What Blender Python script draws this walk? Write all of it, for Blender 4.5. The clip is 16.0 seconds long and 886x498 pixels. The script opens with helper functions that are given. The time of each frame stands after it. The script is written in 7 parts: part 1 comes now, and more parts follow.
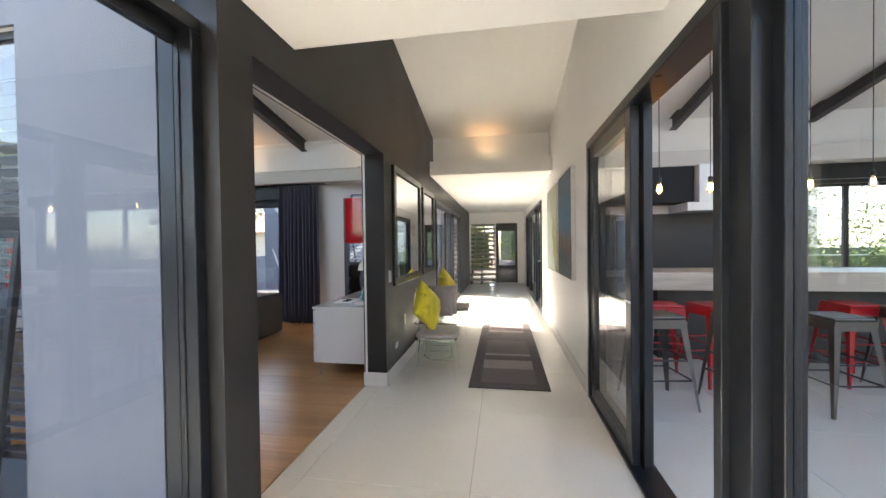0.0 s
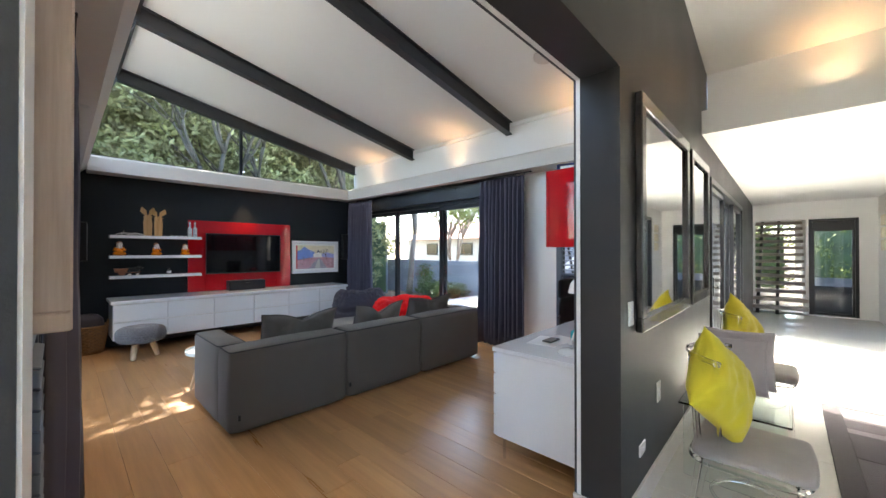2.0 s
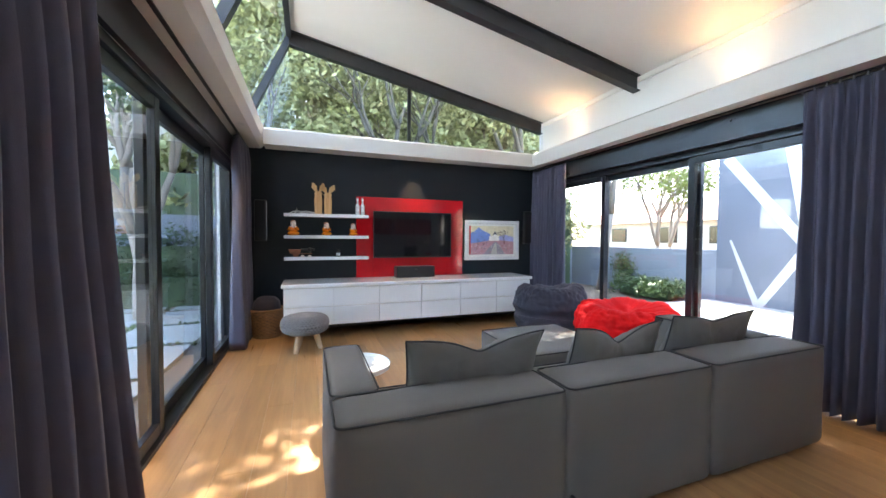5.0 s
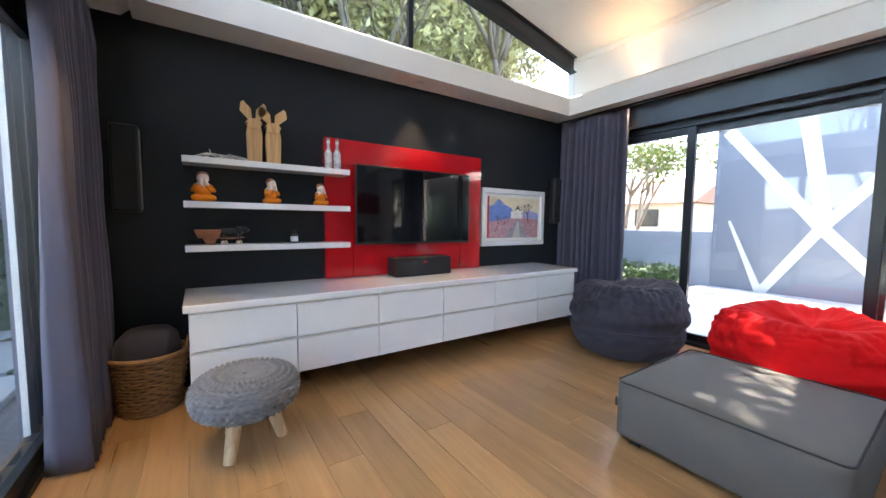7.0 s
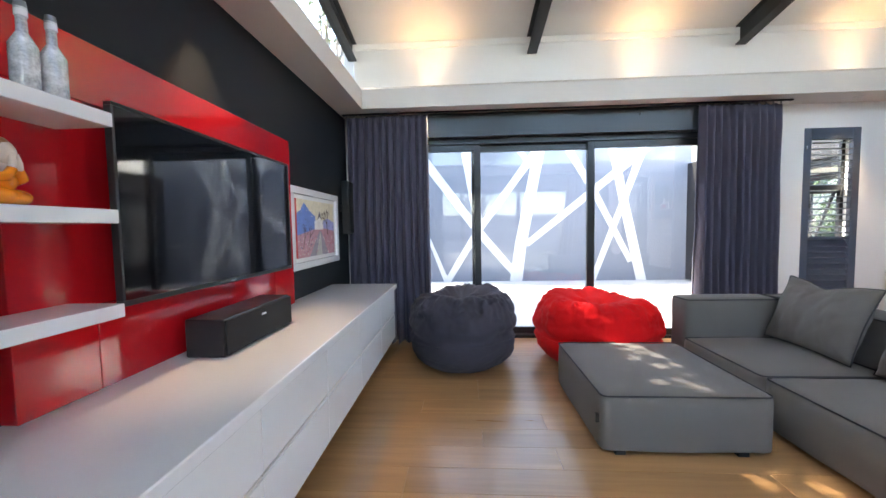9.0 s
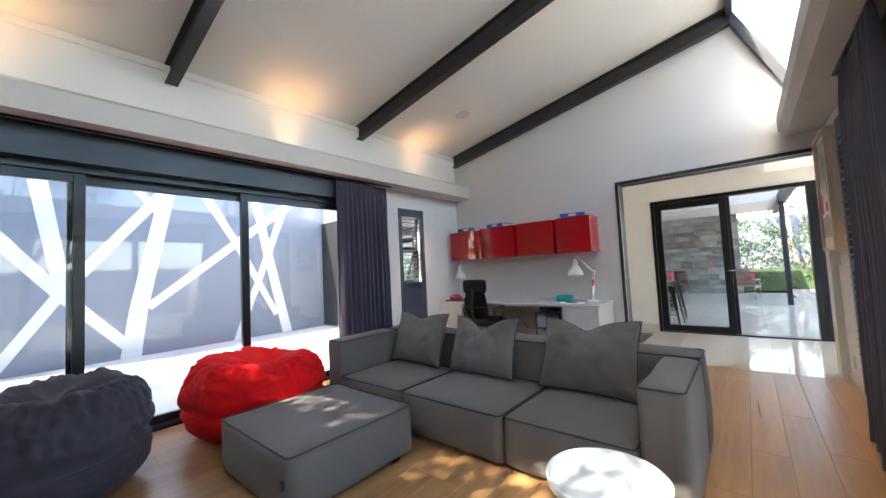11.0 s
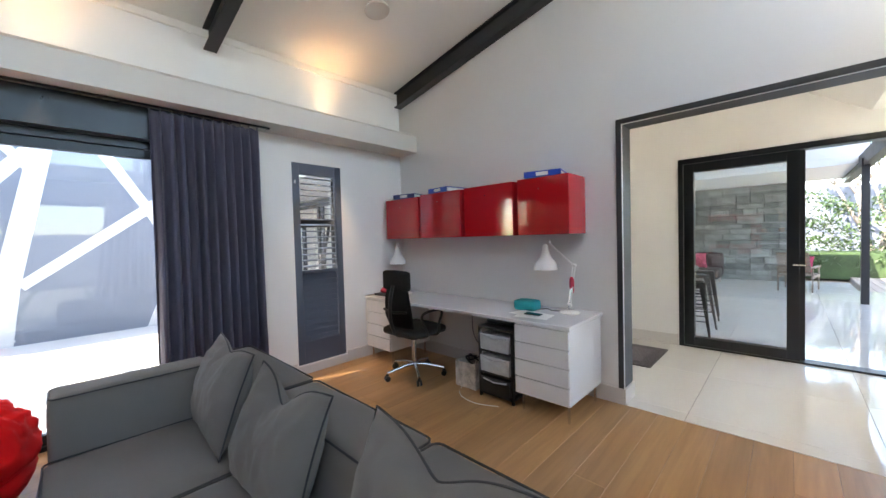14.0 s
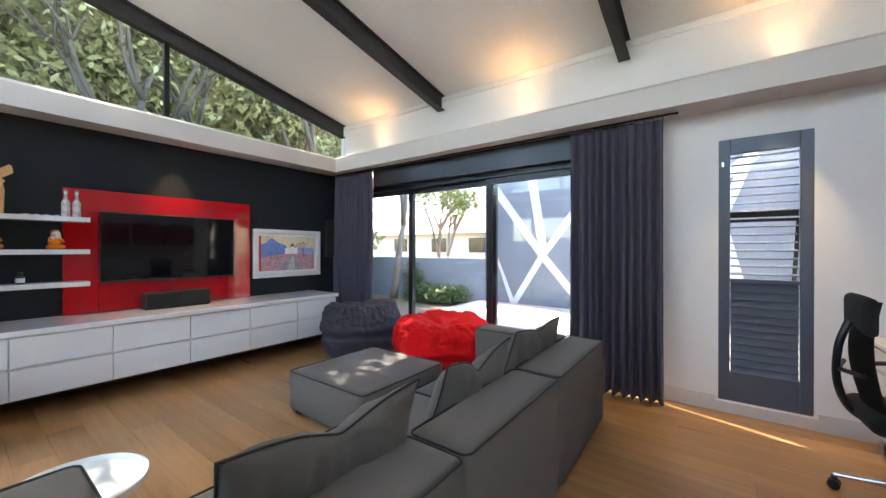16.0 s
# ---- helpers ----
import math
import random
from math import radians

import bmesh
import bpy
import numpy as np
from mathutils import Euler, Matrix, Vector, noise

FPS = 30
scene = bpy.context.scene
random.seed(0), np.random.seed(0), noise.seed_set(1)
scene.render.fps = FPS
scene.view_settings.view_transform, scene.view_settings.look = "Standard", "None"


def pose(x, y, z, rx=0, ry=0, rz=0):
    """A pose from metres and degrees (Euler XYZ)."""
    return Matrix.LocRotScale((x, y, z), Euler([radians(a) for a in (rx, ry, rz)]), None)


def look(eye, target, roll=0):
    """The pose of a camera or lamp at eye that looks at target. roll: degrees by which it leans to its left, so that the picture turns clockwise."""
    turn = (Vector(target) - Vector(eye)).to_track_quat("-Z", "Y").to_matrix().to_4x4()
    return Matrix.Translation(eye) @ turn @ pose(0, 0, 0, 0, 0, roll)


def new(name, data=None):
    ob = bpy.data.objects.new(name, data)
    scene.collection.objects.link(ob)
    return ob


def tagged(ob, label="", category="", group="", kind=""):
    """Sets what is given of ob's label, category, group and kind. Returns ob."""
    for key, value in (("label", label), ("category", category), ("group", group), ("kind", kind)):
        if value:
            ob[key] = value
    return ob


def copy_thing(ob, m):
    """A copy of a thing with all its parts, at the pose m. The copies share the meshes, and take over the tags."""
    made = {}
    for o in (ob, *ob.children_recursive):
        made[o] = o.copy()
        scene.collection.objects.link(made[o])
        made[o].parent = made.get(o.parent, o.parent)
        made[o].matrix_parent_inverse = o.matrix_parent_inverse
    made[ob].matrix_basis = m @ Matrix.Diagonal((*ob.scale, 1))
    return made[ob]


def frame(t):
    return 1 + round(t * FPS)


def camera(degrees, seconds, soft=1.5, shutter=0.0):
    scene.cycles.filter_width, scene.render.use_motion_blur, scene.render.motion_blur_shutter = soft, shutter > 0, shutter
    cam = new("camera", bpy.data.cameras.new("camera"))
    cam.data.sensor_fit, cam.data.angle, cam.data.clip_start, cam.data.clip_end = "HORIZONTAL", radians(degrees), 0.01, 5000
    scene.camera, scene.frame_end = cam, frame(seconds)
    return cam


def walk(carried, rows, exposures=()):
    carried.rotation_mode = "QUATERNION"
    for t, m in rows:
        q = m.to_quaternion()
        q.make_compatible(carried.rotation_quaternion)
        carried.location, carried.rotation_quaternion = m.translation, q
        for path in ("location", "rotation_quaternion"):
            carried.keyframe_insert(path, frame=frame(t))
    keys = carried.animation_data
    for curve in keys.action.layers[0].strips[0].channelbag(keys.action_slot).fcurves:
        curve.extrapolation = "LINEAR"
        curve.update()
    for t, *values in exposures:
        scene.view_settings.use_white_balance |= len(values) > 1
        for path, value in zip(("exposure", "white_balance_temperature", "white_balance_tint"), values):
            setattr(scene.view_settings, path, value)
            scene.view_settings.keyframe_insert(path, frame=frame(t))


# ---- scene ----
cam = camera(101.3, 16.0)
LIGHTNESS = [(0, 2.82, 7150, 11), (1, 2.95, 6700, 9), (3, 3.72, 6700, 8), (4, 3.9, 6700, 8), (7, 3.8, 7000, 11), (10, 3.6, 7100, 11), (12.5, 3.15, 6950, 10), (13.5, 3.50, 7050, 10), (16, 3.52, 7200, 10)]
# seconds, eye, turn to the left of +y, tilt up, roll
ROWS = [
    (0, (0.092, -0.023, 1.383), 9.28, -0.82, -0.75),
    (0.5, (-0.012, 0.415, 1.396), 14.53, 0.04, -0.50),
    (1, (-0.121, 0.866, 1.378), 22.99, 0.63, -0.60),
    (1.5, (-0.260, 1.246, 1.384), 32.02, 0.62, -0.24),
    (2, (-0.458, 1.530, 1.374), 43.44, 0.38, -0.02),
    (2.5, (-0.628, 1.755, 1.335), 52.14, -0.06, 0.16),
    (3, (-0.827, 2.017, 1.332), 60.94, -0.79, -0.06),
    (3.5, (-1.061, 2.182, 1.336), 66.71, -1.39, 0.02),
    (4, (-1.363, 2.324, 1.321), 70.04, -1.51, 0.30),
    (6.5, (-3.783, 2.168, 1.228), 63.58, -4.07, 0.66),
    (7, (-4.445, 2.079, 1.195), 55.92, -4.18, 0.60),
    (7.5, (-5.070, 2.012, 1.153), 48.26, -4.13, 0.45),
    (8, (-5.615, 2.019, 1.120), 36.06, -3.85, -0.00),
    (8.5, (-6.000, 2.016, 1.175), 20.19, -3.42, -0.32),
    (9, (-6.254, 2.048, 1.244), 3.30, -3.27, -0.94),
    (9.5, (-6.430, 2.129, 1.318), -13.80, -2.25, -1.32),
    (10, (-6.500, 2.145, 1.308), -28.63, 0.40, -1.99),
    (12.5, (-5.783, 2.076, 1.200), -66.88, 0.65, -1.99),
    (12.9, (-5.422, 2.154, 1.240), -68.40, -0.42, -1.98),
    (13.5, (-4.856, 2.226, 1.325), -61.51, -1.48, -1.74),
    (14, (-4.358, 2.402, 1.391), -46.37, -1.67, -1.54),
    (14.5, (-3.957, 2.574, 1.371), -28.65, -0.84, -1.36),
    (15, (-3.625, 2.632, 1.338), -6.56, -0.26, -0.79),
    (15.5, (-3.260, 2.473, 1.331), 14.64, 0.30, -0.17),
    (16, (-2.761, 2.341, 1.331), 36.25, -0.08, 0.09),
]
walk(cam, [(t, pose(*eye, 90 + tilt, 0, yaw) @ pose(0, 0, 0, 0, 0, roll)) for t, eye, yaw, tilt, roll in ROWS], LIGHTNESS)

# ---- world, sun, exposure ----
TO_SUN = Vector((-0.70, 0.20, 0.78)).normalized()
world = bpy.data.worlds.new("sky")
scene.world = world
world.use_nodes = True
sky = world.node_tree.nodes.new("ShaderNodeTexSky")
sky.sky_type, sky.sun_disc = "NISHITA", False
sky.sun_elevation = math.asin(TO_SUN.z)
sky.sun_rotation = math.atan2(TO_SUN.x, TO_SUN.y)
backg = world.node_tree.nodes["Background"]
backg.inputs["Strength"].default_value = 0.15
world.node_tree.links.new(sky.outputs[0], backg.inputs["Color"])
sun = new("sun", bpy.data.lights.new("sun", "SUN"))
sun.data.energy, sun.data.angle, sun.data.color = 2.7, radians(0.5), (1.0, 0.95, 0.87)
sun.matrix_world = look(TO_SUN * 40, (0, 0, 0))




def spot(name, loc, target, watts, angle=70, blend=0.8, color=(1.0, 0.72, 0.42)):
    lamp = new(name, bpy.data.lights.new(name, "SPOT"))
    lamp.data.energy, lamp.data.spot_size, lamp.data.spot_blend = watts, radians(angle), blend
    lamp.data.color, lamp.data.shadow_soft_size = color, 0.02
    lamp.matrix_world = look(loc, target)
    return lamp


# ---- materials ----
def nodes_of(m):
    m.use_nodes = True
    nt = m.node_tree
    return nt, nt.nodes, nt.links, nt.nodes["Principled BSDF"]


def mat(name, color, rough=0.5, metal=0.0, vary=0.12, scale=3.0, fine=60.0, bump=0.15, coat=0.0, sheen=0.0, stretch=(1, 1, 1), spec=0.5, pieces=0.0):
    """Colour with broad and fine variation, uneven gloss and a fine relief, in metres of the object's own space."""
    m = bpy.data.materials.new(name)
    nt, N, L, b = nodes_of(m)
    co = N.new("ShaderNodeTexCoord")
    mp = N.new("ShaderNodeMapping")
    mp.inputs["Scale"].default_value = stretch
    L.new(co.outputs["Object"], mp.inputs["Vector"])
    big, small = N.new("ShaderNodeTexNoise"), N.new("ShaderNodeTexNoise")
    big.inputs["Scale"].default_value, big.inputs["Detail"].default_value = scale, 4
    small.inputs["Scale"].default_value, small.inputs["Detail"].default_value = fine, 3
    L.new(mp.outputs[0], big.inputs["Vector"])
    L.new(mp.outputs[0], small.inputs["Vector"])
    add = N.new("ShaderNodeMath")
    add.operation = "MULTIPLY_ADD"
    add.inputs[1].default_value = 0.45
    L.new(small.outputs[0], add.inputs[0])
    L.new(big.outputs[0], add.inputs[2])
    ramp = N.new("ShaderNodeMapRange")
    ramp.inputs["From Min"].default_value, ramp.inputs["From Max"].default_value = 0.35, 1.05
    ramp.inputs["To Min"].default_value, ramp.inputs["To Max"].default_value = 1 - vary, 1 + vary
    L.new(add.outputs[0], ramp.inputs["Value"])
    tint = N.new("ShaderNodeVectorMath")
    tint.operation = "SCALE"
    tint.inputs[0].default_value = color[:3]
    L.new(ramp.outputs[0], tint.inputs["Scale"])
    out = tint.outputs[0]
    if pieces:
        oi = N.new("ShaderNodeObjectInfo")
        pr = N.new("ShaderNodeMapRange")
        pr.inputs["To Min"].default_value, pr.inputs["To Max"].default_value = 1 - pieces, 1 + pieces
        L.new(oi.outputs["Random"], pr.inputs["Value"])
        t2 = N.new("ShaderNodeVectorMath")
        t2.operation = "SCALE"
        L.new(out, t2.inputs[0])
        L.new(pr.outputs[0], t2.inputs["Scale"])
        out = t2.outputs[0]
    L.new(out, b.inputs["Base Color"])
    rr = N.new("ShaderNodeMapRange")
    rr.inputs["To Min"].default_value, rr.inputs["To Max"].default_value = max(0.02, rough * 0.82), min(1, rough * 1.18)
    L.new(big.outputs[0], rr.inputs["Value"])
    L.new(rr.outputs[0], b.inputs["Roughness"])
    b.inputs["Metallic"].default_value = metal
    b.inputs["Coat Weight"].default_value = coat
    b.inputs["Coat Roughness"].default_value = 0.04
    b.inputs["Sheen Weight"].default_value = sheen
    b.inputs["Specular IOR Level"].default_value = spec
    if bump:
        bp = N.new("ShaderNodeBump")
        bp.inputs["Strength"].default_value, bp.inputs["Distance"].default_value = bump, 0.004
        L.new(small.outputs[0], bp.inputs["Height"])
        L.new(bp.outputs[0], b.inputs["Normal"])
    return m


def wood_mat(name, dark, light, rough=0.35, along=0, pieces=0.12, ring=18.0):
    """Grain that runs along one axis of the object's own space."""
    m = bpy.data.materials.new(name)
    nt, N, L, b = nodes_of(m)
    co, oi = N.new("ShaderNodeTexCoord"), N.new("ShaderNodeObjectInfo")
    off = N.new("ShaderNodeVectorMath")
    off.operation = "MULTIPLY_ADD"
    off.inputs[1].default_value, off.inputs[2].default_value = (1, 1, 1), (0, 0, 0)
    L.new(co.outputs["Object"], off.inputs[0])
    ofs = N.new("ShaderNodeVectorMath")
    ofs.operation = "SCALE"
    ofs.inputs[0].default_value = (7.1, 13.7, 3.3)
    L.new(oi.outputs["Random"], ofs.inputs["Scale"])
    L.new(ofs.outputs[0], off.inputs[2])
    mp = N.new("ShaderNodeMapping")
    s = [ring] * 3
    s[along] = ring * 0.06
    mp.inputs["Scale"].default_value = s
    L.new(off.outputs[0], mp.inputs["Vector"])
    n1, n2 = N.new("ShaderNodeTexNoise"), N.new("ShaderNodeTexNoise")
    n1.inputs["Scale"].default_value, n1.inputs["Detail"].default_value, n1.inputs["Distortion"].default_value = 1.0, 6, 1.2
    n2.inputs["Scale"].default_value, n2.inputs["Detail"].default_value = 6.0, 5
    L.new(mp.outputs[0], n1.inputs["Vector"])
    L.new(mp.outputs[0], n2.inputs["Vector"])
    mixv = N.new("ShaderNodeMath")
    mixv.operation = "MULTIPLY_ADD"
    mixv.inputs[1].default_value = 0.4
    L.new(n2.outputs[0], mixv.inputs[0])
    L.new(n1.outputs[0], mixv.inputs[2])
    ramp = N.new("ShaderNodeValToRGB")
    ramp.color_ramp.elements[0].position, ramp.color_ramp.elements[0].color = 0.45, (*dark, 1)
    ramp.color_ramp.elements[1].position, ramp.color_ramp.elements[1].color = 0.95, (*light, 1)
    L.new(mixv.outputs[0], ramp.inputs[0])
    pr = N.new("ShaderNodeMapRange")
    pr.inputs["To Min"].default_value, pr.inputs["To Max"].default_value = 1 - pieces, 1 + pieces
    L.new(oi.outputs["Random"], pr.inputs["Value"])
    t2 = N.new("ShaderNodeVectorMath")
    t2.operation = "SCALE"
    L.new(ramp.outputs[0], t2.inputs[0])
    L.new(pr.outputs[0], t2.inputs["Scale"])
    L.new(t2.outputs[0], b.inputs["Base Color"])
    rr = N.new("ShaderNodeMapRange")
    rr.inputs["To Min"].default_value, rr.inputs["To Max"].default_value = rough * 0.8, rough * 1.3
    L.new(n1.outputs[0], rr.inputs["Value"])
    L.new(rr.outputs[0], b.inputs["Roughness"])
    bp = N.new("ShaderNodeBump")
    bp.inputs["Strength"].default_value, bp.inputs["Distance"].default_value = 0.12, 0.002
    L.new(n2.outputs[0], bp.inputs["Height"])
    L.new(bp.outputs[0], b.inputs["Normal"])
    return m


def glass_mat(name, tint=(1, 1, 1), rough=0.0):
    m = bpy.data.materials.new(name)
    nt, N, L, b = nodes_of(m)
    b.inputs["Base Color"].default_value = (*tint, 1)
    b.inputs["Transmission Weight"].default_value = 1.0
    b.inputs["Roughness"].default_value = rough
    b.inputs["IOR"].default_value = 1.45
    return m


def glow_mat(name, color, strength):
    m = bpy.data.materials.new(name)
    nt, N, L, b = nodes_of(m)
    b.inputs["Emission Color"].default_value = (*color, 1)
    b.inputs["Emission Strength"].default_value = strength
    return m


WHITE = mat("white_wall_paint", (0.78, 0.77, 0.75), 0.55, vary=0.03, scale=1.2, fine=220, bump=0.1)
GREYWALL = mat("pale_grey_wall_paint", (0.70, 0.69, 0.67), 0.5, vary=0.04, scale=1.0, fine=220, bump=0.12)
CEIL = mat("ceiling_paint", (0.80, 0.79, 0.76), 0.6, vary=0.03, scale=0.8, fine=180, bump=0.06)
# The ceiling's finish in a darker, warmer tone.
SOFFIT = mat("darker_ceiling_paint", (0.62, 0.59, 0.55), 0.6, vary=0.03, scale=0.8, fine=180, bump=0.06)
DARKWALL = mat("charcoal_wall_paint", (0.017, 0.0165, 0.017), 0.45, vary=0.08, scale=1.5, fine=160, bump=0.12)
NAVYWALL = mat("blue_black_wall_paint", (0.010, 0.013, 0.017), 0.6, vary=0.08, scale=1.5, fine=160, bump=0.12, spec=0.3)
STEEL = mat("dark_painted_steel", (0.030, 0.031, 0.035), 0.4, vary=0.1, scale=4, fine=120, bump=0.08)
FRAME = mat("black_aluminium", (0.012, 0.014, 0.018), 0.3, 0.2, vary=0.1, scale=6, fine=200, bump=0.03)
SKIRT = mat("skirting_paint", (0.62, 0.59, 0.56), 0.4, vary=0.04, scale=3, fine=120, bump=0.05)
TILE = mat("porcelain_tile", (0.66, 0.63, 0.58), 0.06, vary=0.05, scale=1.3, fine=30, bump=0.01, pieces=0.015)
GROUT = mat("grout", (0.32, 0.30, 0.28), 0.8, vary=0.1)
OAK = wood_mat("oiled_oak_floor", (0.325, 0.172, 0.068), (0.475, 0.268, 0.115), 0.29, along=0, pieces=0.13, ring=9)
OAKGAP = mat("floor_gap", (0.20, 0.11, 0.05), 0.8)
GLASS = glass_mat("clear_glass", (0.97, 0.99, 0.98))
CURTAIN = mat("slate_purple_curtain", (0.068, 0.064, 0.098), 0.85, vary=0.12, scale=5, fine=350, bump=0.3, sheen=0.15)
SOFA = mat("charcoal_sofa_weave", (0.122, 0.113, 0.101), 0.85, vary=0.10, scale=5, fine=420, bump=0.45, sheen=0.06)
PIPE = mat("sofa_piping", (0.03, 0.03, 0.032), 0.8)
BEAN_G = mat("slate_corduroy", (0.044, 0.041, 0.056), 0.8, vary=0.2, scale=6, fine=260, bump=0.4, sheen=0.06, spec=0.25)
BEAN_R = mat("scarlet_corduroy", (0.66, 0.005, 0.007), 0.85, vary=0.12, scale=6, fine=260, bump=0.4, spec=0.2)
LACQ = mat("white_lacquer", (0.74, 0.74, 0.75), 0.18, vary=0.02, scale=2, fine=60, bump=0.01, coat=0.3)
REDGLOSS = mat("red_gloss_lacquer", (0.48, 0.008, 0.014), 0.07, vary=0.04, scale=2, fine=60, bump=0.005, coat=0.6)
BLACKPL = mat("black_plastic", (0.010, 0.010, 0.011), 0.35, vary=0.1, scale=8, fine=200, bump=0.08)
SCREEN = mat("tv_screen", (0.004, 0.004, 0.005), 0.05, vary=0.0, bump=0)
CHROME = mat("chrome", (0.75, 0.75, 0.76), 0.1, 1.0, vary=0.03, bump=0)
GRIDMESH = mat("speaker_cloth", (0.012, 0.012, 0.013), 0.9, vary=0.2, fine=600, bump=0.5)


# ---- geometry helpers ----
def origin_of(ob):
    p = Vector((0, 0, 0))
    while ob:
        p, ob = p + ob.location, ob.parent
    return p


def part(name, bm, material, parent=None, label="", smooth=False, kind=""):
    """Links a bmesh, given in world places, as one mesh object under a thing or a part."""
    me = bpy.data.meshes.new(name)
    base = origin_of(parent)
    if parent is None and len(bm.verts):
        xs = [v.co for v in bm.verts]
        base = Vector([(min(c[i] for c in xs) + max(c[i] for c in xs)) / 2 for i in range(3)])
        base.z = min(c.z for c in xs)
    bmesh.ops.translate(bm, verts=bm.verts, vec=-base)
    bm.normal_update()
    bm.to_mesh(me)
    bm.free()
    for m in material if isinstance(material, (list, tuple)) else (material,):
        me.materials.append(m)
    if smooth:
        me.shade_smooth()
        if smooth != "all":
            me.set_sharp_from_angle(angle=radians(40))
    ob = new(name, me)
    if parent is None:
        ob.location = base
    else:
        ob.parent = parent
    return tagged(ob, label, kind=kind)


def thing(name, loc, label="", category="", group="", kind=""):
    ob = new(name)
    ob.location = loc
    ob.empty_display_size = 0.1
    return tagged(ob, label, category, group, kind)


def box(bm, x0, y0, z0, x1, y1, z1, bevel=0.0, seg=1, mi=0):
    r = bmesh.ops.create_cube(bm, size=1.0)
    vs = r["verts"]
    sx, sy, sz = x1 - x0, y1 - y0, z1 - z0
    for v in vs:
        v.co = Vector(((x0 + x1) / 2 + v.co.x * sx, (y0 + y1) / 2 + v.co.y * sy, (z0 + z1) / 2 + v.co.z * sz))
    if mi:
        for f in {f for v in vs for f in v.link_faces}:
            f.material_index = mi
    if bevel:
        es = list({e for v in vs for e in v.link_edges})
        bmesh.ops.bevel(bm, geom=es, offset=bevel, segments=seg, profile=0.5, affect="EDGES")
    return bm


def B(*a, **k):
    return box(bmesh.new(), *a, **k)


def prism(bm, pts, axis, a, b):
    """A polygon of 2D points, drawn out along an axis from a to b."""
    def at(p, d):
        q = list(p)
        q.insert("xyz".index(axis), d)
        return Vector(q)
    lo = [bm.verts.new(at(p, a)) for p in pts]
    hi = [bm.verts.new(at(p, b)) for p in pts]
    bm.faces.new(lo)
    bm.faces.new(hi[::-1])
    n = len(pts)
    for i in range(n):
        bm.faces.new((lo[i], hi[i], hi[(i + 1) % n], lo[(i + 1) % n]))
    bmesh.ops.recalc_face_normals(bm, faces=bm.faces)
    return bm


def tube(bm, pts, r, seg=10, r_end=None, closed=False):
    """A round bar through points."""
    pts = [Vector(p) for p in pts]
    n = len(pts)
    rings = []
    side = None
    for i, p in enumerate(pts):
        a = pts[(i - 1) % n] if (closed or i) else p
        b = pts[(i + 1) % n] if (closed or i < n - 1) else p
        d = (b - a).normalized()
        if side is None:
            side = d.orthogonal().normalized()
        side = (side - d * side.dot(d)).normalized()
        up = d.cross(side)
        rr = r if r_end is None else r + (r_end - r) * i / max(1, n - 1)
        rings.append([bm.verts.new(p + (side * math.cos(t) + up * math.sin(t)) * rr) for t in (2 * math.pi * k / seg for k in range(seg))])
    for i in range(n if closed else n - 1):
        A, C = rings[i], rings[(i + 1) % n]
        for k in range(seg):
            bm.faces.new((A[k], A[(k + 1) % seg], C[(k + 1) % seg], C[k]))
    if not closed:
        bm.faces.new(rings[0][::-1])
        bm.faces.new(rings[-1])
    bmesh.ops.recalc_face_normals(bm, faces=bm.faces)
    return bm


def lathe(bm, prof, cx=0, cy=0, cz=0, seg=24):
    """A profile of (radius, height) turned about the upright."""
    rings = []
    for r, z in prof:
        rings.append([bm.verts.new((cx + r * math.cos(2 * math.pi * k / seg), cy + r * math.sin(2 * math.pi * k / seg), cz + z)) for k in range(seg)])
    for A, C in zip(rings, rings[1:]):
        for k in range(seg):
            bm.faces.new((A[k], A[(k + 1) % seg], C[(k + 1) % seg], C[k]))
    bm.faces.new(rings[0][::-1])
    bm.faces.new(rings[-1])
    bmesh.ops.recalc_face_normals(bm, faces=bm.faces)
    return bm


def soft_box(bm, x0, y0, z0, x1, y1, z1, r=0.05, puff=0.02, n=14, rough=0.006, seed=0, fr=4.0):
    """An upholstered block: rounded edges, bulging faces, slight creases."""
    c = Vector(((x0 + x1) / 2, (y0 + y1) / 2, (z0 + z1) / 2))
    h = Vector((abs(x1 - x0) / 2, abs(y1 - y0) / 2, abs(z1 - z0) / 2))
    tmp = bmesh.new()
    bmesh.ops.create_cube(tmp, size=2.0)
    bmesh.ops.subdivide_edges(tmp, edges=tmp.edges, cuts=n, use_grid_fill=True)
    for v in tmp.verts:
        u = v.co.copy()
        # crowd the rows towards the edges
        q = Vector([math.copysign(abs(a) ** 0.75, a) if abs(a) < 0.999 else a for a in u])
        p = Vector((q.x * h.x, q.y * h.y, q.z * h.z))
        core = Vector([max(-h[i] + r, min(h[i] - r, p[i])) for i in range(3)])
        d = p - core
        if d.length > 1e-6:
            p = core + d.normalized() * min(r, d.length if d.length < r else r)
        w = [1 - q[i] ** 2 for i in range(3)]
        nrm = Vector([1.0 if abs(u[i]) > 0.999 else 0.0 for i in range(3)])
        for i in range(3):
            if nrm[i]:
                j, k = (i + 1) % 3, (i + 2) % 3
                p[i] += math.copysign(puff * max(0, w[j]) * max(0, w[k]), u[i])
        nz = noise.noise_vector((p + c) * fr + Vector((seed * 3.1, seed, -seed)))
        p += nz * rough
        v.co = p + c
    me = bpy.data.meshes.new("tmp")
    tmp.to_mesh(me)
    tmp.free()
    bm.from_mesh(me)
    bpy.data.meshes.remove(me)
    return bm


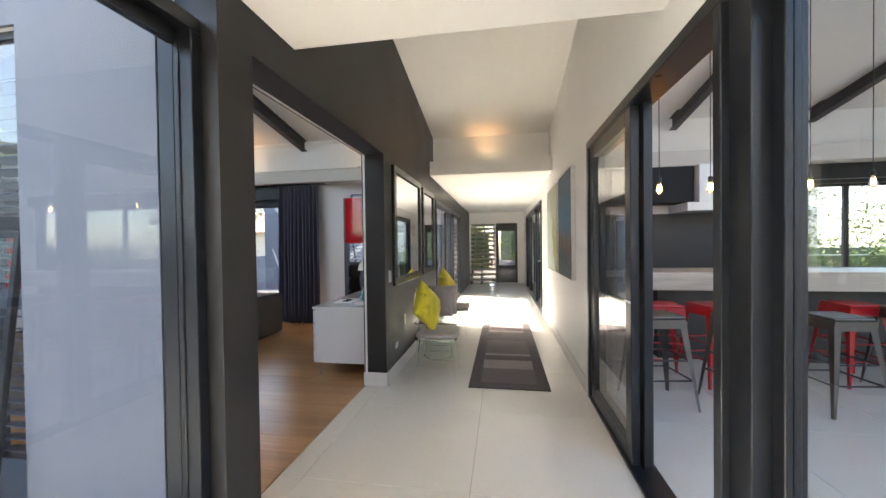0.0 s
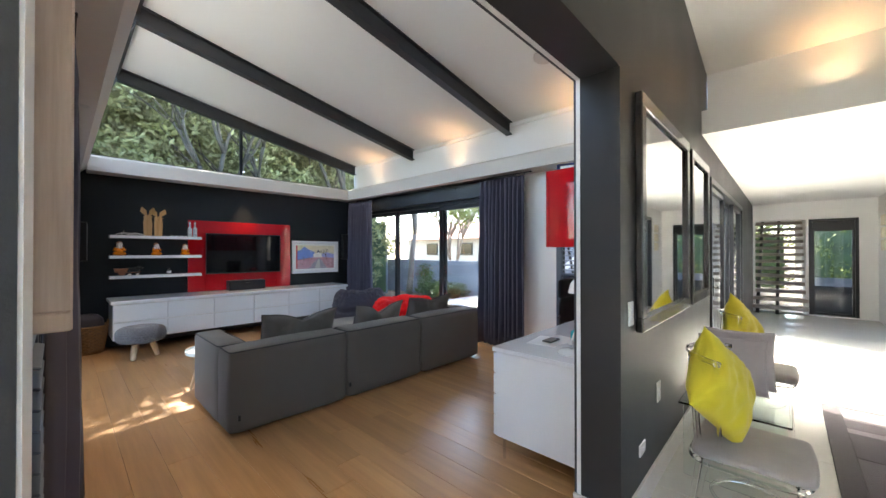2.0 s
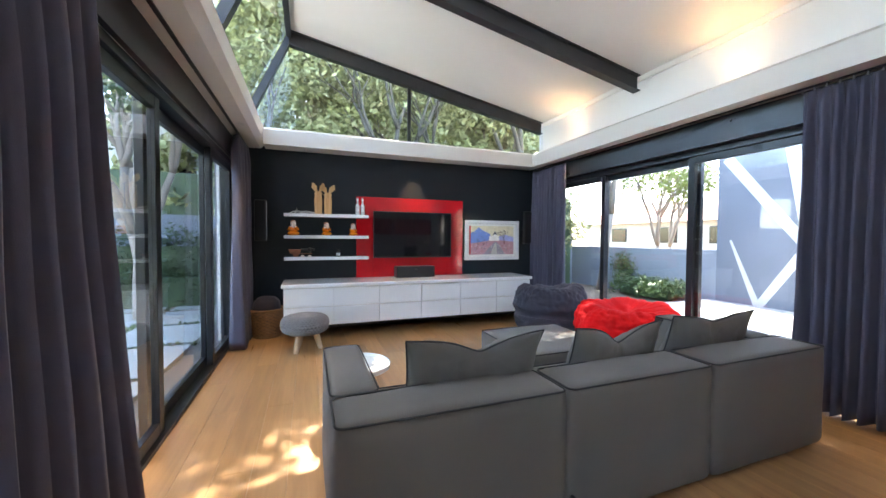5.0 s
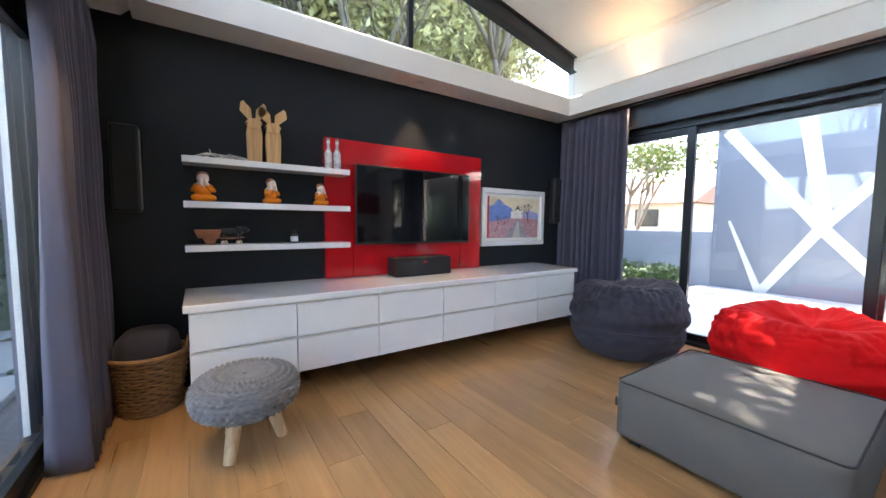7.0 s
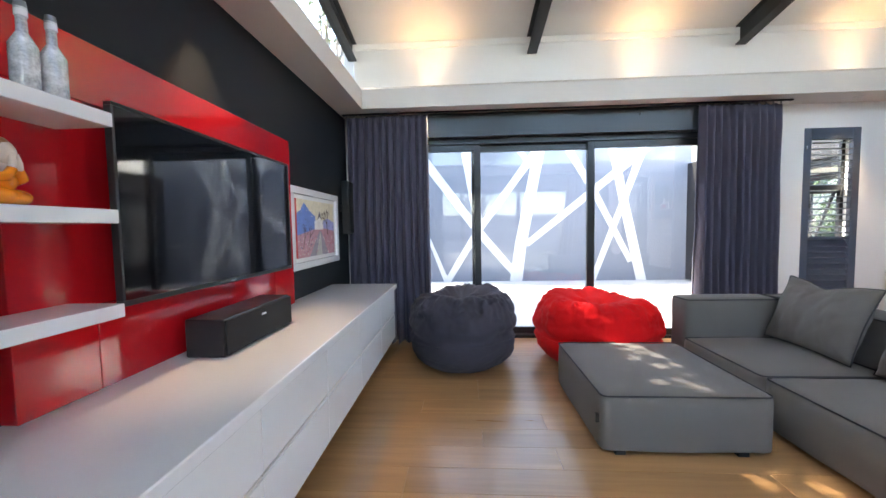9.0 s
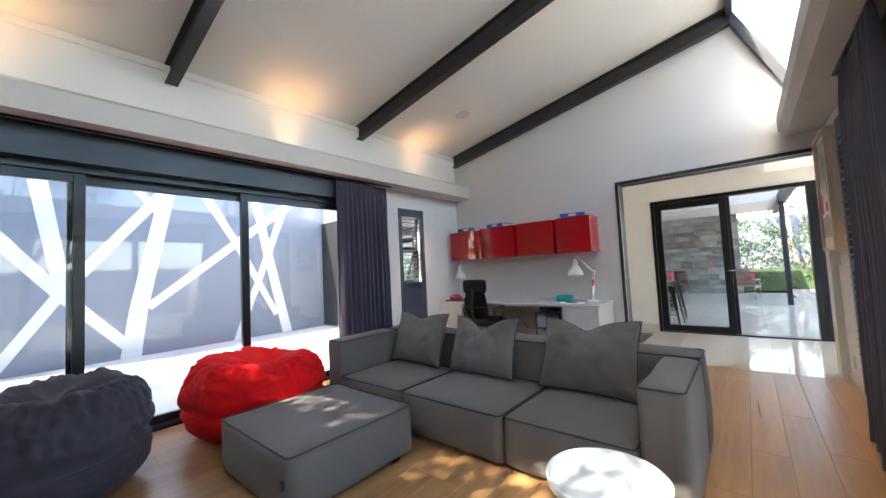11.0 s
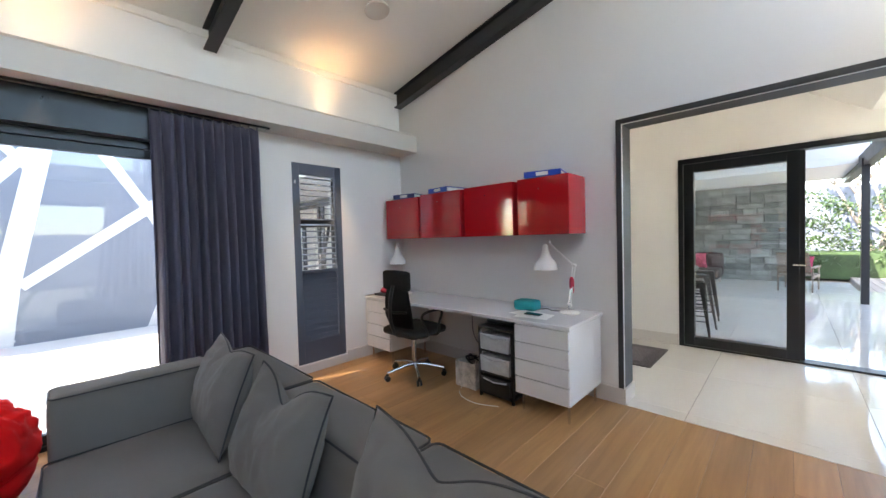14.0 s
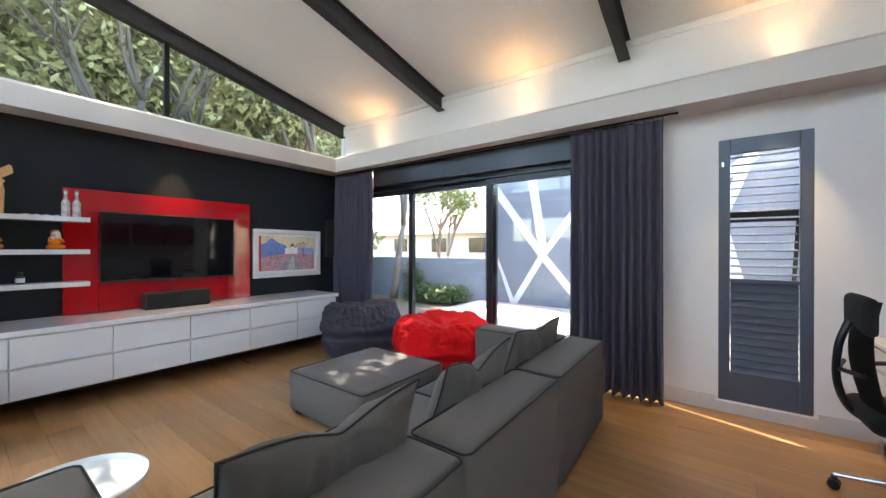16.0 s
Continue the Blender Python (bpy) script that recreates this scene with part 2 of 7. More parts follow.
# ---- large structure ----
XW, XE, YN, YS = -7.56, -1.25, 6.10, 1.45      # inner faces of the living room
XC, XK = -1.035, 0.85                          # corridor faces
RIDGE_Y, RIDGE_Z, EAVE_Z = 2.08, 4.02, 3.25    # the ceiling plane


def roof_z(y):
    return EAVE_Z + (YN - y) * (RIDGE_Z - EAVE_Z) / (YN - RIDGE_Y)


def S(name, bm, m, label="", parent=None, smooth=False):
    return part(name, bm, m, parent, label, smooth=smooth, kind="structure")


def holed(bm, axis, a, b, u0, u1, z0, z1, holes, mi=0):
    """A wall from a to b across the given axis, along u0..u1, with openings (u0, u1, z0, z1)."""
    us = sorted({u0, u1, *(h[0] for h in holes), *(h[1] for h in holes)})
    for p, q in zip(us, us[1:]):
        cuts = sorted((h[2], h[3]) for h in holes if h[0] <= p + 1e-6 and h[1] >= q - 1e-6)
        z = z0
        for c, d in cuts + [(z1, z1)]:
            if c > z + 1e-6:
                if axis == "y":
                    box(bm, p, a, z, q, b, c, mi=mi)
                else:
                    box(bm, a, p, z, b, q, c, mi=mi)
            z = max(z, d)
    return bm


S("ground", B(-60, -60, -0.36, 60, 60, -0.16), mat("garden_soil", (0.16, 0.12, 0.08), 0.9, vary=0.4, scale=0.6, fine=8, bump=0.6), "brown garden soil round the house")
S("floor_slab", B(XW - 0.2, YS - 0.2, -0.14, XE, YN + 0.2, -0.012), OAKGAP, "screed under the oak boards of the living room")
S("floor_slab_tiled", B(XE, -4.5, -0.14, 7.6, 12.6, -0.004), GROUT, "pale grout and screed under the tiled corridor and kitchen")

w = S("wall_west", B(XW - 0.22, YS - 0.2, 0, XW, YN + 0.22, 2.69), NAVYWALL, "blue-black wall behind the television")
w = S("wall_north", holed(bmesh.new(), "y", YN, YN + 0.22, XW, XE, 0, 3.24, [(-7.30, -3.40, 0, 2.22), (-2.70, -2.14, 0.10, 2.22)]), WHITE, "white wall of the courtyard side with its wide opening")
w = S("wall_south", holed(bmesh.new(), "y", YS - 0.2, YS, XW, XE - 0.02, 0, 2.69, [(-7.30, -3.05, 0, 2.22), (-2.54, -1.97, 0.08, 2.35)]), WHITE, "white wall of the garden side with a sliding door")
bm = bmesh.new()
for (y0, y1, zb) in ((3.37, 6.32, 0), (1.50, 3.37, 2.26), (1.29, 1.50, 0)):
    zt = (lambda y: min(roof_z(y), 2.72 + (y - 1.45) * 2.0) if y < RIDGE_Y else roof_z(y))
    ys = [y0] + ([RIDGE_Y] if y0 < RIDGE_Y < y1 else []) + [y1]
    prism(bm, [(y0, zb), (y1, zb)] + [(y, zt(y) if y > 1.46 else 2.69) for y in reversed(ys)], "x", XE, XE + 0.02)
S("wall_east", bm, GREYWALL, "pale grey wall above the desk, up to the slanted ceiling")
bm = bmesh.new()
for (y0, y1, zb) in ((3.37, 6.0, 0), (1.50, 3.37, 2.262), (1.29, 1.50, 0)):
    ys = [y0] + ([RIDGE_Y] if y0 < RIDGE_Y < y1 else []) + [y1]
    prism(bm, [(y0, zb), (y1, zb)] + [(y, zt(y) if y > 1.46 else 2.69) for y in reversed(ys)], "x", XE + 0.021, XC)
S("wall_corridor_dark", bm, DARKWALL, "charcoal corridor wall with a wide opening to the living room")
# Thin added skin; the shade under the eaves is put into its blue-grey.
S("wall_south_outer", holed(bmesh.new(), "y", YS - 0.216, YS - 0.2005, XW, XE - 0.02, -0.1, 2.69, [(-7.30, -3.05, -0.1, 2.22), (-2.54, -1.97, 0.08, 2.35)]), mat("eave_shaded_masonry", (0.17, 0.175, 0.21), 0.6, vary=0.06, scale=1.5, fine=90, bump=0.1), "blue-grey outer face of the garden wall, darkened like shade under eaves")
S("opening_trim", holed(bmesh.new(), "x", XE - 0.012, XE - 0.001, 1.50, 3.41, 0, 2.30, [(1.50, 3.37, 0, 2.26)]), STEEL, "thin dark edge round the wide opening")

# roof, gables and soffits
bm = prism(bmesh.new(), [(RIDGE_Y, RIDGE_Z), (YN + 0.22, roof_z(YN + 0.22)), (YN + 0.22, roof_z(YN + 0.22) + 0.16), (RIDGE_Y, RIDGE_Z + 0.16)], "x", XW + 0.05, XE + 0.02)
S("ceiling", bm, CEIL, "white slanted ceiling of the living room")
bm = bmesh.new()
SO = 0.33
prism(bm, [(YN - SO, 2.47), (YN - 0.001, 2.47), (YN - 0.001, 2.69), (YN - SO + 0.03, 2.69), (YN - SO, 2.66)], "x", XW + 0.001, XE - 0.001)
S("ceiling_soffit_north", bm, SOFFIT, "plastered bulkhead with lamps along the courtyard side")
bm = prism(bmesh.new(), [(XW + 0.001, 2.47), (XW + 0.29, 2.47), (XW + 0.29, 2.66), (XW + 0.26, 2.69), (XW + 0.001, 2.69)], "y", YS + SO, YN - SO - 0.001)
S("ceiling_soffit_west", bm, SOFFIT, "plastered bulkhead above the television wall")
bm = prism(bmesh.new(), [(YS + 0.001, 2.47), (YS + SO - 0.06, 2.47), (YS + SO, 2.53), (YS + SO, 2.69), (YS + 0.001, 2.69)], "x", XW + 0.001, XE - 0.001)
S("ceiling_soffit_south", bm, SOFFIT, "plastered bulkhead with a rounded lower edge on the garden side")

# corridor ceiling: low, steep, gentle, low
CZ = lambda y: 3.14 + 0.19 * (6.0 - y)
bm = prism(bmesh.new(), [(-4.5, 2.47), (1.85, 2.47), (3.55, CZ(3.55)), (6.0, 3.14), (6.0, 3.26), (3.55, CZ(3.55) + 0.13), (1.75, 2.6), (-4.5, 2.6)], "x", XC + 0.001, XK - 0.001)
S("ceiling_corridor", bm, CEIL, "white folded ceiling over the corridor")
bm = prism(bmesh.new(), [(5.67, 2.47), (12.6, 2.44), (12.6, 2.6), (6.2, 2.6), (6.2, 3.26), (6.0, 3.26), (6.0, 2.69), (5.67, 2.69)], "x", XC + 0.001, XK - 0.001)
S("ceiling_corridor_far", bm, CEIL, "lower white ceiling of the far corridor")
S("wall_kitchen", holed(bmesh.new(), "x", XK, XK + 0.14, -4.5, 12.6, 0, 4.1, [(-4.5, 3.38, 0, 2.26), (7.2, 11.5, 0, 2.2)]), WHITE, "white corridor wall with the paintings")
S("wall_corridor_far", holed(bmesh.new(), "x", XC - 0.18, XC, 6.0, 12.6, 0, 2.6, [(6.12, 9.7, 0, 2.14)]), DARKWALL, "charcoal wall of the far corridor with glazed doors")
S("wall_corridor_end", holed(bmesh.new(), "y", 12.6, 12.8, -3.0, XK + 0.14, 0, 2.6, [(-1.0, 0.60, 0.02, 2.06)]), WHITE, "white end wall of the corridor")

# entrance end of the corridor
S("wall_entrance", B(-1.3, -4.7, 0, 7.6, -4.5, 4.1), WHITE, "plain white wall at the entrance")

# skirtings
bm = bmesh.new()
box(bm, XC, 3.355, 0, XC + 0.016, 6.0, 0.13, 0.003)
box(bm, XE - 0.016, 3.355, 0, XC + 0.016, 3.371, 0.13, 0.003)
S("baseboard_corridor", bm, SKIRT, "pale skirting round the charcoal wall")
S("baseboard_east", B(XE - 0.016, 3.371, 0, XE, YN, 0.13, 0.003), SKIRT, "pale skirting under the desk")
bm = bmesh.new()
box(bm, -3.40, YN - 0.016, 0, -2.72, YN, 0.13, 0.003)
box(bm, -2.12, YN - 0.016, 0, XE - 0.016, YN, 0.13, 0.003)
box(bm, -2.72, YN - 0.016, 0, -2.12, YN, 0.09, 0.003)
S("baseboard_north", bm, SKIRT, "pale skirting on the courtyard side")
bm = bmesh.new()
box(bm, -3.05, YS, 0, XE, YS + 0.016, 0.075, 0.003)
S("baseboard_south", bm, SKIRT, "pale skirting on the garden side")
bm = bmesh.new()
box(bm, XK - 0.016, 3.39, 0, XK, 7.2, 0.13, 0.003)
S("baseboard_kitchen", bm, SKIRT, "pale skirting under the paintings")

# steel beams


def beam(x, xt=None):
    """A rolled I section under the ceiling."""
    hgt, wid, tf, tw = 0.19, 0.10, 0.012, 0.012
    bm = bmesh.new()
    y0, y1 = RIDGE_Y - 0.02, YN - 0.05
    def slab(xa, xb, d0, d1):
        prism(bm, [(y0, roof_z(y0) - d1), (y1, roof_z(y1) - d1), (y1, roof_z(y1) - d0), (y0, roof_z(y0) - d0)], "x", xa, xb)
    slab(x - wid / 2, x + wid / 2, 0.001, tf)
    slab(x - tw / 2, x + tw / 2, tf, hgt - tf)
    slab(x - wid / 2, x + wid / 2, hgt - tf, hgt)
    ob = S("ceiling_beam", bm, STEEL, "dark grey rolled steel roof beam")
    ob["group"] = "roof beams"
    return ob


for bx_ in (-7.44, -5.51, -3.40, XE - 0.06):
    beam(bx_)
RL = (RIDGE_Y, RIDGE_Z - 0.02), (YS + 0.02, 2.70)      # the slanted glazing, from ridge to sill
S("trim_ridge_beam", prism(bmesh.new(), [(RIDGE_Y - 0.03, RIDGE_Z - 0.10), (RIDGE_Y + 0.03, RIDGE_Z - 0.10), (RIDGE_Y + 0.03, RIDGE_Z + 0.1), (RIDGE_Y - 0.03, RIDGE_Z + 0.1)], "x", XW + 0.05, XE - 0.001), STEEL, "dark steel bar along the ridge")

S("wall_jamb_south", B(XE + 0.001, 1.5001, 0, XC - 0.003, 1.504, 2.259), WHITE, "white reveal of the wide opening on the garden side")


# ---- glazing of the roof and the sliding doors ----
def pane(name, bm, parent):
    ob = part(name, bm, GLASS, parent, "clear glass")
    ob.visible_shadow = False
    return ob


rg = thing("roof_window", ((XW + XE) / 2, YS + 0.3, 2.70), "slanted roof glazing between dark steel rafters above the garden side", "roof window", kind="structure")
(ry0, rz0), (ry1, rz1) = RL
bars = (-7.44, -5.51, -3.40, XE - 0.06)
for x in bars:
    t = 0.055 if x != bars[2] else 0.05
    part("rafter", prism(bmesh.new(), [(ry0, rz0), (ry1, rz1), (ry1 + 0.10, rz1), (ry0, rz0 - 0.19)], "x", x - t / 2 - 0.02, x + t / 2 + 0.02), STEEL, rg)
for a, b in zip(bars, bars[1:]):
    dy, dz = ry1 - ry0, rz1 - rz0
    pane("pane", prism(bmesh.new(), [(ry0 - 0.02, rz0), (ry1 - 0.02, rz1), (ry1 - 0.028, rz1), (ry0 - 0.028, rz0)], "x", a + 0.05, b - 0.05), rg)
cl = thing("clerestory_window", (XW + 0.14, 4, 2.70), "triangular window under the slanted beam above the television wall", "window", kind="structure")
gx = -7.44
part("frame", prism(bmesh.new(), [(YS + 0.1, 2.692), (YN - 0.02, 2.692), (YN - 0.02, 2.72), (YS + 0.1, 2.72)], "x", gx - 0.03, gx + 0.03), STEEL, cl)
part("mullion", B(gx - 0.022, 3.70, 2.72, gx + 0.022, 3.745, roof_z(3.72) - 0.19), FRAME, cl)
for a, b in ((1.62, 3.70), (3.745, YN - 0.03)):
    pts = [(a, 2.72), (b, 2.72), (b, roof_z(b) - 0.188)]
    pts += [(RIDGE_Y, roof_z(RIDGE_Y) - 0.188), (a, 2.80)] if a < RIDGE_Y else [(a, roof_z(a) - 0.188)]
    pane("pane", prism(bmesh.new(), pts, "x", gx - 0.004, gx + 0.004), cl)


def slider(name, label, axis, at, u0, u1, z1, panels, fw=0.065, depth=0.05, top=0.06, sill=0.03, z0=0.0, handle=None):
    """A framed glazed door: panels are (u0, u1, track), track an offset across the wall."""
    mid = (u0 + u1) / 2
    th = thing(name, (mid, at, z0) if axis == "y" else (at, mid, z0), label, "sliding door", kind="structure")
    def bx(a, b, c, d, o0, o1, bev=0.0):
        if axis == "y":
            return B(a, at + o0, c, b, at + o1, d, bev)
        return B(at + o0, a, c, at + o1, b, d, bev)
    part("outer_frame", bx(u0, u1, z1 - top, z1, -0.08, 0.08, 0.003), FRAME, th)
    part("threshold", bx(u0, u1, z0, z0 + sill, -0.08, 0.08, 0.003), FRAME, th)
    part("jamb", bx(u0, u0 + 0.05, z0 + sill, z1 - top, -0.08, 0.08, 0.003), FRAME, th)
    part("jamb", bx(u1 - 0.05, u1, z0 + sill, z1 - top, -0.08, 0.08, 0.003), FRAME, th)
    for a, b, o in panels:
        p = thing("door_leaf", (mid, at, z0) if axis == "y" else (at, mid, z0))
        p.parent, p.location = th, (0, 0, 0)
        zb, zt = z0 + sill + 0.002, z1 - top - 0.002
        bmf = bmesh.new()
        for q in ((a, a + fw, zb, zt), (b - fw, b, zb, zt), (a + fw, b - fw, zb, zb + fw), (a + fw, b - fw, zt - fw, zt)):
            if axis == "y":
                box(bmf, q[0], at + o - depth / 2, q[2], q[1], at + o + depth / 2, q[3], 0.003)
            else:
                box(bmf, at + o - depth / 2, q[0], q[2], at + o + depth / 2, q[1], q[3], 0.003)
        part("leaf_frame", bmf, FRAME, p)
        pane("pane", bx(a + fw, b - fw, zb + fw, zt - fw, o - 0.004, o + 0.004), p)
    return th


slider("door_north", "black aluminium sliding door onto the courtyard, closed", "y", YN + 0.08, -7.30, -3.40, 2.22, [(-7.24, -6.06, -0.03), (-6.16, -4.80, 0.03), (-4.90, -3.46, -0.03)], fw=0.07)
S("window_header_north", B(-7.30, YN - 0.10, 2.22, -3.30, YN - 0.002, 2.465), FRAME, "dark boxed header above the courtyard door")
slider("door_south", "black aluminium sliding door onto the garden, closed", "y", YS - 0.08, -7.30, -3.05, 2.22, [(-7.24, -6.24, 0.03), (-6.34, -4.86, -0.03), (-4.96, -3.11, 0.03)], fw=0.08)
S("window_header_south", B(-7.30, YS + 0.002, 2.22, -2.92, YS + 0.035, 2.465), FRAME, "dark boxed header above the garden door")
slider("door_kitchen", "black aluminium sliding door between corridor and kitchen, half open", "x", XK + 0.065, 1.366, 3.38, 2.26, [(2.28, 3.325, 0.025), (2.32, 3.325, -0.035)], fw=0.10, sill=0.02)
S("column_kitchen", B(XK + 0.01, 1.295, 0, XK + 0.15, 1.365, 2.26), FRAME, "black steel post between the glazed doors")
slider("window_kitchen_low", "black framed glass wall beside the corridor", "x", XK + 0.085, -4.5, 1.294, 2.26, [(-0.5, 1.24, 0.0), (-2.4, -0.44, 0.03)], fw=0.05)
slider("window_corridor_west", "black framed glass wall of the corridor towards the garden", "x", -1.185, -4.5, 1.287, 2.30, [(-0.62, 1.28, 0.0), (-2.6, -0.56, -0.04), (-4.44, -2.5, 0.0)], fw=0.05)
slider("door_corridor_west", "black framed glazed doors onto the courtyard", "x", XC - 0.06, 6.12, 9.7, 2.14, [(6.18, 7.4, 0.03), (7.3, 8.6, -0.03), (8.5, 9.64, 0.03)], fw=0.06)
slider("door_corridor_east", "black framed glazed doors on the far corridor", "x", XK + 0.05, 7.2, 11.5, 2.2, [(7.26, 8.7, 0.03), (8.6, 10.1, -0.03), (10.0, 11.44, 0.03)], fw=0.06)


# ---- living room ----
def pleats(bm, p0, p1, z0, z1, depth=0.062, n=9, flare=0.03, seed=0):
    """Pleated cloth hanging from a rail between two points of the plan."""
    p0, p1 = Vector((*p0, 0)), Vector((*p1, 0))
    d = p1 - p0
    nrm = Vector((-d.y, d.x, 0)).normalized()
    rnd = random.Random(seed)
    cols, rows = n * 8, 22
    wob = [rnd.uniform(-1, 1) for _ in range(n + 2)]
    g = []
    for j in range(rows + 1):
        v = j / rows
        z = z1 + (z0 - z1) * v
        head = 1.0 if v > 0.10 else 0.55 + 4.5 * v
        row = []
        for i in range(cols + 1):
            u = i / cols
            k = u * n
            w = wob[int(k)] * (1 - k % 1) + wob[int(k) + 1] * (k % 1)
            ph = 2 * math.pi * k + w * (0.5 + 0.9 * v)
            amp = depth * head * (0.55 + 0.5 * v) * (1 + 0.25 * w)
            off = amp * (math.sin(ph) + 0.22 * math.sin(2 * ph + w * 3))
            if v < 0.12:
                off += 0.008 * math.sin(ph * 2)
            s = 1 + flare * v * v
            q = p0 + d * (0.5 + (u - 0.5) * s) + nrm * off
            q += nrm * 0.012 * noise.noise(Vector((u * 3 + seed, z * 2, 1)))
            row.append(bm.verts.new((q.x, q.y, z + (0.01 * math.sin(ph) if j == 0 else 0))))
        g.append(row)
    for j in range(rows):
        for i in range(cols):
            bm.faces.new((g[j][i], g[j + 1][i], g[j + 1][i + 1], g[j][i + 1]))
    bmesh.ops.recalc_face_normals(bm, faces=bm.faces)
    bmesh.ops.solidify(bm, geom=bm.faces[:], thickness=0.004)
    return bm


HOOK = mat("curtain_hook_metal", (0.25, 0.25, 0.26), 0.35, 0.9)


def curtain(p0, p1, n, seed, label, z0=0.015, gather=1.0):
    mx, my = (p0[0] + p1[0]) / 2, (p0[1] + p1[1]) / 2
    c = thing("curtain", (mx, my, z0), label, "curtain")
    bm = pleats(bmesh.new(), p0, p1, z0, 2.43, n=n, seed=seed)
    for v in bm.verts:
        v.co.x = p1[0] + (v.co.x - p1[0]) * (1 - (1 - gather) * min(1, v.co.z / 2.43) ** 0.8) + 0.35 * (1 - gather) * (1 - min(1, v.co.z / 2.43))
    part("drape", bm, CURTAIN, c, smooth="all")
    d = (Vector(p1) - Vector(p0)) / n
    for i in range(n + 1):
        q = Vector(p0) + d * i
        q.x = p1[0] + (q.x - p1[0]) * gather
        part("glider", B(q.x - 0.006, q.y - 0.006, 2.43, q.x + 0.006, q.y + 0.006, 2.456, 0.002), HOOK, c)
    return c


curtain((-7.48, 5.93), (-6.62, 5.93), 11, 1, "slate purple pleated curtain drawn open beside the dark television wall")
curtain((-3.86, 5.93), (-3.08, 5.93), 11, 2, "slate purple pleated curtain drawn open between courtyard door and white wall")
curtain((-7.46, 1.57), (-6.74, 1.57), 10, 3, "slate purple pleated curtain bunched in the corner beside the garden door")
curtain((-4.22, 1.575), (-2.90, 1.545), 10, 4, "dark slate pleated curtain bunched at the end of the garden door", gather=0.68)
for y, x0, x1 in ((5.93, -7.5, -3.0), (1.57, -7.5, -2.84)):
    r = thing("curtain_rail", ((x0 + x1) / 2, y, 2.455), "slim black curtain rail fixed under the bulkhead", "curtain rail")
    part("rail", B(x0, y - 0.012, 2.455, x1, y + 0.012, 2.469, 0.002), FRAME, r)
    part("end_stop", B(x0 - 0.03, y - 0.014, 2.452, x0 - 0.001, y + 0.014, 2.469, 0.003), FRAME, r)
    part("end_stop", B(x1 + 0.001, y - 0.014, 2.452, x1 + 0.03, y + 0.014, 2.469, 0.003), FRAME, r)


def edge_loop(x0, y0, x1, y1, z, r=0.04, n=5):
    pts = []
    for cx, cy, a0 in ((x1 - r, y1 - r, 0), (x0 + r, y1 - r, 90), (x0 + r, y0 + r, 180), (x1 - r, y0 + r, 270)):
        for k in range(n + 1):
            a = radians(a0 + 90 * k / n)
            pts.append((cx + r * math.cos(a), cy + r * math.sin(a), z))
    return pts


def piped(parent, x0, y0, z0, x1, y1, z1, name, seed, puff=0.02, pipe_z=None, n=12):
    ob = part(name, soft_box(bmesh.new(), x0, y0, z0, x1, y1, z1, r=0.035, puff=puff, seed=seed, n=n), SOFA, parent, smooth="all")
    z = (z1 if pipe_z is None else pipe_z) - 0.007
    part("piping", tube(bmesh.new(), edge_loop(x0 + 0.004, y0 + 0.004, x1 - 0.004, y1 - 0.004, z, 0.035), 0.0048, 6, closed=True), PIPE, ob, "dark corded seam", smooth="all")
    return ob


sofa = thing("sofa", (-3.97, 3.9, 0), "low charcoal modular fabric sofa with dark piping on oak boards", "sofa")
piped(sofa, -4.46, 2.61, 0.018, -3.70, 3.375, 0.325, "seat", 1, 0.025)
piped(sofa, -4.47, 3.385, 0.018, -3.70, 4.285, 0.325, "seat", 2, 0.025)
piped(sofa, -4.47, 4.295, 0.018, -3.70, 5.09, 0.325, "seat", 3, 0.025)
piped(sofa, -3.69, 2.385, 0.018, -3.41, 3.365, 0.635, "backrest", 4, 0.016)
piped(sofa, -3.69, 3.375, 0.018, -3.41, 4.30, 0.635, "backrest", 5, 0.016)
piped(sofa, -3.69, 4.31, 0.018, -3.41, 5.33, 0.635, "backrest", 6, 0.016)
piped(sofa, -4.43, 2.385, 0.018, -3.70, 2.60, 0.63, "armrest", 7, 0.014)
piped(sofa, -4.44, 5.10, 0.018, -3.70, 5.33, 0.63, "armrest", 8, 0.014)
for x in (-4.36, -3.52):
    for y in (2.5, 3.33, 4.20, 5.22):
        part("foot", B(x - 0.03, y - 0.03, 0.0, x + 0.03, y + 0.03, 0.03, 0.004), BLACKPL, sofa)
for y in (2.44, 3.38):
    part("fabric_tag", B(-3.415, y, 0.12, -3.396, y + 0.018, 0.16, 0.001), BLACKPL, sofa, "small black woven tag")

ott = thing("ottoman", (-5.10, 4.38, 0), "square charcoal fabric ottoman with dark piping on oak boards", "ottoman")
piped(ott, -5.53, 3.985, 0.015, -4.635, 4.91, 0.338, "body", 11, 0.022)
part("fabric_tag", B(-5.548, 4.02, 0.17, -5.526, 4.035, 0.22, 0.001), BLACKPL, ott, "small black woven tag")
for x in (-5.42, -4.78):
    for y in (4.03, 4.73):
        part("foot", B(x - 0.03, y - 0.03, 0.0, x + 0.03, y + 0.03, 0.028, 0.004), BLACKPL, ott)


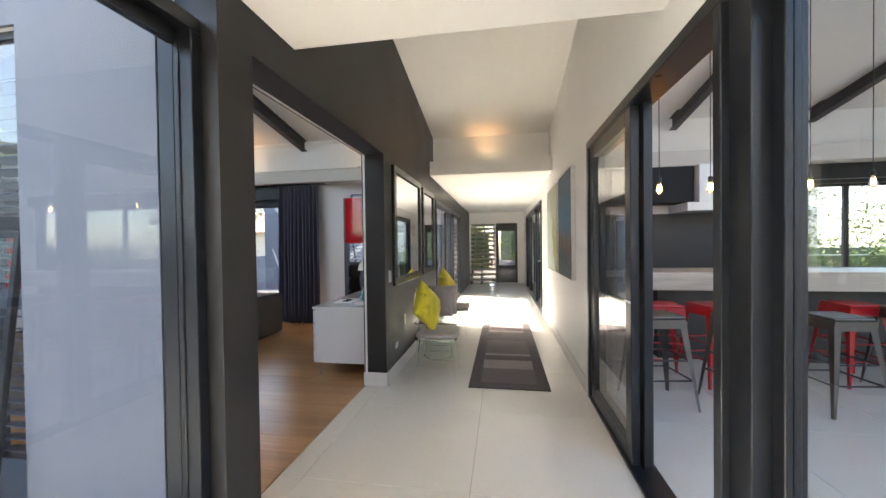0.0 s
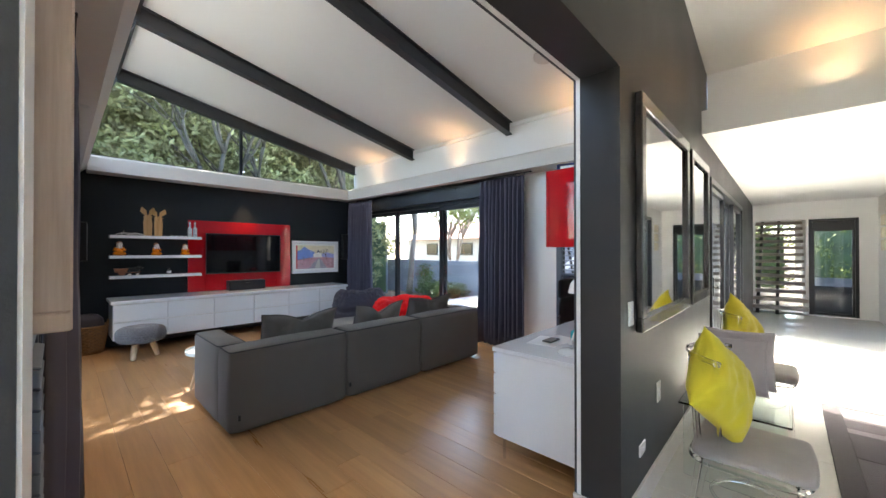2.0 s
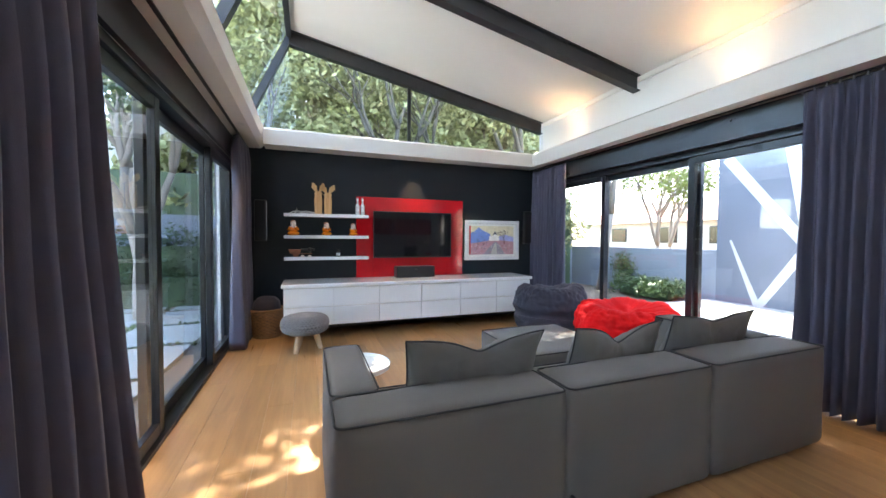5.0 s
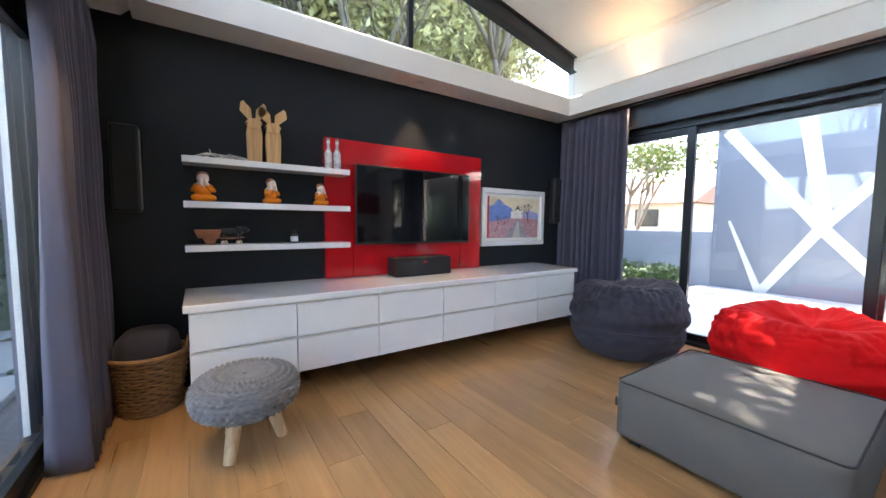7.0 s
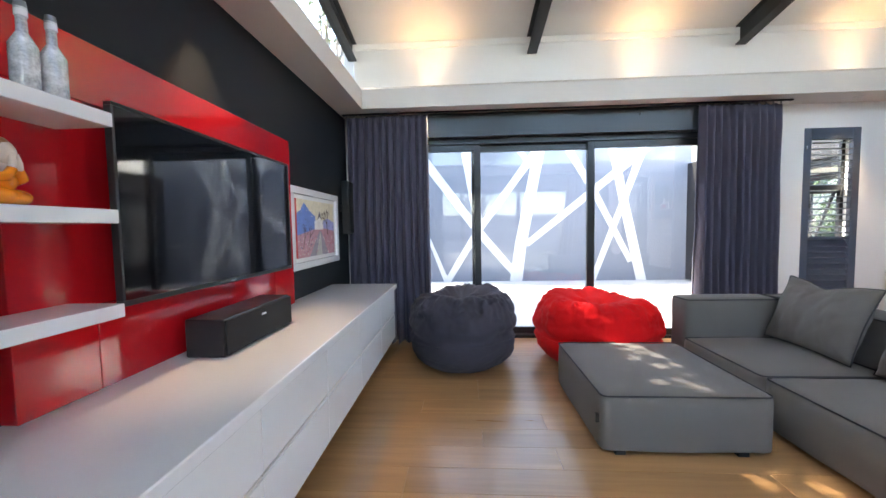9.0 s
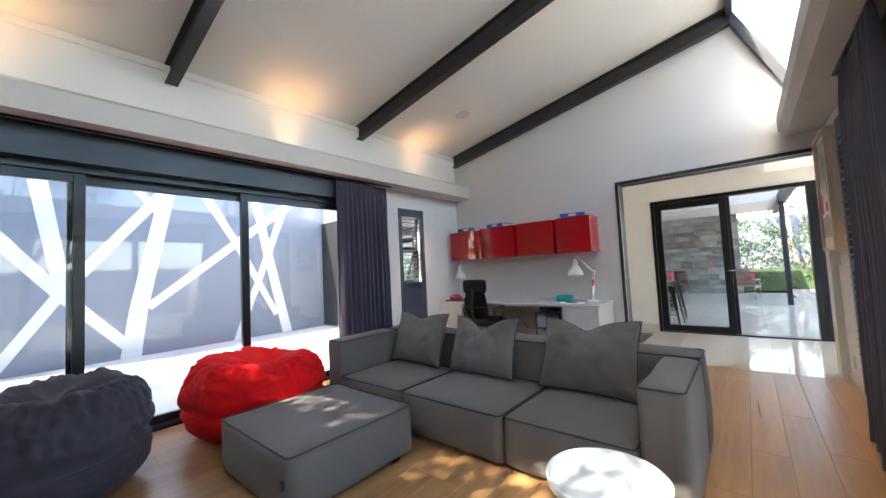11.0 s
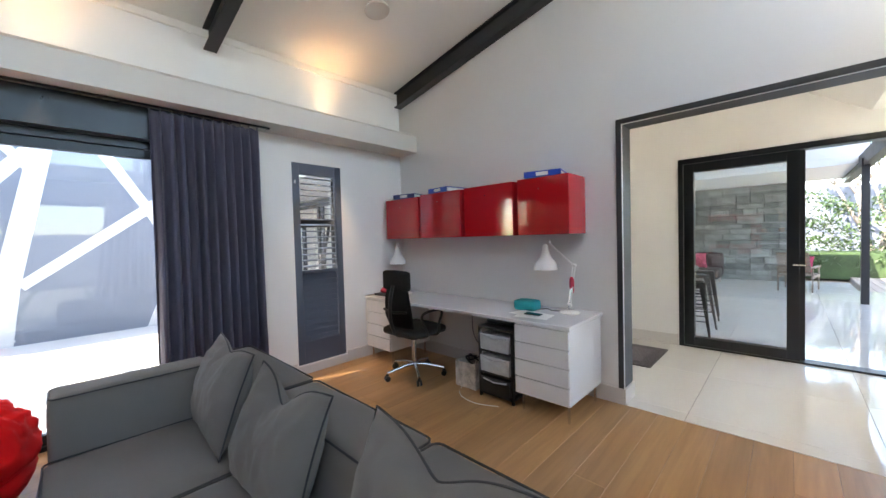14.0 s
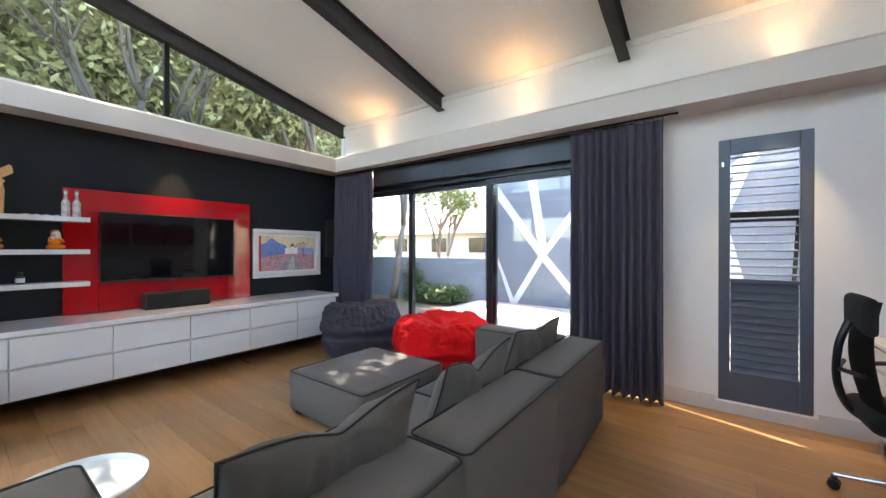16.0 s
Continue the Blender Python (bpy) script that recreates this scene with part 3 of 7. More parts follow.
def pillow_bm(w, h, t, chop, seed, n=36):
    """A pillow in the x-z plane with pinched edges, drawn-out corners and a dent in its upper edge."""
    bm = bmesh.new()
    sides = []
    for s in (1, -1):
        g = []
        for j in range(n + 1):
            row = []
            for i in range(n + 1):
                u, v = 2 * i / n - 1, 2 * j / n - 1
                full = max(0, (1 - u ** 4)) ** 0.6 * max(0, (1 - v ** 4)) ** 0.6
                x = u * w / 2 * (1 - 0.07 * (1 - v * v) * abs(u))
                z = v * h / 2 * (1 - 0.06 * (1 - u * u) * abs(v))
                dent = 0.8 * chop * math.exp(-abs((u - 0.06) / 0.36) ** 1.5) * max(0, (v + 0.2) / 1.2) ** 2
                z -= dent
                bul = t / 2 * full * (1 + 0.22 * math.cos(math.pi * v * 0.8)) * (1 - (0.45 * math.exp(-(u / 0.25) ** 2) * max(0, v)) * (chop > 0))
                p = Vector((x, 0, z))
                cr = noise.noise(Vector((x * 9 + seed, z * 6, seed * s * 0.7)))
                y = s * (bul + 0.014 * cr * (0.3 + full))
                for fx, fz, far, amp in ((0.03, h * 0.34, 0.16, 0.016 if chop else 0.006), (-w * 0.44, -h * 0.42, 0.13, 0.010), (w * 0.44, -h * 0.42, 0.13, 0.010), (w * 0.44, h * 0.44, 0.12, 0.008), (-w * 0.44, h * 0.44, 0.12, 0.008)):
                    an, rr = math.atan2(z - fz, x - fx), math.hypot(x - fx, z - fz)
                    rid = max(0, 1 - abs(noise.noise(Vector((an * 1.7 + seed, rr * 2.5, s * 3.1 + fx * 9)))) * 6)
                    y -= s * amp * rid * min(1, rr / 0.03) * math.exp(-(rr / far) ** 1.4) * min(1, full * 2)
                y += s * 0.010 * noise.noise(Vector((x * 22 + seed, z * 13, s))) * full
                y += s * 0.008 * math.sin((abs(u) + v) * 11 + seed) * full * abs(u * v)
                row.append((x + 0.004 * cr, y, z))
            g.append(row)
        sides.append(g)
    vs = {}
    def V(s, i, j):
        edge = i in (0, n) or j in (0, n)
        k = (0 if edge else s, i, j)
        if k not in vs:
            q = sides[s][j][i]
            vs[k] = bm.verts.new((q[0], 0 if edge else q[1], q[2]))
        return vs[k]
    for s in (0, 1):
        for j in range(n):
            for i in range(n):
                q = (V(s, i, j), V(s, i + 1, j), V(s, i + 1, j + 1), V(s, i, j + 1))
                bm.faces.new(q if s else q[::-1])
    rim = [V(0, i, 0).co.copy() for i in range(n)] + [V(0, n, j).co.copy() for j in range(n)]
    rim += [V(0, i, n).co.copy() for i in range(n, 0, -1)] + [V(0, 0, j).co.copy() for j in range(n, 0, -1)]
    bmesh.ops.recalc_face_normals(bm, faces=bm.faces)
    return bm, rim


def cushion(at, yaw, lean, w, h, t, chop, seed, label, m=SOFA, mp=PIPE, name="sofa_cushion", roll=0):
    c = thing(name, at, label, "cushion")
    bm, rim = pillow_bm(w, h, t, chop, seed)
    M = pose(0, 0, 0, -lean, roll, yaw) @ Matrix.Translation((0, 0, h / 2))
    bmesh.ops.transform(bm, matrix=M, verts=bm.verts)
    low = min(v.co.z for v in bm.verts)
    M = Matrix.Translation(Vector(at) - Vector((0, 0, low))) @ M
    bmesh.ops.translate(bm, verts=bm.verts, vec=Vector(at) - Vector((0, 0, low)))
    part("cover", bm, m, c, smooth="all")
    part("piping", tube(bmesh.new(), [M @ p for p in rim], 0.0045, 6, closed=True), mp, c, "dark corded seam", smooth="all")
    return c


cushion((-3.86, 4.73, 0.345), 87, -20, 0.69, 0.51, 0.15, 0.06, 1.3, "charcoal square cushion leaning on the sofa back")
cushion((-3.86, 3.95, 0.345), 91, -20, 0.64, 0.50, 0.16, 0.14, 4.1, "charcoal square cushion with a dented top edge on the sofa")
cushion((-3.86, 3.06, 0.345), 88, -22, 0.70, 0.53, 0.17, 0.10, 7.7, "large charcoal cushion with a dented top edge on the sofa")


def beanbag(cx, cy, r, h, m, label, seed, tilt=0.0):
    b = thing("beanbag", (cx, cy, 0), label, "beanbag")
    bm = bmesh.new()
    nu, nv = 168, 80
    g = []
    for j in range(nv + 1):
        ph = math.pi * j / nv
        row = []
        for i in range(nu):
            th = 2 * math.pi * i / nu
            c, s = math.cos(ph), math.sin(ph)
            rad = abs(s) ** 0.52
            zz = math.copysign(abs(c) ** 0.78, c)
            P = Vector((math.cos(th), math.sin(th), c))
            topw = max(0, c)
            n1 = noise.noise(P * 1.6 + Vector((seed, 0, 0)))
            q = noise.noise(P * 2.2 + Vector((0, seed, 0)))
            gather = (0.30 * math.sin(th * 11 + 5 * q) + 0.35 * math.sin(th * 23 + 7 * q + 3 * c) + 0.25 * math.sin(th * 37 - 6 * q)) * topw ** 0.8 * s
            gather += 0.45 * (0.5 - abs(noise.noise(Vector((th * 2.2, c * 4 + seed, q * 3))))) * topw ** 0.5 * s
            fold = abs(noise.noise(Vector((P.x * 2.2, P.y * 2.2, c * 5.5 + seed)))) * -0.05
            belt = -0.055 * math.exp(-((c + 0.05 + 0.08 * n1) / 0.05) ** 2) + 0.025 * math.exp(-((c - 0.08 + 0.08 * n1) / 0.07) ** 2)
            wr = max(0, 1 - abs(noise.noise(Vector((th * 1.9 + 3 * q, c * 3.2 - seed, n1 * 2)))) * 7) * (0.35 + topw)
            wr += 0.7 * max(0, 1 - abs(noise.noise(P * 3.4 + Vector((seed, seed, 0)))) * 8)
            gather -= 0.30 * wr * s
            R = r * (rad * (1 + 0.05 * n1 + belt) + 0.058 * gather + fold * s)
            z = h * (0.46 + 0.50 * zz)
            z -= h * 0.16 * math.exp(-(s / 0.30) ** 2) * (c > 0)
            z += h * (0.055 * gather + 0.08 * n1 * topw + tilt * P.x * topw * s)
            row.append(bm.verts.new((cx + R * P.x, cy + R * P.y, max(0.002, z)))) if 0 < j < nv else None
        if j in (0, nv):
            row = [bm.verts.new((cx, cy, max(0.002, h * (0.76 if j == 0 else -0.04))))]
        g.append(row)
    for j in range(nv):
        for i in range(nu):
            k = (i + 1) % nu
            if j == 0:
                bm.faces.new((g[0][0], g[1][i], g[1][k]))
            elif j == nv - 1:
                bm.faces.new((g[j][i], g[nv][0], g[j][k]))
            else:
                bm.faces.new((g[j][i], g[j + 1][i], g[j + 1][k], g[j][k]))
    bmesh.ops.recalc_face_normals(bm, faces=bm.faces)
    part("cover", bm, m, b, smooth="all")
    pts = []
    for i in range(60):
        th = 2 * math.pi * i / 60
        pts.append((cx + r * 0.965 * math.cos(th), cy + r * 0.965 * math.sin(th), h * 0.37 + 0.012 * math.sin(th * 2 + seed)))
    part("seam_cord", tube(bmesh.new(), pts, 0.006, 6, closed=True), m, b, "stitched belt seam", smooth="all")
    part("top_button", lathe(bmesh.new(), [(0.004, -0.01), (0.03, -0.006), (0.034, 0.004), (0.02, 0.012), (0.003, 0.014)], cx, cy, h * 0.765, 14), m, b, smooth="all")
    return b


beanbag(-6.28, 5.42, 0.50, 0.72, BEAN_G, "slumped slate grey corduroy beanbag beside the dark curtain", 3.3, 0.04)
beanbag(-5.04, 5.47, 0.55, 0.66, BEAN_R, "slumped scarlet corduroy beanbag between ottoman and courtyard door", 8.1, -0.04)

# coffee table: a white tray on a drum with pale legs
PALEWOOD = wood_mat("pale_beech", (0.45, 0.30, 0.17), (0.66, 0.48, 0.30), 0.45, along=2, ring=30)
TRAYTOP = mat("white_enamel_top", (0.66, 0.70, 0.70), 0.12, vary=0.06, scale=5, fine=40, bump=0.01, coat=0.5)
tx, ty, tz, tr = -4.84, 2.64, 0.355, 0.238
ct = thing("coffee_table", (tx, ty, 0), "small round white tray table on pale wooden legs beside the sofa", "coffee table")
part("tabletop", lathe(bmesh.new(), [(tr - 0.03, tz - 0.028), (tr, tz - 0.02), (tr + 0.004, tz + 0.012), (tr - 0.006, tz + 0.016), (tr - 0.014, tz - 0.004), (0.02, tz - 0.006)], tx, ty, 0, 64), TRAYTOP, ct, smooth=True)
for k in range(3):
    a = radians(50 + 120 * k)
    part("leg", tube(bmesh.new(), [(tx + 0.13 * math.cos(a), ty + 0.13 * math.sin(a), tz - 0.03), (tx + 0.22 * math.cos(a), ty + 0.22 * math.sin(a), 0)], 0.017, 12, 0.011), PALEWOOD, ct, smooth=True)
part("underframe", lathe(bmesh.new(), [(0.05, tz - 0.05), (0.16, tz - 0.045), (0.16, tz - 0.029), (0.05, tz - 0.029)], tx, ty, 0, 32), PALEWOOD, ct, smooth=True)

# television wall
cab = thing("tv_cabinet", (-7.23, 3.78, 0.17), "long wall-hung white lacquered cabinet with twelve drawers under the television", "cabinet")
part("body", B(XW + 0.001, 2.02, 0.18, -6.958, 5.53, 0.665, 0.002), LACQ, cab)
part("top", B(XW + 0.001, 1.995, 0.666, -6.915, 5.555, 0.71, 0.004), LACQ, cab, "white worktop slab")
part("shadow_plinth", B(XW + 0.001, 2.10, 0.08, -7.25, 5.45, 0.179), BLACKPL, cab, "recessed black bracket strip")
for i in range(6):
    y0 = 2.023 + i * 0.5845
    for z0, z1 in ((0.185, 0.412), (0.432, 0.652)):
        d = part("drawer", B(-6.957, y0 + 0.002, z0, -6.937, y0 + 0.5805, z1, 0.0015), LACQ, cab)
        part("grip_edge", B(-6.9565, y0 + 0.004, z1 + 0.0005, -6.943, y0 + 0.578, z1 + 0.009), SKIRT, d, "grey finger groove")

pn = thing("red_wall_panel", (XW + 0.04, 3.8, 0.712), "glossy red lacquered panel behind the television", "wall panel")
for a, b, c, d in ((2.96, 4.63, 1.68, 1.885), (2.96, 3.20, 0.712, 1.679), (4.36, 4.63, 0.712, 1.679), (3.201, 4.359, 0.712, 1.0)):
    part("panel", B(XW + 0.001, a + 0.0005, c, XW + 0.06, b - 0.0005, d, 0.002), REDGLOSS, pn)
part("back_panel", B(XW + 0.001, 3.201, 1.001, XW + 0.03, 4.359, 1.679), REDGLOSS, pn)

tv = thing("television", (-7.45, 3.775, 1.0), "large black flat television switched off on the red panel", "television")
part("back_cover", B(-7.50, 3.27, 1.06, -7.425, 4.31, 1.63, 0.01), BLACKPL, tv)
bm = bmesh.new()
for a, b, c, d in ((3.192, 4.392, 1.665, 1.677), (3.192, 4.392, 0.997, 1.016), (3.192, 3.202, 1.016, 1.665), (4.382, 4.392, 1.016, 1.665)):
    box(bm, -7.424, a, c, -7.395, b, d, 0.002)
part("bezel", bm, BLACKPL, tv)
part("screen", B(-7.423, 3.202, 1.016, -7.400, 4.382, 1.665), SCREEN, tv, "glossy dark screen")
part("maker_plate", B(-7.3955, 3.755, 1.002, -7.394, 3.795, 1.009), CHROME, tv, "small silver plate")

cs = thing("centre_speaker", (-7.29, 3.79, 0.712), "black centre loudspeaker standing on the white cabinet", "loudspeaker")
part("housing", B(-7.44, 3.50, 0.712, -7.27, 4.08, 0.875, 0.006, 2), BLACKPL, cs)
part("cloth_front", B(-7.269, 3.505, 0.718, -7.255, 4.075, 0.870, 0.005, 2), GRIDMESH, cs)
part("badge", B(-7.2545, 3.765, 0.83, -7.2535, 3.805, 0.84), CHROME, cs, "tiny silver badge")


def wall_speaker(y, z0, z1, lean, label):
    s = thing("wall_speaker", (XW + 0.07, y, z0), label, "loudspeaker")
    part("bracket", B(XW + 0.001, y - 0.03, (z0 + z1) / 2 - 0.04, XW + 0.05, y + 0.03, (z0 + z1) / 2 + 0.04, 0.004), BLACKPL, s)
    part("housing", B(XW + 0.051, y - 0.07, z0, XW + 0.13, y + 0.07, z1, 0.012, 2), BLACKPL, s)
    part("cloth_front", B(XW + 0.131, y - 0.06, z0 + 0.012, XW + 0.14, y + 0.06, z1 - 0.012, 0.003), GRIDMESH, s)
    part("trim_strip", B(XW + 0.06, y + 0.071, z0 + 0.02, XW + 0.12, y + 0.0745, z1 - 0.02), HOOK, s, "slim metal strip")
    return s


wall_speaker(5.82, 1.20, 1.75, 0, "slim black loudspeaker on the dark wall beside the curtain")
wall_speaker(1.72, 1.24, 1.78, 0, "slim black loudspeaker on the dark wall above the basket")

# shelves and what stands on them
SHELFY = (2.01, 3.11)
for z in (1.565, 1.275, 0.985):
    sh = thing("floating_shelf", (-7.43, 2.56, z), "thick white floating shelf on the blue-black wall", "shelf", group="shelves")
    part("board", B(XW + 0.062, SHELFY[0], z, -7.31, SHELFY[1], z + 0.042, 0.002), LACQ, sh)
    part("wall_batten", B(XW + 0.001, SHELFY[0] + 0.01, z + 0.006, XW + 0.061, 2.955, z + 0.036), LACQ, sh)

CARVED = wood_mat("carved_pale_wood", (0.42, 0.22, 0.08), (0.68, 0.42, 0.19), 0.5, along=2, ring=25)
GLAZEW = mat("chalky_white_ceramic", (0.72, 0.60, 0.52), 0.5, vary=0.15, scale=20)
ORANGE = mat("orange_glaze", (0.85, 0.24, 0.01), 0.25, vary=0.12, scale=12, coat=0.4)


def blob(bm, c, r, s=(1, 1, 1), seg=14, mi=0):
    res = bmesh.ops.create_uvsphere(bm, u_segments=seg, v_segments=max(6, seg // 2 + 2), radius=r)
    for v in res["verts"]:
        v.co = Vector((v.co.x * s[0] + c[0], v.co.y * s[1] + c[1], v.co.z * s[2] + c[2]))
    for f in {f for v in res["verts"] for f in v.link_faces}:
        f.material_index = mi
        f.smooth = True


def rabbit(y, hgt, lean, label):
    """A plain upright carving with two tall ears."""
    x, z = -7.42, 1.608
    bm = bmesh.new()
    prism(bm, [(-0.045, 0), (0.045, 0), (0.052, 0.22), (0.04, 0.30), (-0.04, 0.30), (-0.052, 0.22)], "x", -0.02, 0.02)
    prism(bm, [(-0.055, 0.31), (-0.02, 0.30), (0.02, 0.30), (0.055, 0.31), (0.03, 0.345), (-0.03, 0.345)], "x", -0.025, 0.025)
    prism(bm, [(-0.04, 0.265), (0.04, 0.265), (0.045, 0.302), (-0.045, 0.302)], "x", -0.028, 0.028)
    for s in (-1, 1):
        prism(bm, [(s * 0.012, 0.34), (s * 0.035, 0.34), (s * (0.058 + lean), 0.40), (s * (0.050 + lean), 0.46), (s * (0.035 + lean), 0.475), (s * 0.018, 0.42)], "x", -0.009, 0.009)
    for v in bm.verts:
        v.co = Vector((x + v.co.x, y + v.co.y, z + v.co.z * hgt / 0.475))
    ob = part("rabbit_carving", bm, CARVED, None, label)
    return tagged(ob, category="figurine")


rabbit(2.44, 0.43, 0.03, "tall-eared rabbit carved from pale wood on the upper shelf")
rabbit(2.565, 0.41, 0.04, "second tall-eared rabbit carved from pale wood on the shelf")


def seated_figure(y, s, label):
    """Crossed legs, a folded robe, hands raised to a bowed head, a cap."""
    bm = bmesh.new()
    x, z = -7.42, 1.318
    blob(bm, (0.006, 0.004, 0.022), 0.074, (0.82, 1.0, 0.36), 20)
    blob(bm, (0.022, 0.036, 0.026), 0.036, (1.0, 1.1, 0.62))
    blob(bm, (0.022, -0.034, 0.026), 0.036, (1.0, 1.1, 0.62))
    blob(bm, (0, -0.002, 0.066), 0.050, (0.85, 1.0, 0.66), 20)
    for sy_ in (-1, 1):
        tube(bm, [(0.004, sy_ * 0.042, 0.098), (0.022, sy_ * 0.058, 0.072), (0.040, sy_ * 0.036, 0.078), (0.042, sy_ * 0.014, 0.100)], 0.0165, 10, 0.012)
    blob(bm, (-0.002, 0, 0.100), 0.046, (0.72, 1.0, 0.60), mi=1)
    n0 = len(bm.faces)
    for sy_ in (-1, 1):
        tube(bm, [(0.042, sy_ * 0.016, 0.098), (0.044, sy_ * 0.014, 0.118), (0.040, sy_ * 0.010, 0.142)], 0.0115, 8, 0.008)
    bm.faces.ensure_lookup_table()
    for fc in bm.faces[n0:]:
        fc.material_index = 1
    blob(bm, (0.012, 0, 0.145), 0.036, (0.95, 1.0, 1.0), 18, mi=1)
    blob(bm, (0.004, 0, 0.160), 0.0355, (0.95, 1.02, 0.80), 18, mi=2)
    for fc in bm.faces:
        fc.smooth = True
    yaw = Matrix.Rotation(radians(28 if y > 2.3 else 6), 4, "Z")
    for v in bm.verts:
        q = yaw @ v.co
        v.co = Vector((x + q.x * s, y + q.y * s, z + max(0, q.z) * s * 1.08))
    ob = part("seated_figurine", bm, [ORANGE, GLAZEW, CAPBR], None, label)
    ob["group"] = "seated figurines"
    return tagged(ob, category="figurine")


CAPBR = mat("rust_brown_glaze", (0.30, 0.10, 0.03), 0.4, vary=0.3, scale=20)
for y, s in ((2.12, 1.0), (2.54, 0.92), (2.90, 0.86)):
    seated_figure(y, s, "orange glazed seated figurine with cream top and brown cap")


def bottle(y, label):
    x, z = -7.40, 1.608
    b = thing("bottle", (x, y, z), label, "bottle", group="bottles")
    part("glass_body", lathe(bmesh.new(), [(0.026, 0), (0.029, 0.006), (0.029, 0.13), (0.012, 0.165), (0.011, 0.215), (0.013, 0.218), (0.013, 0.228), (0.004, 0.228)], x, y, z, 20), SPECK, b, smooth=True)
    part("neck_band", lathe(bmesh.new(), [(0.0125, 0.205), (0.0135, 0.206), (0.0135, 0.222), (0.0125, 0.223)], x, y, z, 16), LACQ, b, smooth=True)
    part("cap", lathe(bmesh.new(), [(0.012, 0.229), (0.013, 0.231), (0.011, 0.245), (0.003, 0.246)], x, y, z, 16), HOOK, b, smooth=True)


SPECK = mat("speckled_white_bottle", (0.50, 0.50, 0.50), 0.12, vary=0.7, scale=40, fine=180, bump=0.02, coat=0.5)
bottle(2.965, "tall speckled white bottle at the end of the upper shelf")
bottle(3.035, "tall speckled white bottle at the end of the upper shelf")

DRIFT = mat("grey_driftwood", (0.48, 0.45, 0.41), 0.8, vary=0.3, scale=30, fine=150, bump=0.6)
dw = thing("driftwood", (-7.40, 2.2, 1.608), "bundle of bleached grey driftwood lying on the upper shelf", "ornament")
rnd = random.Random(5)
for i in range(6):
    y = 2.08 + i * 0.045
    part("twig", tube(bmesh.new(), [(-7.42 + rnd.uniform(-.03, .03), y, 1.618 + 0.012 * (i % 3)), (-7.40, y + 0.07, 1.63 + rnd.uniform(0, .02)), (-7.41 + rnd.uniform(-.02, .03), y + 0.15, 1.614)], 0.008, 7, 0.003), DRIFT, dw, smooth=True)
part("knot", tube(bmesh.new(), [(-7.41, 2.14, 1.62), (-7.41, 2.17, 1.65), (-7.41, 2.165, 1.675)], 0.012, 7, 0.003), DRIFT, dw, smooth=True)
for y, w in ((2.73, 0.05), (2.79, 0.045), (2.85, 0.05), (2.91, 0.04)):
    ob = part("shell", lathe(bmesh.new(), [(0.008, 0), (w / 2, 0.003), (w / 2.2, 0.010), (0.006, 0.014)], -7.40, y, 1.608, 12), DRIFT, None, "small pale shell lying on the upper shelf", smooth=True)
    tagged(ob, category="shell", group="shells")

CARTW = wood_mat("red_brown_cart_wood", (0.16, 0.05, 0.02), (0.32, 0.12, 0.05), 0.45, along=1, ring=40)
cart = thing("toy_ox_cart", (-7.42, 2.24, 1.028), "small red-brown wooden ox cart on the lower shelf", "ornament")
part("cart_box", prism(bmesh.new(), [(2.06, 0.10), (2.08, 0.045), (2.20, 0.045), (2.22, 0.10)], "x", -7.455, -7.385), CARTW, cart).location.z += 1.028
for x in (-7.46, -7.38):
    bm = lathe(bmesh.new(), [(0.026, -0.005), (0.038, -0.005), (0.038, 0.005), (0.026, 0.005)], seg=20)
    bmesh.ops.transform(bm, matrix=Matrix.Translation((x, 2.15, 1.028 + 0.038)) @ Matrix.Rotation(radians(90), 4, "Y"), verts=bm.verts)
    wheel = part("wheel", bm, CARTW, cart, smooth=True)
    for k in range(3):
        a = math.pi * k / 3
        part("spoke", tube(bmesh.new(), [(x, 2.15 - 0.03 * math.cos(a), 1.066 - 0.03 * math.sin(a)), (x, 2.15 + 0.03 * math.cos(a), 1.066 + 0.03 * math.sin(a))], 0.003, 6), CARTW, wheel)
for x in (-7.445, -7.395):
    part("shaft", tube(bmesh.new(), [(x, 2.18, 1.072), (x, 2.28, 1.066), (x, 2.36, 1.074)], 0.004, 6), CARTW, cart)
bm = bmesh.new()
blob(bm, (-7.42, 2.275, 1.108), 0.040, (0.66, 1.55, 0.78), 18)
blob(bm, (-7.42, 2.225, 1.112), 0.030, (0.8, 1.0, 0.95))
blob(bm, (-7.42, 2.325, 1.122), 0.031, (0.75, 1.0, 1.0))
blob(bm, (-7.418, 2.362, 1.126), 0.021, (0.75, 1.4, 0.85))
for sx_ in (-1, 1):
    tube(bm, [(-7.42 + sx_ * 0.010, 2.352, 1.138), (-7.42 + sx_ * 0.026, 2.356, 1.146), (-7.42 + sx_ * 0.028, 2.366, 1.160)], 0.004, 6, 0.0015)
tube(bm, [(-7.42, 2.205, 1.125), (-7.42, 2.190, 1.105), (-7.42, 2.192, 1.075)], 0.004, 6, 0.002)
for y, k in ((2.225, 1), (2.245, -1), (2.315, 1), (2.335, -1)):
    tube(bm, [(-7.42 + 0.013 * k, y, 1.10), (-7.42 + 0.014 * k, y - 0.004, 1.070), (-7.42 + 0.014 * k, y, 1.048)], 0.011, 8, 0.007)
ox = part("ox", bm, BLACKPL, cart, "dark carved ox", smooth=True)
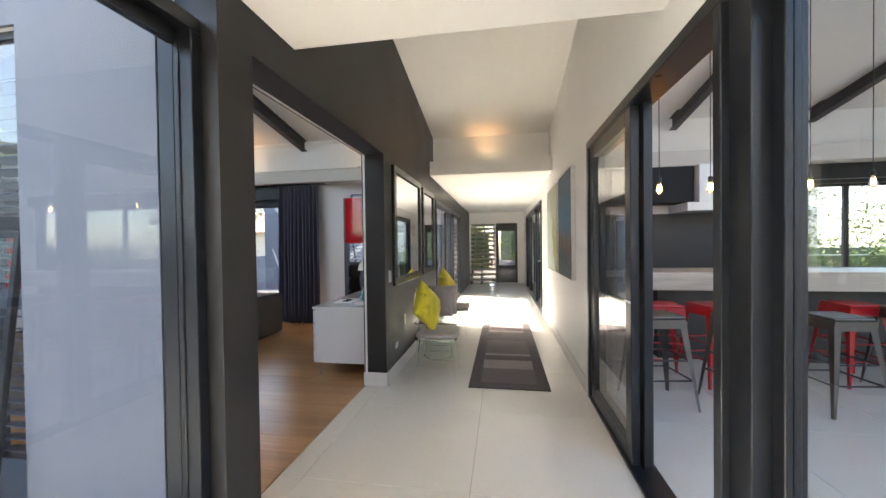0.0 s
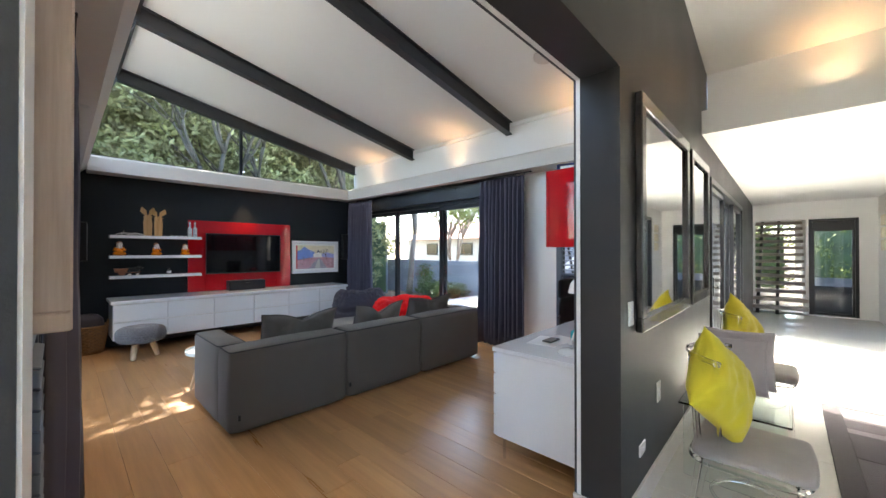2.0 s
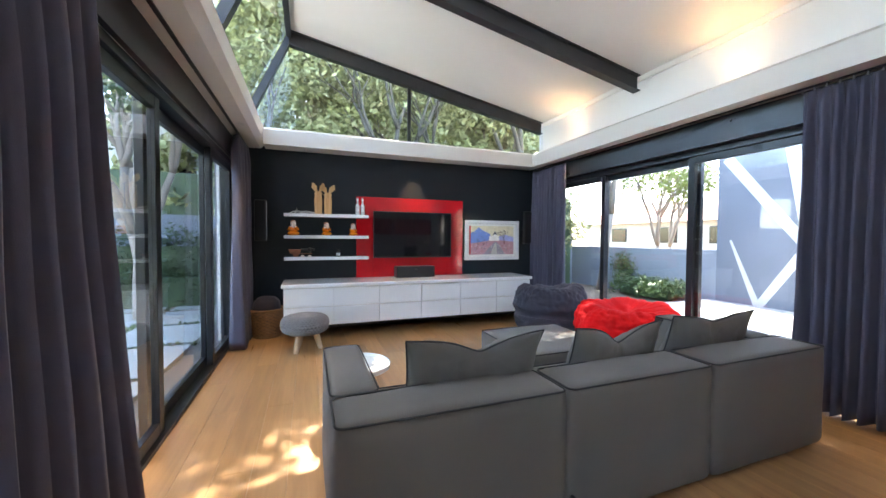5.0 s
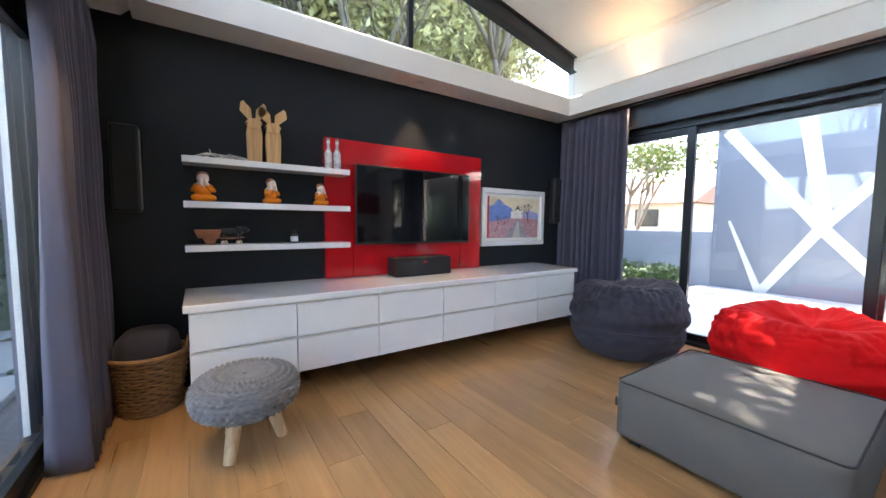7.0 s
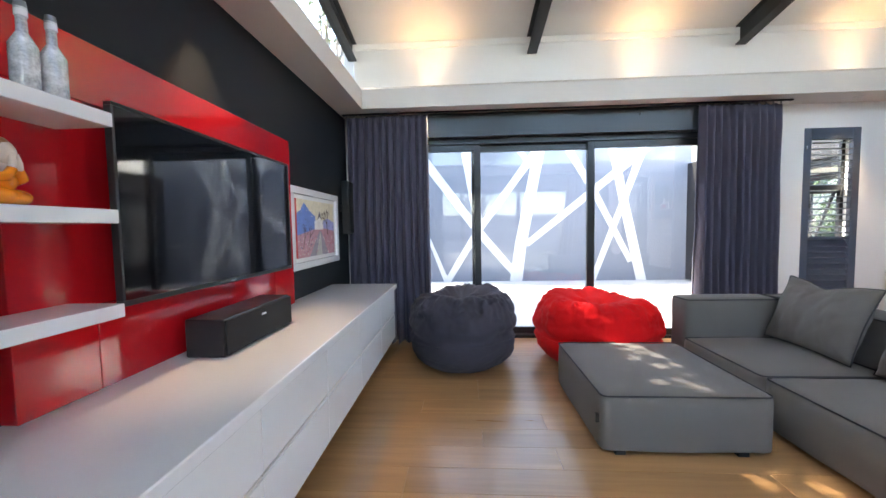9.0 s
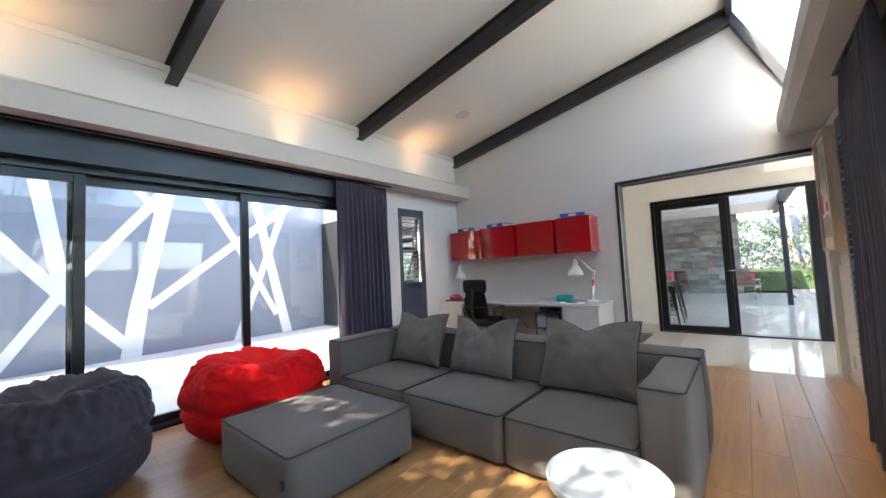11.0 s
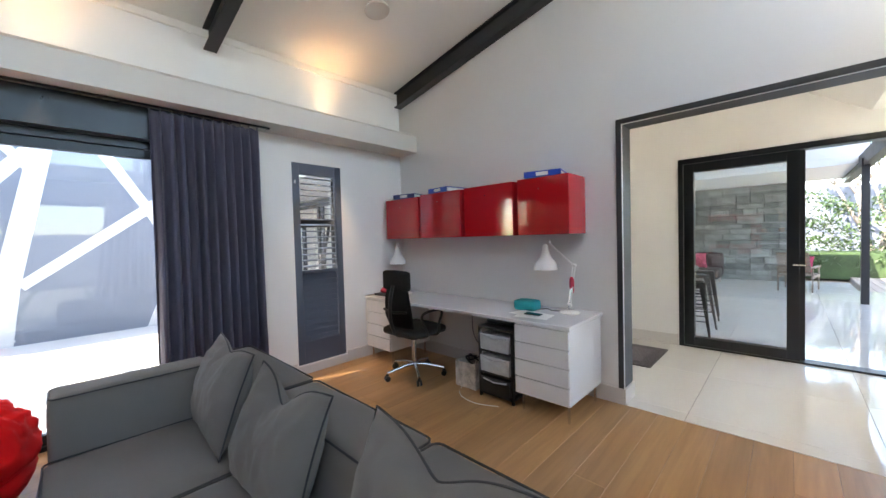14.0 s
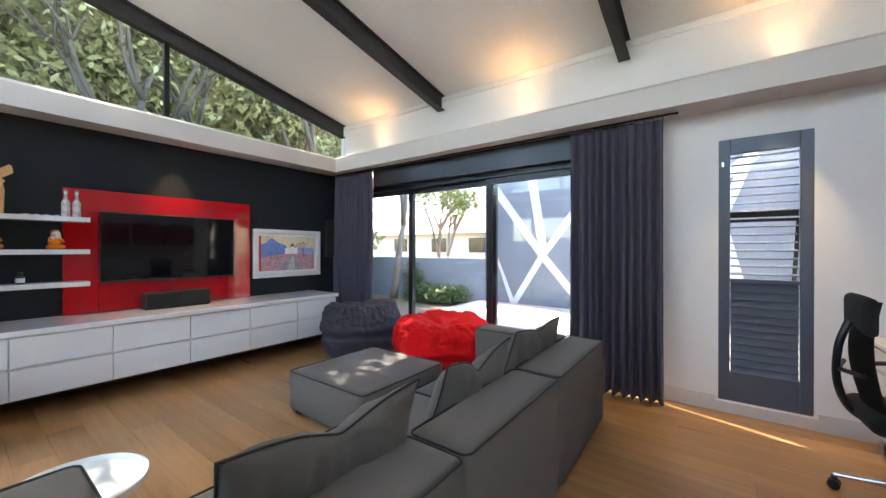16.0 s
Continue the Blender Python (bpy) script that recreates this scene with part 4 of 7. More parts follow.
for y, k in ((2.225, 1), (2.245, -1), (2.315, 1), (2.335, -1)):
    part("hoof", lathe(bmesh.new(), [(0.013, 0.0), (0.014, 0.004), (0.009, 0.020), (0.007, 0.024)], -7.42 + 0.014 * k, y, 1.0275, 10), GLAZEW, ox, "white tufted hoof", smooth=True)
part("saddle_cloth", lathe(bmesh.new(), [(0.030, -0.018), (0.0325, -0.014), (0.0325, 0.014), (0.030, 0.018)], 0, 0, 0, 20), CARTW, ox, "tan harness band").matrix_local = Matrix.Translation(Vector((-7.42, 2.275, 1.110)) - cart.location) @ Matrix.Rotation(radians(90), 4, "X")
sb = thing("small_bottle", (-7.42, 2.70, 1.028), "small black bottle with a silvery label on the lower shelf", "bottle")
part("body", lathe(bmesh.new(), [(0.024, 0), (0.027, 0.004), (0.028, 0.045), (0.024, 0.058), (0.012, 0.064), (0.0115, 0.070), (0.003, 0.071)], -7.42, 2.70, 1.028, 24), BLACKPL, sb, smooth=True)
part("cap", lathe(bmesh.new(), [(0.014, 0.0712), (0.015, 0.073), (0.015, 0.094), (0.013, 0.096), (0.003, 0.0962)], -7.42, 2.70, 1.028, 20), BLACKPL, sb, smooth=True)
part("label_band", lathe(bmesh.new(), [(0.0272, 0.010), (0.0282, 0.012), (0.0286, 0.044), (0.0278, 0.048)], -7.42, 2.70, 1.028, 24), LACQ, sb, "silvery oval label", smooth=True)


def flat(bm, pts, axis, at, t=0.0012):
    return prism(bm, pts, axis, at, at + t)


def paint(name, c):
    return mat(name, c, 0.6, vary=0.22, scale=14, fine=90, bump=0.35)


# framed village painting
PY0, PY1, PZ0, PZ1 = 4.68, 5.69, 0.935, 1.585
pic = thing("village_painting", (XW + 0.02, 5.185, PZ0), "framed painting of a white house, road and bare tree", "picture")
bm = bmesh.new()
for a, b, c, d in ((PY0, PY1, PZ1 - 0.055, PZ1), (PY0, PY1, PZ0, PZ0 + 0.055), (PY0, PY0 + 0.055, PZ0 + 0.055, PZ1 - 0.055), (PY1 - 0.055, PY1, PZ0 + 0.055, PZ1 - 0.055)):
    box(bm, XW + 0.001, a, c, XW + 0.035, b, d, 0.003)
part("frame", bm, LACQ, pic, "wide white frame")
part("mount", B(XW + 0.001, PY0 + 0.056, PZ0 + 0.056, XW + 0.016, PY1 - 0.056, PZ1 - 0.056), WHITE, pic)
X0 = XW + 0.0165
iy0, iy1, iz0, iz1 = PY0 + 0.11, PY1 - 0.10, PZ0 + 0.09, PZ1 - 0.09
U = lambda u, v: (iy0 + u * (iy1 - iy0), iz0 + v * (iz1 - iz0))
layers = [
    ("painted_sky", (0.75, 0.68, 0.50), [(0, 0.55), (1, 0.55), (1, 1), (0, 1)]),
    ("painted_hill", (0.16, 0.26, 0.62), [(0, 0.35), (0.45, 0.35), (0.45, 0.72), (0.30, 0.82), (0.18, 0.95), (0.08, 0.80), (0, 0.75)]),
    ("painted_far_hill", (0.40, 0.42, 0.72), [(0.45, 0.35), (1, 0.35), (1, 0.62), (0.8, 0.70), (0.6, 0.62), (0.45, 0.66)]),
    ("painted_field", (0.55, 0.30, 0.34), [(0, 0), (1, 0), (1, 0.45), (0.55, 0.52), (0, 0.38)]),
    ("painted_road", (0.34, 0.31, 0.36), [(0.28, 0), (0.80, 0), (0.60, 0.45), (0.55, 0.45)]),
    ("painted_verge", (0.55, 0.55, 0.50), [(0.45, 0), (0.62, 0), (0.585, 0.42), (0.565, 0.42)]),
    ("painted_house", (0.85, 0.82, 0.78), [(0.42, 0.48), (0.66, 0.48), (0.66, 0.66), (0.60, 0.66), (0.56, 0.80), (0.52, 0.66), (0.42, 0.64)]),
    ("painted_roof", (0.10, 0.09, 0.12), [(0.50, 0.66), (0.56, 0.82), (0.62, 0.66), (0.56, 0.72)]),
    ("painted_border", (0.55, 0.05, 0.05), [(-0.035, 0), (0, 0), (0, 1), (-0.035, 1)]),
]
for i, (nm, col, pts) in enumerate(layers):
    part(nm, flat(bmesh.new(), [U(*p) for p in pts], "x", X0 + 0.0006 * i, 0.0006), paint(nm, col), pic)
bm = bmesh.new()
rnd = random.Random(3)


def twigs(bm, p, ang, ln, r, depth, axis_x):
    q = (p[0] + ln * math.cos(ang), p[1] + ln * math.sin(ang))
    nx, ny = -math.sin(ang) * r, math.cos(ang) * r
    flat(bm, [(p[0] + nx, p[1] + ny), (p[0] - nx, p[1] - ny), (q[0] - nx * .5, q[1] - ny * .5), (q[0] + nx * .5, q[1] + ny * .5)], "x", axis_x, 0.0006)
    if depth:
        for s in (-1, 0.15, 1):
            twigs(bm, q, ang + s * rnd.uniform(0.35, 0.7), ln * rnd.uniform(0.6, 0.8), r * 0.6, depth - 1, axis_x)


twigs(bm, U(0.78, 0.38), 1.7, 0.09, 0.008, 3, X0 + 0.006)
twigs(bm, U(0.12, 0.15), 1.2, 0.09, 0.004, 2, X0 + 0.0068)
twigs(bm, U(0.24, 0.2), 1.1, 0.08, 0.004, 2, X0 + 0.0076)
part("painted_trees", bm, paint("painted_tree_brown", (0.10, 0.05, 0.05)), pic)

for nm, col, (u0, u1, v0, v1), n in (("painted_stones", (0.72, 0.66, 0.62), (0.02, 0.98, 0.03, 0.36), 110), ("painted_strokes", (0.46, 0.10, 0.14), (0.02, 0.98, 0.03, 0.42), 60), ("painted_shadows", (0.12, 0.12, 0.26), (0.02, 0.98, 0.05, 0.66), 60), ("painted_clouds", (0.85, 0.80, 0.66), (0.02, 0.98, 0.72, 0.97), 26)):
    bm = bmesh.new()
    for _ in range(n):
        (cy, cz), a = U(rnd.uniform(u0, u1), rnd.uniform(v0, v1)), rnd.uniform(-0.5, 0.5)
        dy, dz, w = 0.010 * math.cos(a), 0.010 * math.sin(a), rnd.uniform(0.0015, 0.0032)
        flat(bm, [(cy - dy, cz - dz), (cy, cz - dz - w), (cy + dy, cz + dz), (cy, cz + dz + w)], "x", X0 + 0.0056, 0.0003)
    tagged(part(nm, bm, paint(nm, col), pic), kind="stuff")

# basket with a dark cushion
WICK = mat("wicker", (0.26, 0.14, 0.06), 0.65, vary=0.35, scale=25, fine=160, bump=0.5)
kx, ky = -7.34, 1.80
bk = thing("wicker_basket", (kx, ky, 0), "round brown wicker basket on the oak floor in the dark corner", "basket")
bm = bmesh.new()
for j in range(17):
    z = 0.012 + j * 0.021
    R = 0.155 + 0.045 * j / 16
    pts = [(kx + (R + 0.006 * math.sin(14 * a + (j % 2) * math.pi)) * math.cos(a), ky + (R + 0.006 * math.sin(14 * a + (j % 2) * math.pi)) * math.sin(a), z) for a in (2 * math.pi * i / 84 for i in range(84))]
    tube(bm, pts, 0.0095, 5, closed=True)
part("weave", bm, WICK, bk, smooth=True)
for i in range(28):
    a = 2 * math.pi * i / 28
    part("stake", tube(bmesh.new(), [(kx + 0.155 * math.cos(a), ky + 0.155 * math.sin(a), 0.01), (kx + 0.2 * math.cos(a), ky + 0.2 * math.sin(a), 0.35)], 0.005, 5), WICK, bk)
part("base", lathe(bmesh.new(), [(0.05, 0.0), (0.15, 0.0), (0.15, 0.012), (0.02, 0.012)], kx, ky, 0, 28), WICK, bk)
part("rim", tube(bmesh.new(), [(kx + 0.203 * math.cos(2 * math.pi * i / 40), ky + 0.203 * math.sin(2 * math.pi * i / 40), 0.362) for i in range(40)], 0.014, 8, closed=True), WICK, bk, smooth=True)
for s in (-1, 1):
    part("handle", tube(bmesh.new(), [(kx - 0.06, ky + s * 0.19, 0.36), (kx - 0.04, ky + s * 0.205, 0.42), (kx + 0.04, ky + s * 0.205, 0.42), (kx + 0.06, ky + s * 0.19, 0.36)], 0.008, 7), WICK, bk, smooth=True)
ob = part("folded_blanket", soft_box(bmesh.new(), kx - 0.13, ky - 0.14, 0.05, kx + 0.13, ky + 0.14, 0.50, r=0.06, puff=0.03, seed=4, rough=0.012), BEAN_G, None, "dark grey folded blanket stuffed upright into the wicker basket", smooth="all")
tagged(ob, category="blanket")

# knitted stool
KNIT = mat("grey_knitted_yarn", (0.17, 0.17, 0.18), 0.9, vary=0.25, scale=30, fine=300, bump=0.5, sheen=0.2)
sx, sy = -6.58, 2.27
st = thing("knitted_stool", (sx, sy, 0), "round stool with a chunky grey knitted cover and pale wooden legs", "stool")
bm = bmesh.new()
nu, nv = 192, 60
g = []
for j in range(nv + 1):
    ph = math.pi * j / nv
    row = []
    for i in range(nu):
        th = 2 * math.pi * i / nu
        c, s = math.cos(ph), math.sin(ph)
        R = 0.25 * abs(s) ** 0.42
        z = 0.30 + 0.095 * math.copysign(abs(c) ** 0.75, c)
        kn = abs(math.sin(th * 20 + (j // 4 % 2) * 1.57)) * abs(math.sin(j * math.pi / 4)) * 0.019 * min(1, s * 3)
        row.append(bm.verts.new((sx + (R + kn * s) * math.cos(th), sy + (R + kn * s) * math.sin(th), z + kn * c)))
    g.append(row)
for j in range(nv):
    for i in range(nu):
        bm.faces.new((g[j][i], g[j + 1][i], g[j + 1][(i + 1) % nu], g[j][(i + 1) % nu]))
bmesh.ops.remove_doubles(bm, verts=bm.verts, dist=0.0004)
bmesh.ops.recalc_face_normals(bm, faces=bm.faces)
part("knitted_cover", bm, KNIT, st, smooth="all")
part("cover_button", lathe(bmesh.new(), [(0.003, 0.01), (0.012, 0.008), (0.014, 0.0), (0.01, -0.01)], sx + 0.02, sy - 0.01, 0.388, 12), BLACKPL, st, smooth=True)
for k in range(3):
    a = radians(-35 + 120 * k)
    part("leg", tube(bmesh.new(), [(sx + 0.10 * math.cos(a), sy + 0.10 * math.sin(a), 0.23), (sx + 0.18 * math.cos(a), sy + 0.17 * math.sin(a), 0.0)], 0.038, 16, 0.028), PALEWOOD, st, smooth=True)


# ---- desk side of the living room ----
def shutter(name, label, x0, x1, z0, z1, y, out, open_rows, closed_rows, tilt_open, tilt_closed):
    """A louvred shutter in a wall across y: out is the way to the outside."""
    s = thing(name, ((x0 + x1) / 2, y, z0), label, "shutter", kind="structure")
    ya, yb = sorted((y - out * 0.012, y + out * 0.035))
    bm = bmesh.new()
    st_ = 0.075
    for q in ((x0, x0 + st_, z0, z1), (x1 - st_, x1, z0, z1), (x0 + st_, x1 - st_, z0, z0 + 0.24), (x0 + st_, x1 - st_, z1 - 0.12, z1)):
        box(bm, q[0], ya, q[2], q[1], yb, q[3], 0.003)
    mid = (open_rows[0] + closed_rows[1]) / 2 if closed_rows else None
    if mid:
        box(bm, x0 + st_, ya, closed_rows[1] + 0.01, x1 - st_, yb, open_rows[0] - 0.01, 0.003)
    part("leaf_frame", bm, SHUT, s)
    pitch = 0.062
    for rows, tilt in ((open_rows, tilt_open), (closed_rows, tilt_closed)):
        if not rows:
            continue
        n = max(1, round((rows[1] - rows[0]) / pitch))
        for k in range(n):
            zc = rows[0] + (k + 0.5) * (rows[1] - rows[0]) / n
            bm = box(bmesh.new(), x0 + st_ + 0.004, -0.043, -0.0045, x1 - st_ - 0.004, 0.043, 0.0045, 0.003)
            bmesh.ops.transform(bm, matrix=Matrix.Translation((0, y + out * 0.012, zc)) @ Matrix.Rotation(radians(tilt), 4, "X"), verts=bm.verts)
            part("slat", bm, SHUT, s)
    part("latch", B(x0 + 0.02, min(ya, y - out * 0.018), z1 - 0.22, x0 + 0.034, max(ya, y - out * 0.012) if out > 0 else yb + 0.006, z1 - 0.18, 0.002), CHROME, s, "small steel latch")
    return s


SHUT = mat("slate_blue_shutter_paint", (0.075, 0.092, 0.125), 0.35, vary=0.06, scale=4, fine=100, bump=0.05)
shutter("window_shutter_north", "tall slate blue louvred shutter, upper slats open", -2.70, -2.14, 0.10, 2.22, YN + 0.01, 1, (1.10, 2.10), (0.335, 1.05), 6, 60)
shutter("window_shutter_south", "tall slate blue louvred shutter with its slats open", -2.54, -1.97, 0.08, 2.35, YS + 0.015, -1, (1.19, 2.23), (0.33, 1.07), -14, -14)


def sash(name, label, x0, x1, z0, z1, y, split, ajar):
    s = thing(name, ((x0 + x1) / 2, y, z0), label, "window", kind="structure")
    bm = bmesh.new()
    for q in ((x0, x0 + 0.035, z0, z1), (x1 - 0.035, x1, z0, z1), (x0 + 0.035, x1 - 0.035, z0, z0 + 0.035), (x0 + 0.035, x1 - 0.035, z1 - 0.035, z1), (x0 + 0.035, x1 - 0.035, split - 0.03, split + 0.03)):
        box(bm, q[0], y - 0.02, q[2], q[1], y + 0.02, q[3], 0.002)
    part("window_frame", bm, FRAME, s)
    pane("pane", B(x0 + 0.036, y - 0.003, split + 0.031, x1 - 0.036, y + 0.003, z1 - 0.036), s)
    f = thing("opening_sash", (0, 0, 0))
    f.parent = s
    bm = bmesh.new()
    h = split - 0.035 - z0 - 0.04
    for q in ((0, 0.03, -h, 0), (x1 - x0 - 0.11, x1 - x0 - 0.08, -h, 0), (0.03, x1 - x0 - 0.11, -h, -h + 0.03), (0.03, x1 - x0 - 0.11, -0.03, 0)):
        box(bm, q[0], -0.012, q[2], q[1], 0.012, q[3], 0.002)
    M = Matrix.Translation((x0 + 0.04, y + 0.02 * (1 if ajar > 0 else -1), split - 0.035)) @ Matrix.Rotation(radians(ajar), 4, "X")
    bmesh.ops.transform(bm, matrix=M, verts=bm.verts)
    part("sash_frame", bm, FRAME, f)
    bm = box(bmesh.new(), 0.031, -0.003, -h + 0.031, x1 - x0 - 0.111, 0.003, -0.031)
    bmesh.ops.transform(bm, matrix=M, verts=bm.verts)
    pane("pane", bm, f)
    return s


sash("window_north", "narrow black framed window behind the shutter, lower sash ajar", -2.70, -2.14, 0.10, 2.22, YN + 0.17, 1.62, 22)
sash("window_south", "narrow black framed window behind the open shutter", -2.54, -1.97, 0.08, 2.35, YS - 0.16, 1.50, -6)

# wall cabinets over the desk
RC = [(5.42, 6.01, 0.325, 1.868), (4.80, 5.39, 0.325, 1.880), (4.185, 4.75, 0.325, 1.882), (3.665, 4.137, 0.325, 1.885)]
for a, b, d, zt_ in RC:
    c = thing("wall_cabinet", (XE - d / 2, (a + b) / 2, 1.400), "glossy red lacquered wall cabinet hung above the white desk", "cabinet", group="red wall cabinets")
    part("carcass", B(XE - d + 0.021, a, 1.400, XE - 0.001, b, zt_, 0.002), REDGLOSS, c)
    part("door", B(XE - d, a + 0.001, 1.401, XE - d + 0.0195, b - 0.001, zt_ - 0.001, 0.002), REDGLOSS, c)
    part("cam_cover", B(XE - d - 0.0015, (a + b) / 2 + 0.02, zt_ - 0.10, XE - d - 0.0002, (a + b) / 2 + 0.032, zt_ - 0.092), CHROME, c)
BLUEF = mat("blue_file_board", (0.012, 0.06, 0.42), 0.4, vary=0.08, scale=10)
LILAC = mat("dark_blue_file_board", (0.05, 0.06, 0.20), 0.4, vary=0.08, scale=10)
PAPER = mat("paper", (0.75, 0.74, 0.72), 0.8, vary=0.04, scale=20)


def binder(y, z, yaw, m, label):
    b = thing("ring_binder", (XE - 0.18, y, z), label, "ring binder", group="ring binders")
    M = Matrix.Translation((XE - 0.18, y, z)) @ Matrix.Rotation(radians(yaw), 4, "Z")
    def P(name, q, mm, lab=""):
        bm = box(bmesh.new(), *q, 0.0015)
        bmesh.ops.transform(bm, matrix=M, verts=bm.verts)
        part(name, bm, mm, b, lab)
    P("lower_board", (-0.145, -0.155, 0.0, 0.145, 0.155, 0.004), m)
    P("upper_board", (-0.145, -0.155, 0.046, 0.145, 0.155, 0.050), m)
    P("spine", (-0.149, -0.155, 0.0, -0.1455, 0.155, 0.050), m)
    P("paper_block", (-0.13, -0.148, 0.0045, 0.13, 0.148, 0.04), PAPER, "sheaf of white paper")
    P("spine_label", (-0.1505, -0.05, 0.010, -0.1493, 0.05, 0.040), PAPER, "white spine label")


binder(5.70, 1.869, 12, LILAC, "dark blue ring binder lying on the end red cabinet")
binder(5.10, 1.881, -6, BLUEF, "blue ring binder lying on a red cabinet")
binder(3.93, 1.886, 14, BLUEF, "bright blue ring binder lying on the foremost red cabinet")

# desk
dk = thing("desk", (-1.57, 4.78, 0), "long white lacquered desk with two drawer blocks under red cabinets", "desk")
DX, DT = -1.90, 0.735
part("desktop", B(DX, 3.53, DT - 0.028, XE - 0.004, 6.05, DT, 0.003), LACQ, dk)
for y0, y1 in ((3.54, 3.99), (5.60, 6.04)):
    bl = part("drawer_block", B(DX + 0.025, y0, 0.145, XE - 0.03, y1, DT - 0.029, 0.002), LACQ, dk)
    for k in range(4):
        z0 = 0.150 + k * 0.1385
        part("drawer_front", B(DX + 0.004, y0 + 0.002, z0, DX + 0.0245, y1 - 0.002, z0 + 0.129, 0.0015), LACQ, bl)
    for x in (DX + 0.07, XE - 0.08):
        for y in (y0 + 0.035, y1 - 0.035):
            part("leg", tube(bmesh.new(), [(x, y, 0.144), (x, y, 0.0)], 0.011, 12), CHROME, dk, "round steel leg", smooth=True)
part("modesty_rail", B(XE - 0.06, 4.0, 0.60, XE - 0.045, 5.59, DT - 0.029), LACQ, dk)

ENAMEL = mat("white_enamel", (0.78, 0.77, 0.74), 0.25, vary=0.03, scale=5, bump=0.0, coat=0.3)
BULB = mat("frosted_bulb", (0.8, 0.8, 0.78), 0.4, bump=0)


def desk_lamp(bx, by, elbow, head, label):
    z = DT
    l = thing("desk_lamp", (bx, by, z), label, "desk lamp", group="desk lamps")
    part("base", lathe(bmesh.new(), [(0.02, 0), (0.085, 0.0), (0.088, 0.008), (0.07, 0.022), (0.02, 0.028)], bx, by, z, 28), ENAMEL, l, smooth=True)
    part("stem", tube(bmesh.new(), [(bx, by, z + 0.026), (bx, by, z + 0.07)], 0.011, 12), CHROME, l, smooth=True)
    p0, p1, p2 = Vector((bx, by, z + 0.07)), Vector(elbow), Vector(head)
    for nm, a, b in (("lower_arm", p0, p1), ("upper_arm", p1, p2)):
        side = (b - a).cross(Vector((0, 0, 1))).normalized() * 0.011
        for s in (-1, 1):
            part(nm, tube(bmesh.new(), [a + side * s, b + side * s], 0.0045, 8), ENAMEL, l, smooth=True)
        part("spring", tube(bmesh.new(), [a.lerp(b, 0.08), a.lerp(b, 0.42)], 0.006, 8), CHROME, l, smooth=True)
    for p in (p0, p1, p2):
        part("joint", tube(bmesh.new(), [p + Vector((0.0, -0.018, 0)), p + Vector((0, 0.018, 0))], 0.013, 12), ENAMEL, l, smooth=True)
    x, y, zz = p2
    part("shade", lathe(bmesh.new(), [(0.014, -0.02), (0.026, -0.035), (0.036, -0.10), (0.050, -0.13), (0.088, -0.180), (0.102, -0.240), (0.099, -0.240), (0.083, -0.182), (0.046, -0.133), (0.025, -0.10)], x + 0.015, y + 0.035, zz, 32), ENAMEL, l, smooth=True)
    part("bulb", lathe(bmesh.new(), [(0.012, -0.10), (0.028, -0.125), (0.030, -0.145), (0.018, -0.165), (0.003, -0.17)], x + 0.015, y + 0.035, zz - 0.05, 16), BULB, l, smooth=True)


desk_lamp(-1.44, 3.735, (-1.33, 3.74, 1.13), (-1.46, 3.91, 1.335), "white jointed desk lamp standing at the open end of the desk")
desk_lamp(-1.50, 5.77, (-1.42, 5.90, 1.12), (-1.52, 5.86, 1.335), "white jointed desk lamp in the corner of the desk")

TEAL = mat("teal_fabric", (0.0, 0.33, 0.36), 0.6, vary=0.1, scale=12, fine=200, bump=0.3)
PINK = mat("red_pink_cloth", (0.50, 0.03, 0.07), 0.8, vary=0.3, scale=25, bump=0.4)
ob = part("tissue_box", soft_box(bmesh.new(), -1.57, 4.00, DT, -1.43, 4.205, DT + 0.085, r=0.02, puff=0.006, n=8), TEAL, None, "teal soft storage box standing on the white desk", smooth="all")
tagged(ob, category="box")
ph = thing("phone", (-1.68, 3.93, DT), "dark phone lying on white papers on the desk", "phone")
part("body", B(-1.715, 3.87, DT + 0.004, -1.645, 4.01, DT + 0.012, 0.003), BLACKPL, ph)
part("glass_face", B(-1.711, 3.874, DT + 0.0125, -1.649, 4.006, DT + 0.0135), SCREEN, ph)
for i, (x, y, a) in enumerate(((-1.70, 3.92, 8), (-1.66, 3.99, -14))):
    bm = box(bmesh.new(), -0.10, -0.14, 0, 0.10, 0.14, 0.0012)
    bmesh.ops.transform(bm, matrix=Matrix.Translation((x, y, DT + 0.0004 + i * 0.0014)) @ Matrix.Rotation(radians(a), 4, "Z"), verts=bm.verts)
    tagged(part("paper_sheet", bm, PAPER, None, "loose white paper sheet lying on the desk"), category="paper", group="paper sheets")
ob = part("pink_tag", soft_box(bmesh.new(), -1.395, 3.725, 0.89, -1.362, 3.757, 1.03, r=0.012, puff=0.004, n=5, rough=0.01), PINK, None, "pink cloth tag hanging from the desk lamp's arm", smooth="all")
tagged(ob, category="tag")
nb = thing("laptop", (-1.62, 5.82, DT), "closed dark laptop lying at the far end of the desk", "laptop")
part("base", B(-1.80, 5.72, DT + 0.001, -1.53, 6.0, DT + 0.012, 0.003), BLACKPL, nb)
part("lid", B(-1.80, 5.72, DT + 0.013, -1.53, 6.0, DT + 0.021, 0.003), BLACKPL, nb)
ob = part("pink_pouch", soft_box(bmesh.new(), -1.73, 5.80, DT + 0.022, -1.60, 5.98, DT + 0.085, r=0.03, puff=0.012, n=8, rough=0.014, fr=12), PINK, None, "crumpled red-pink pouch lying on the laptop", smooth="all")
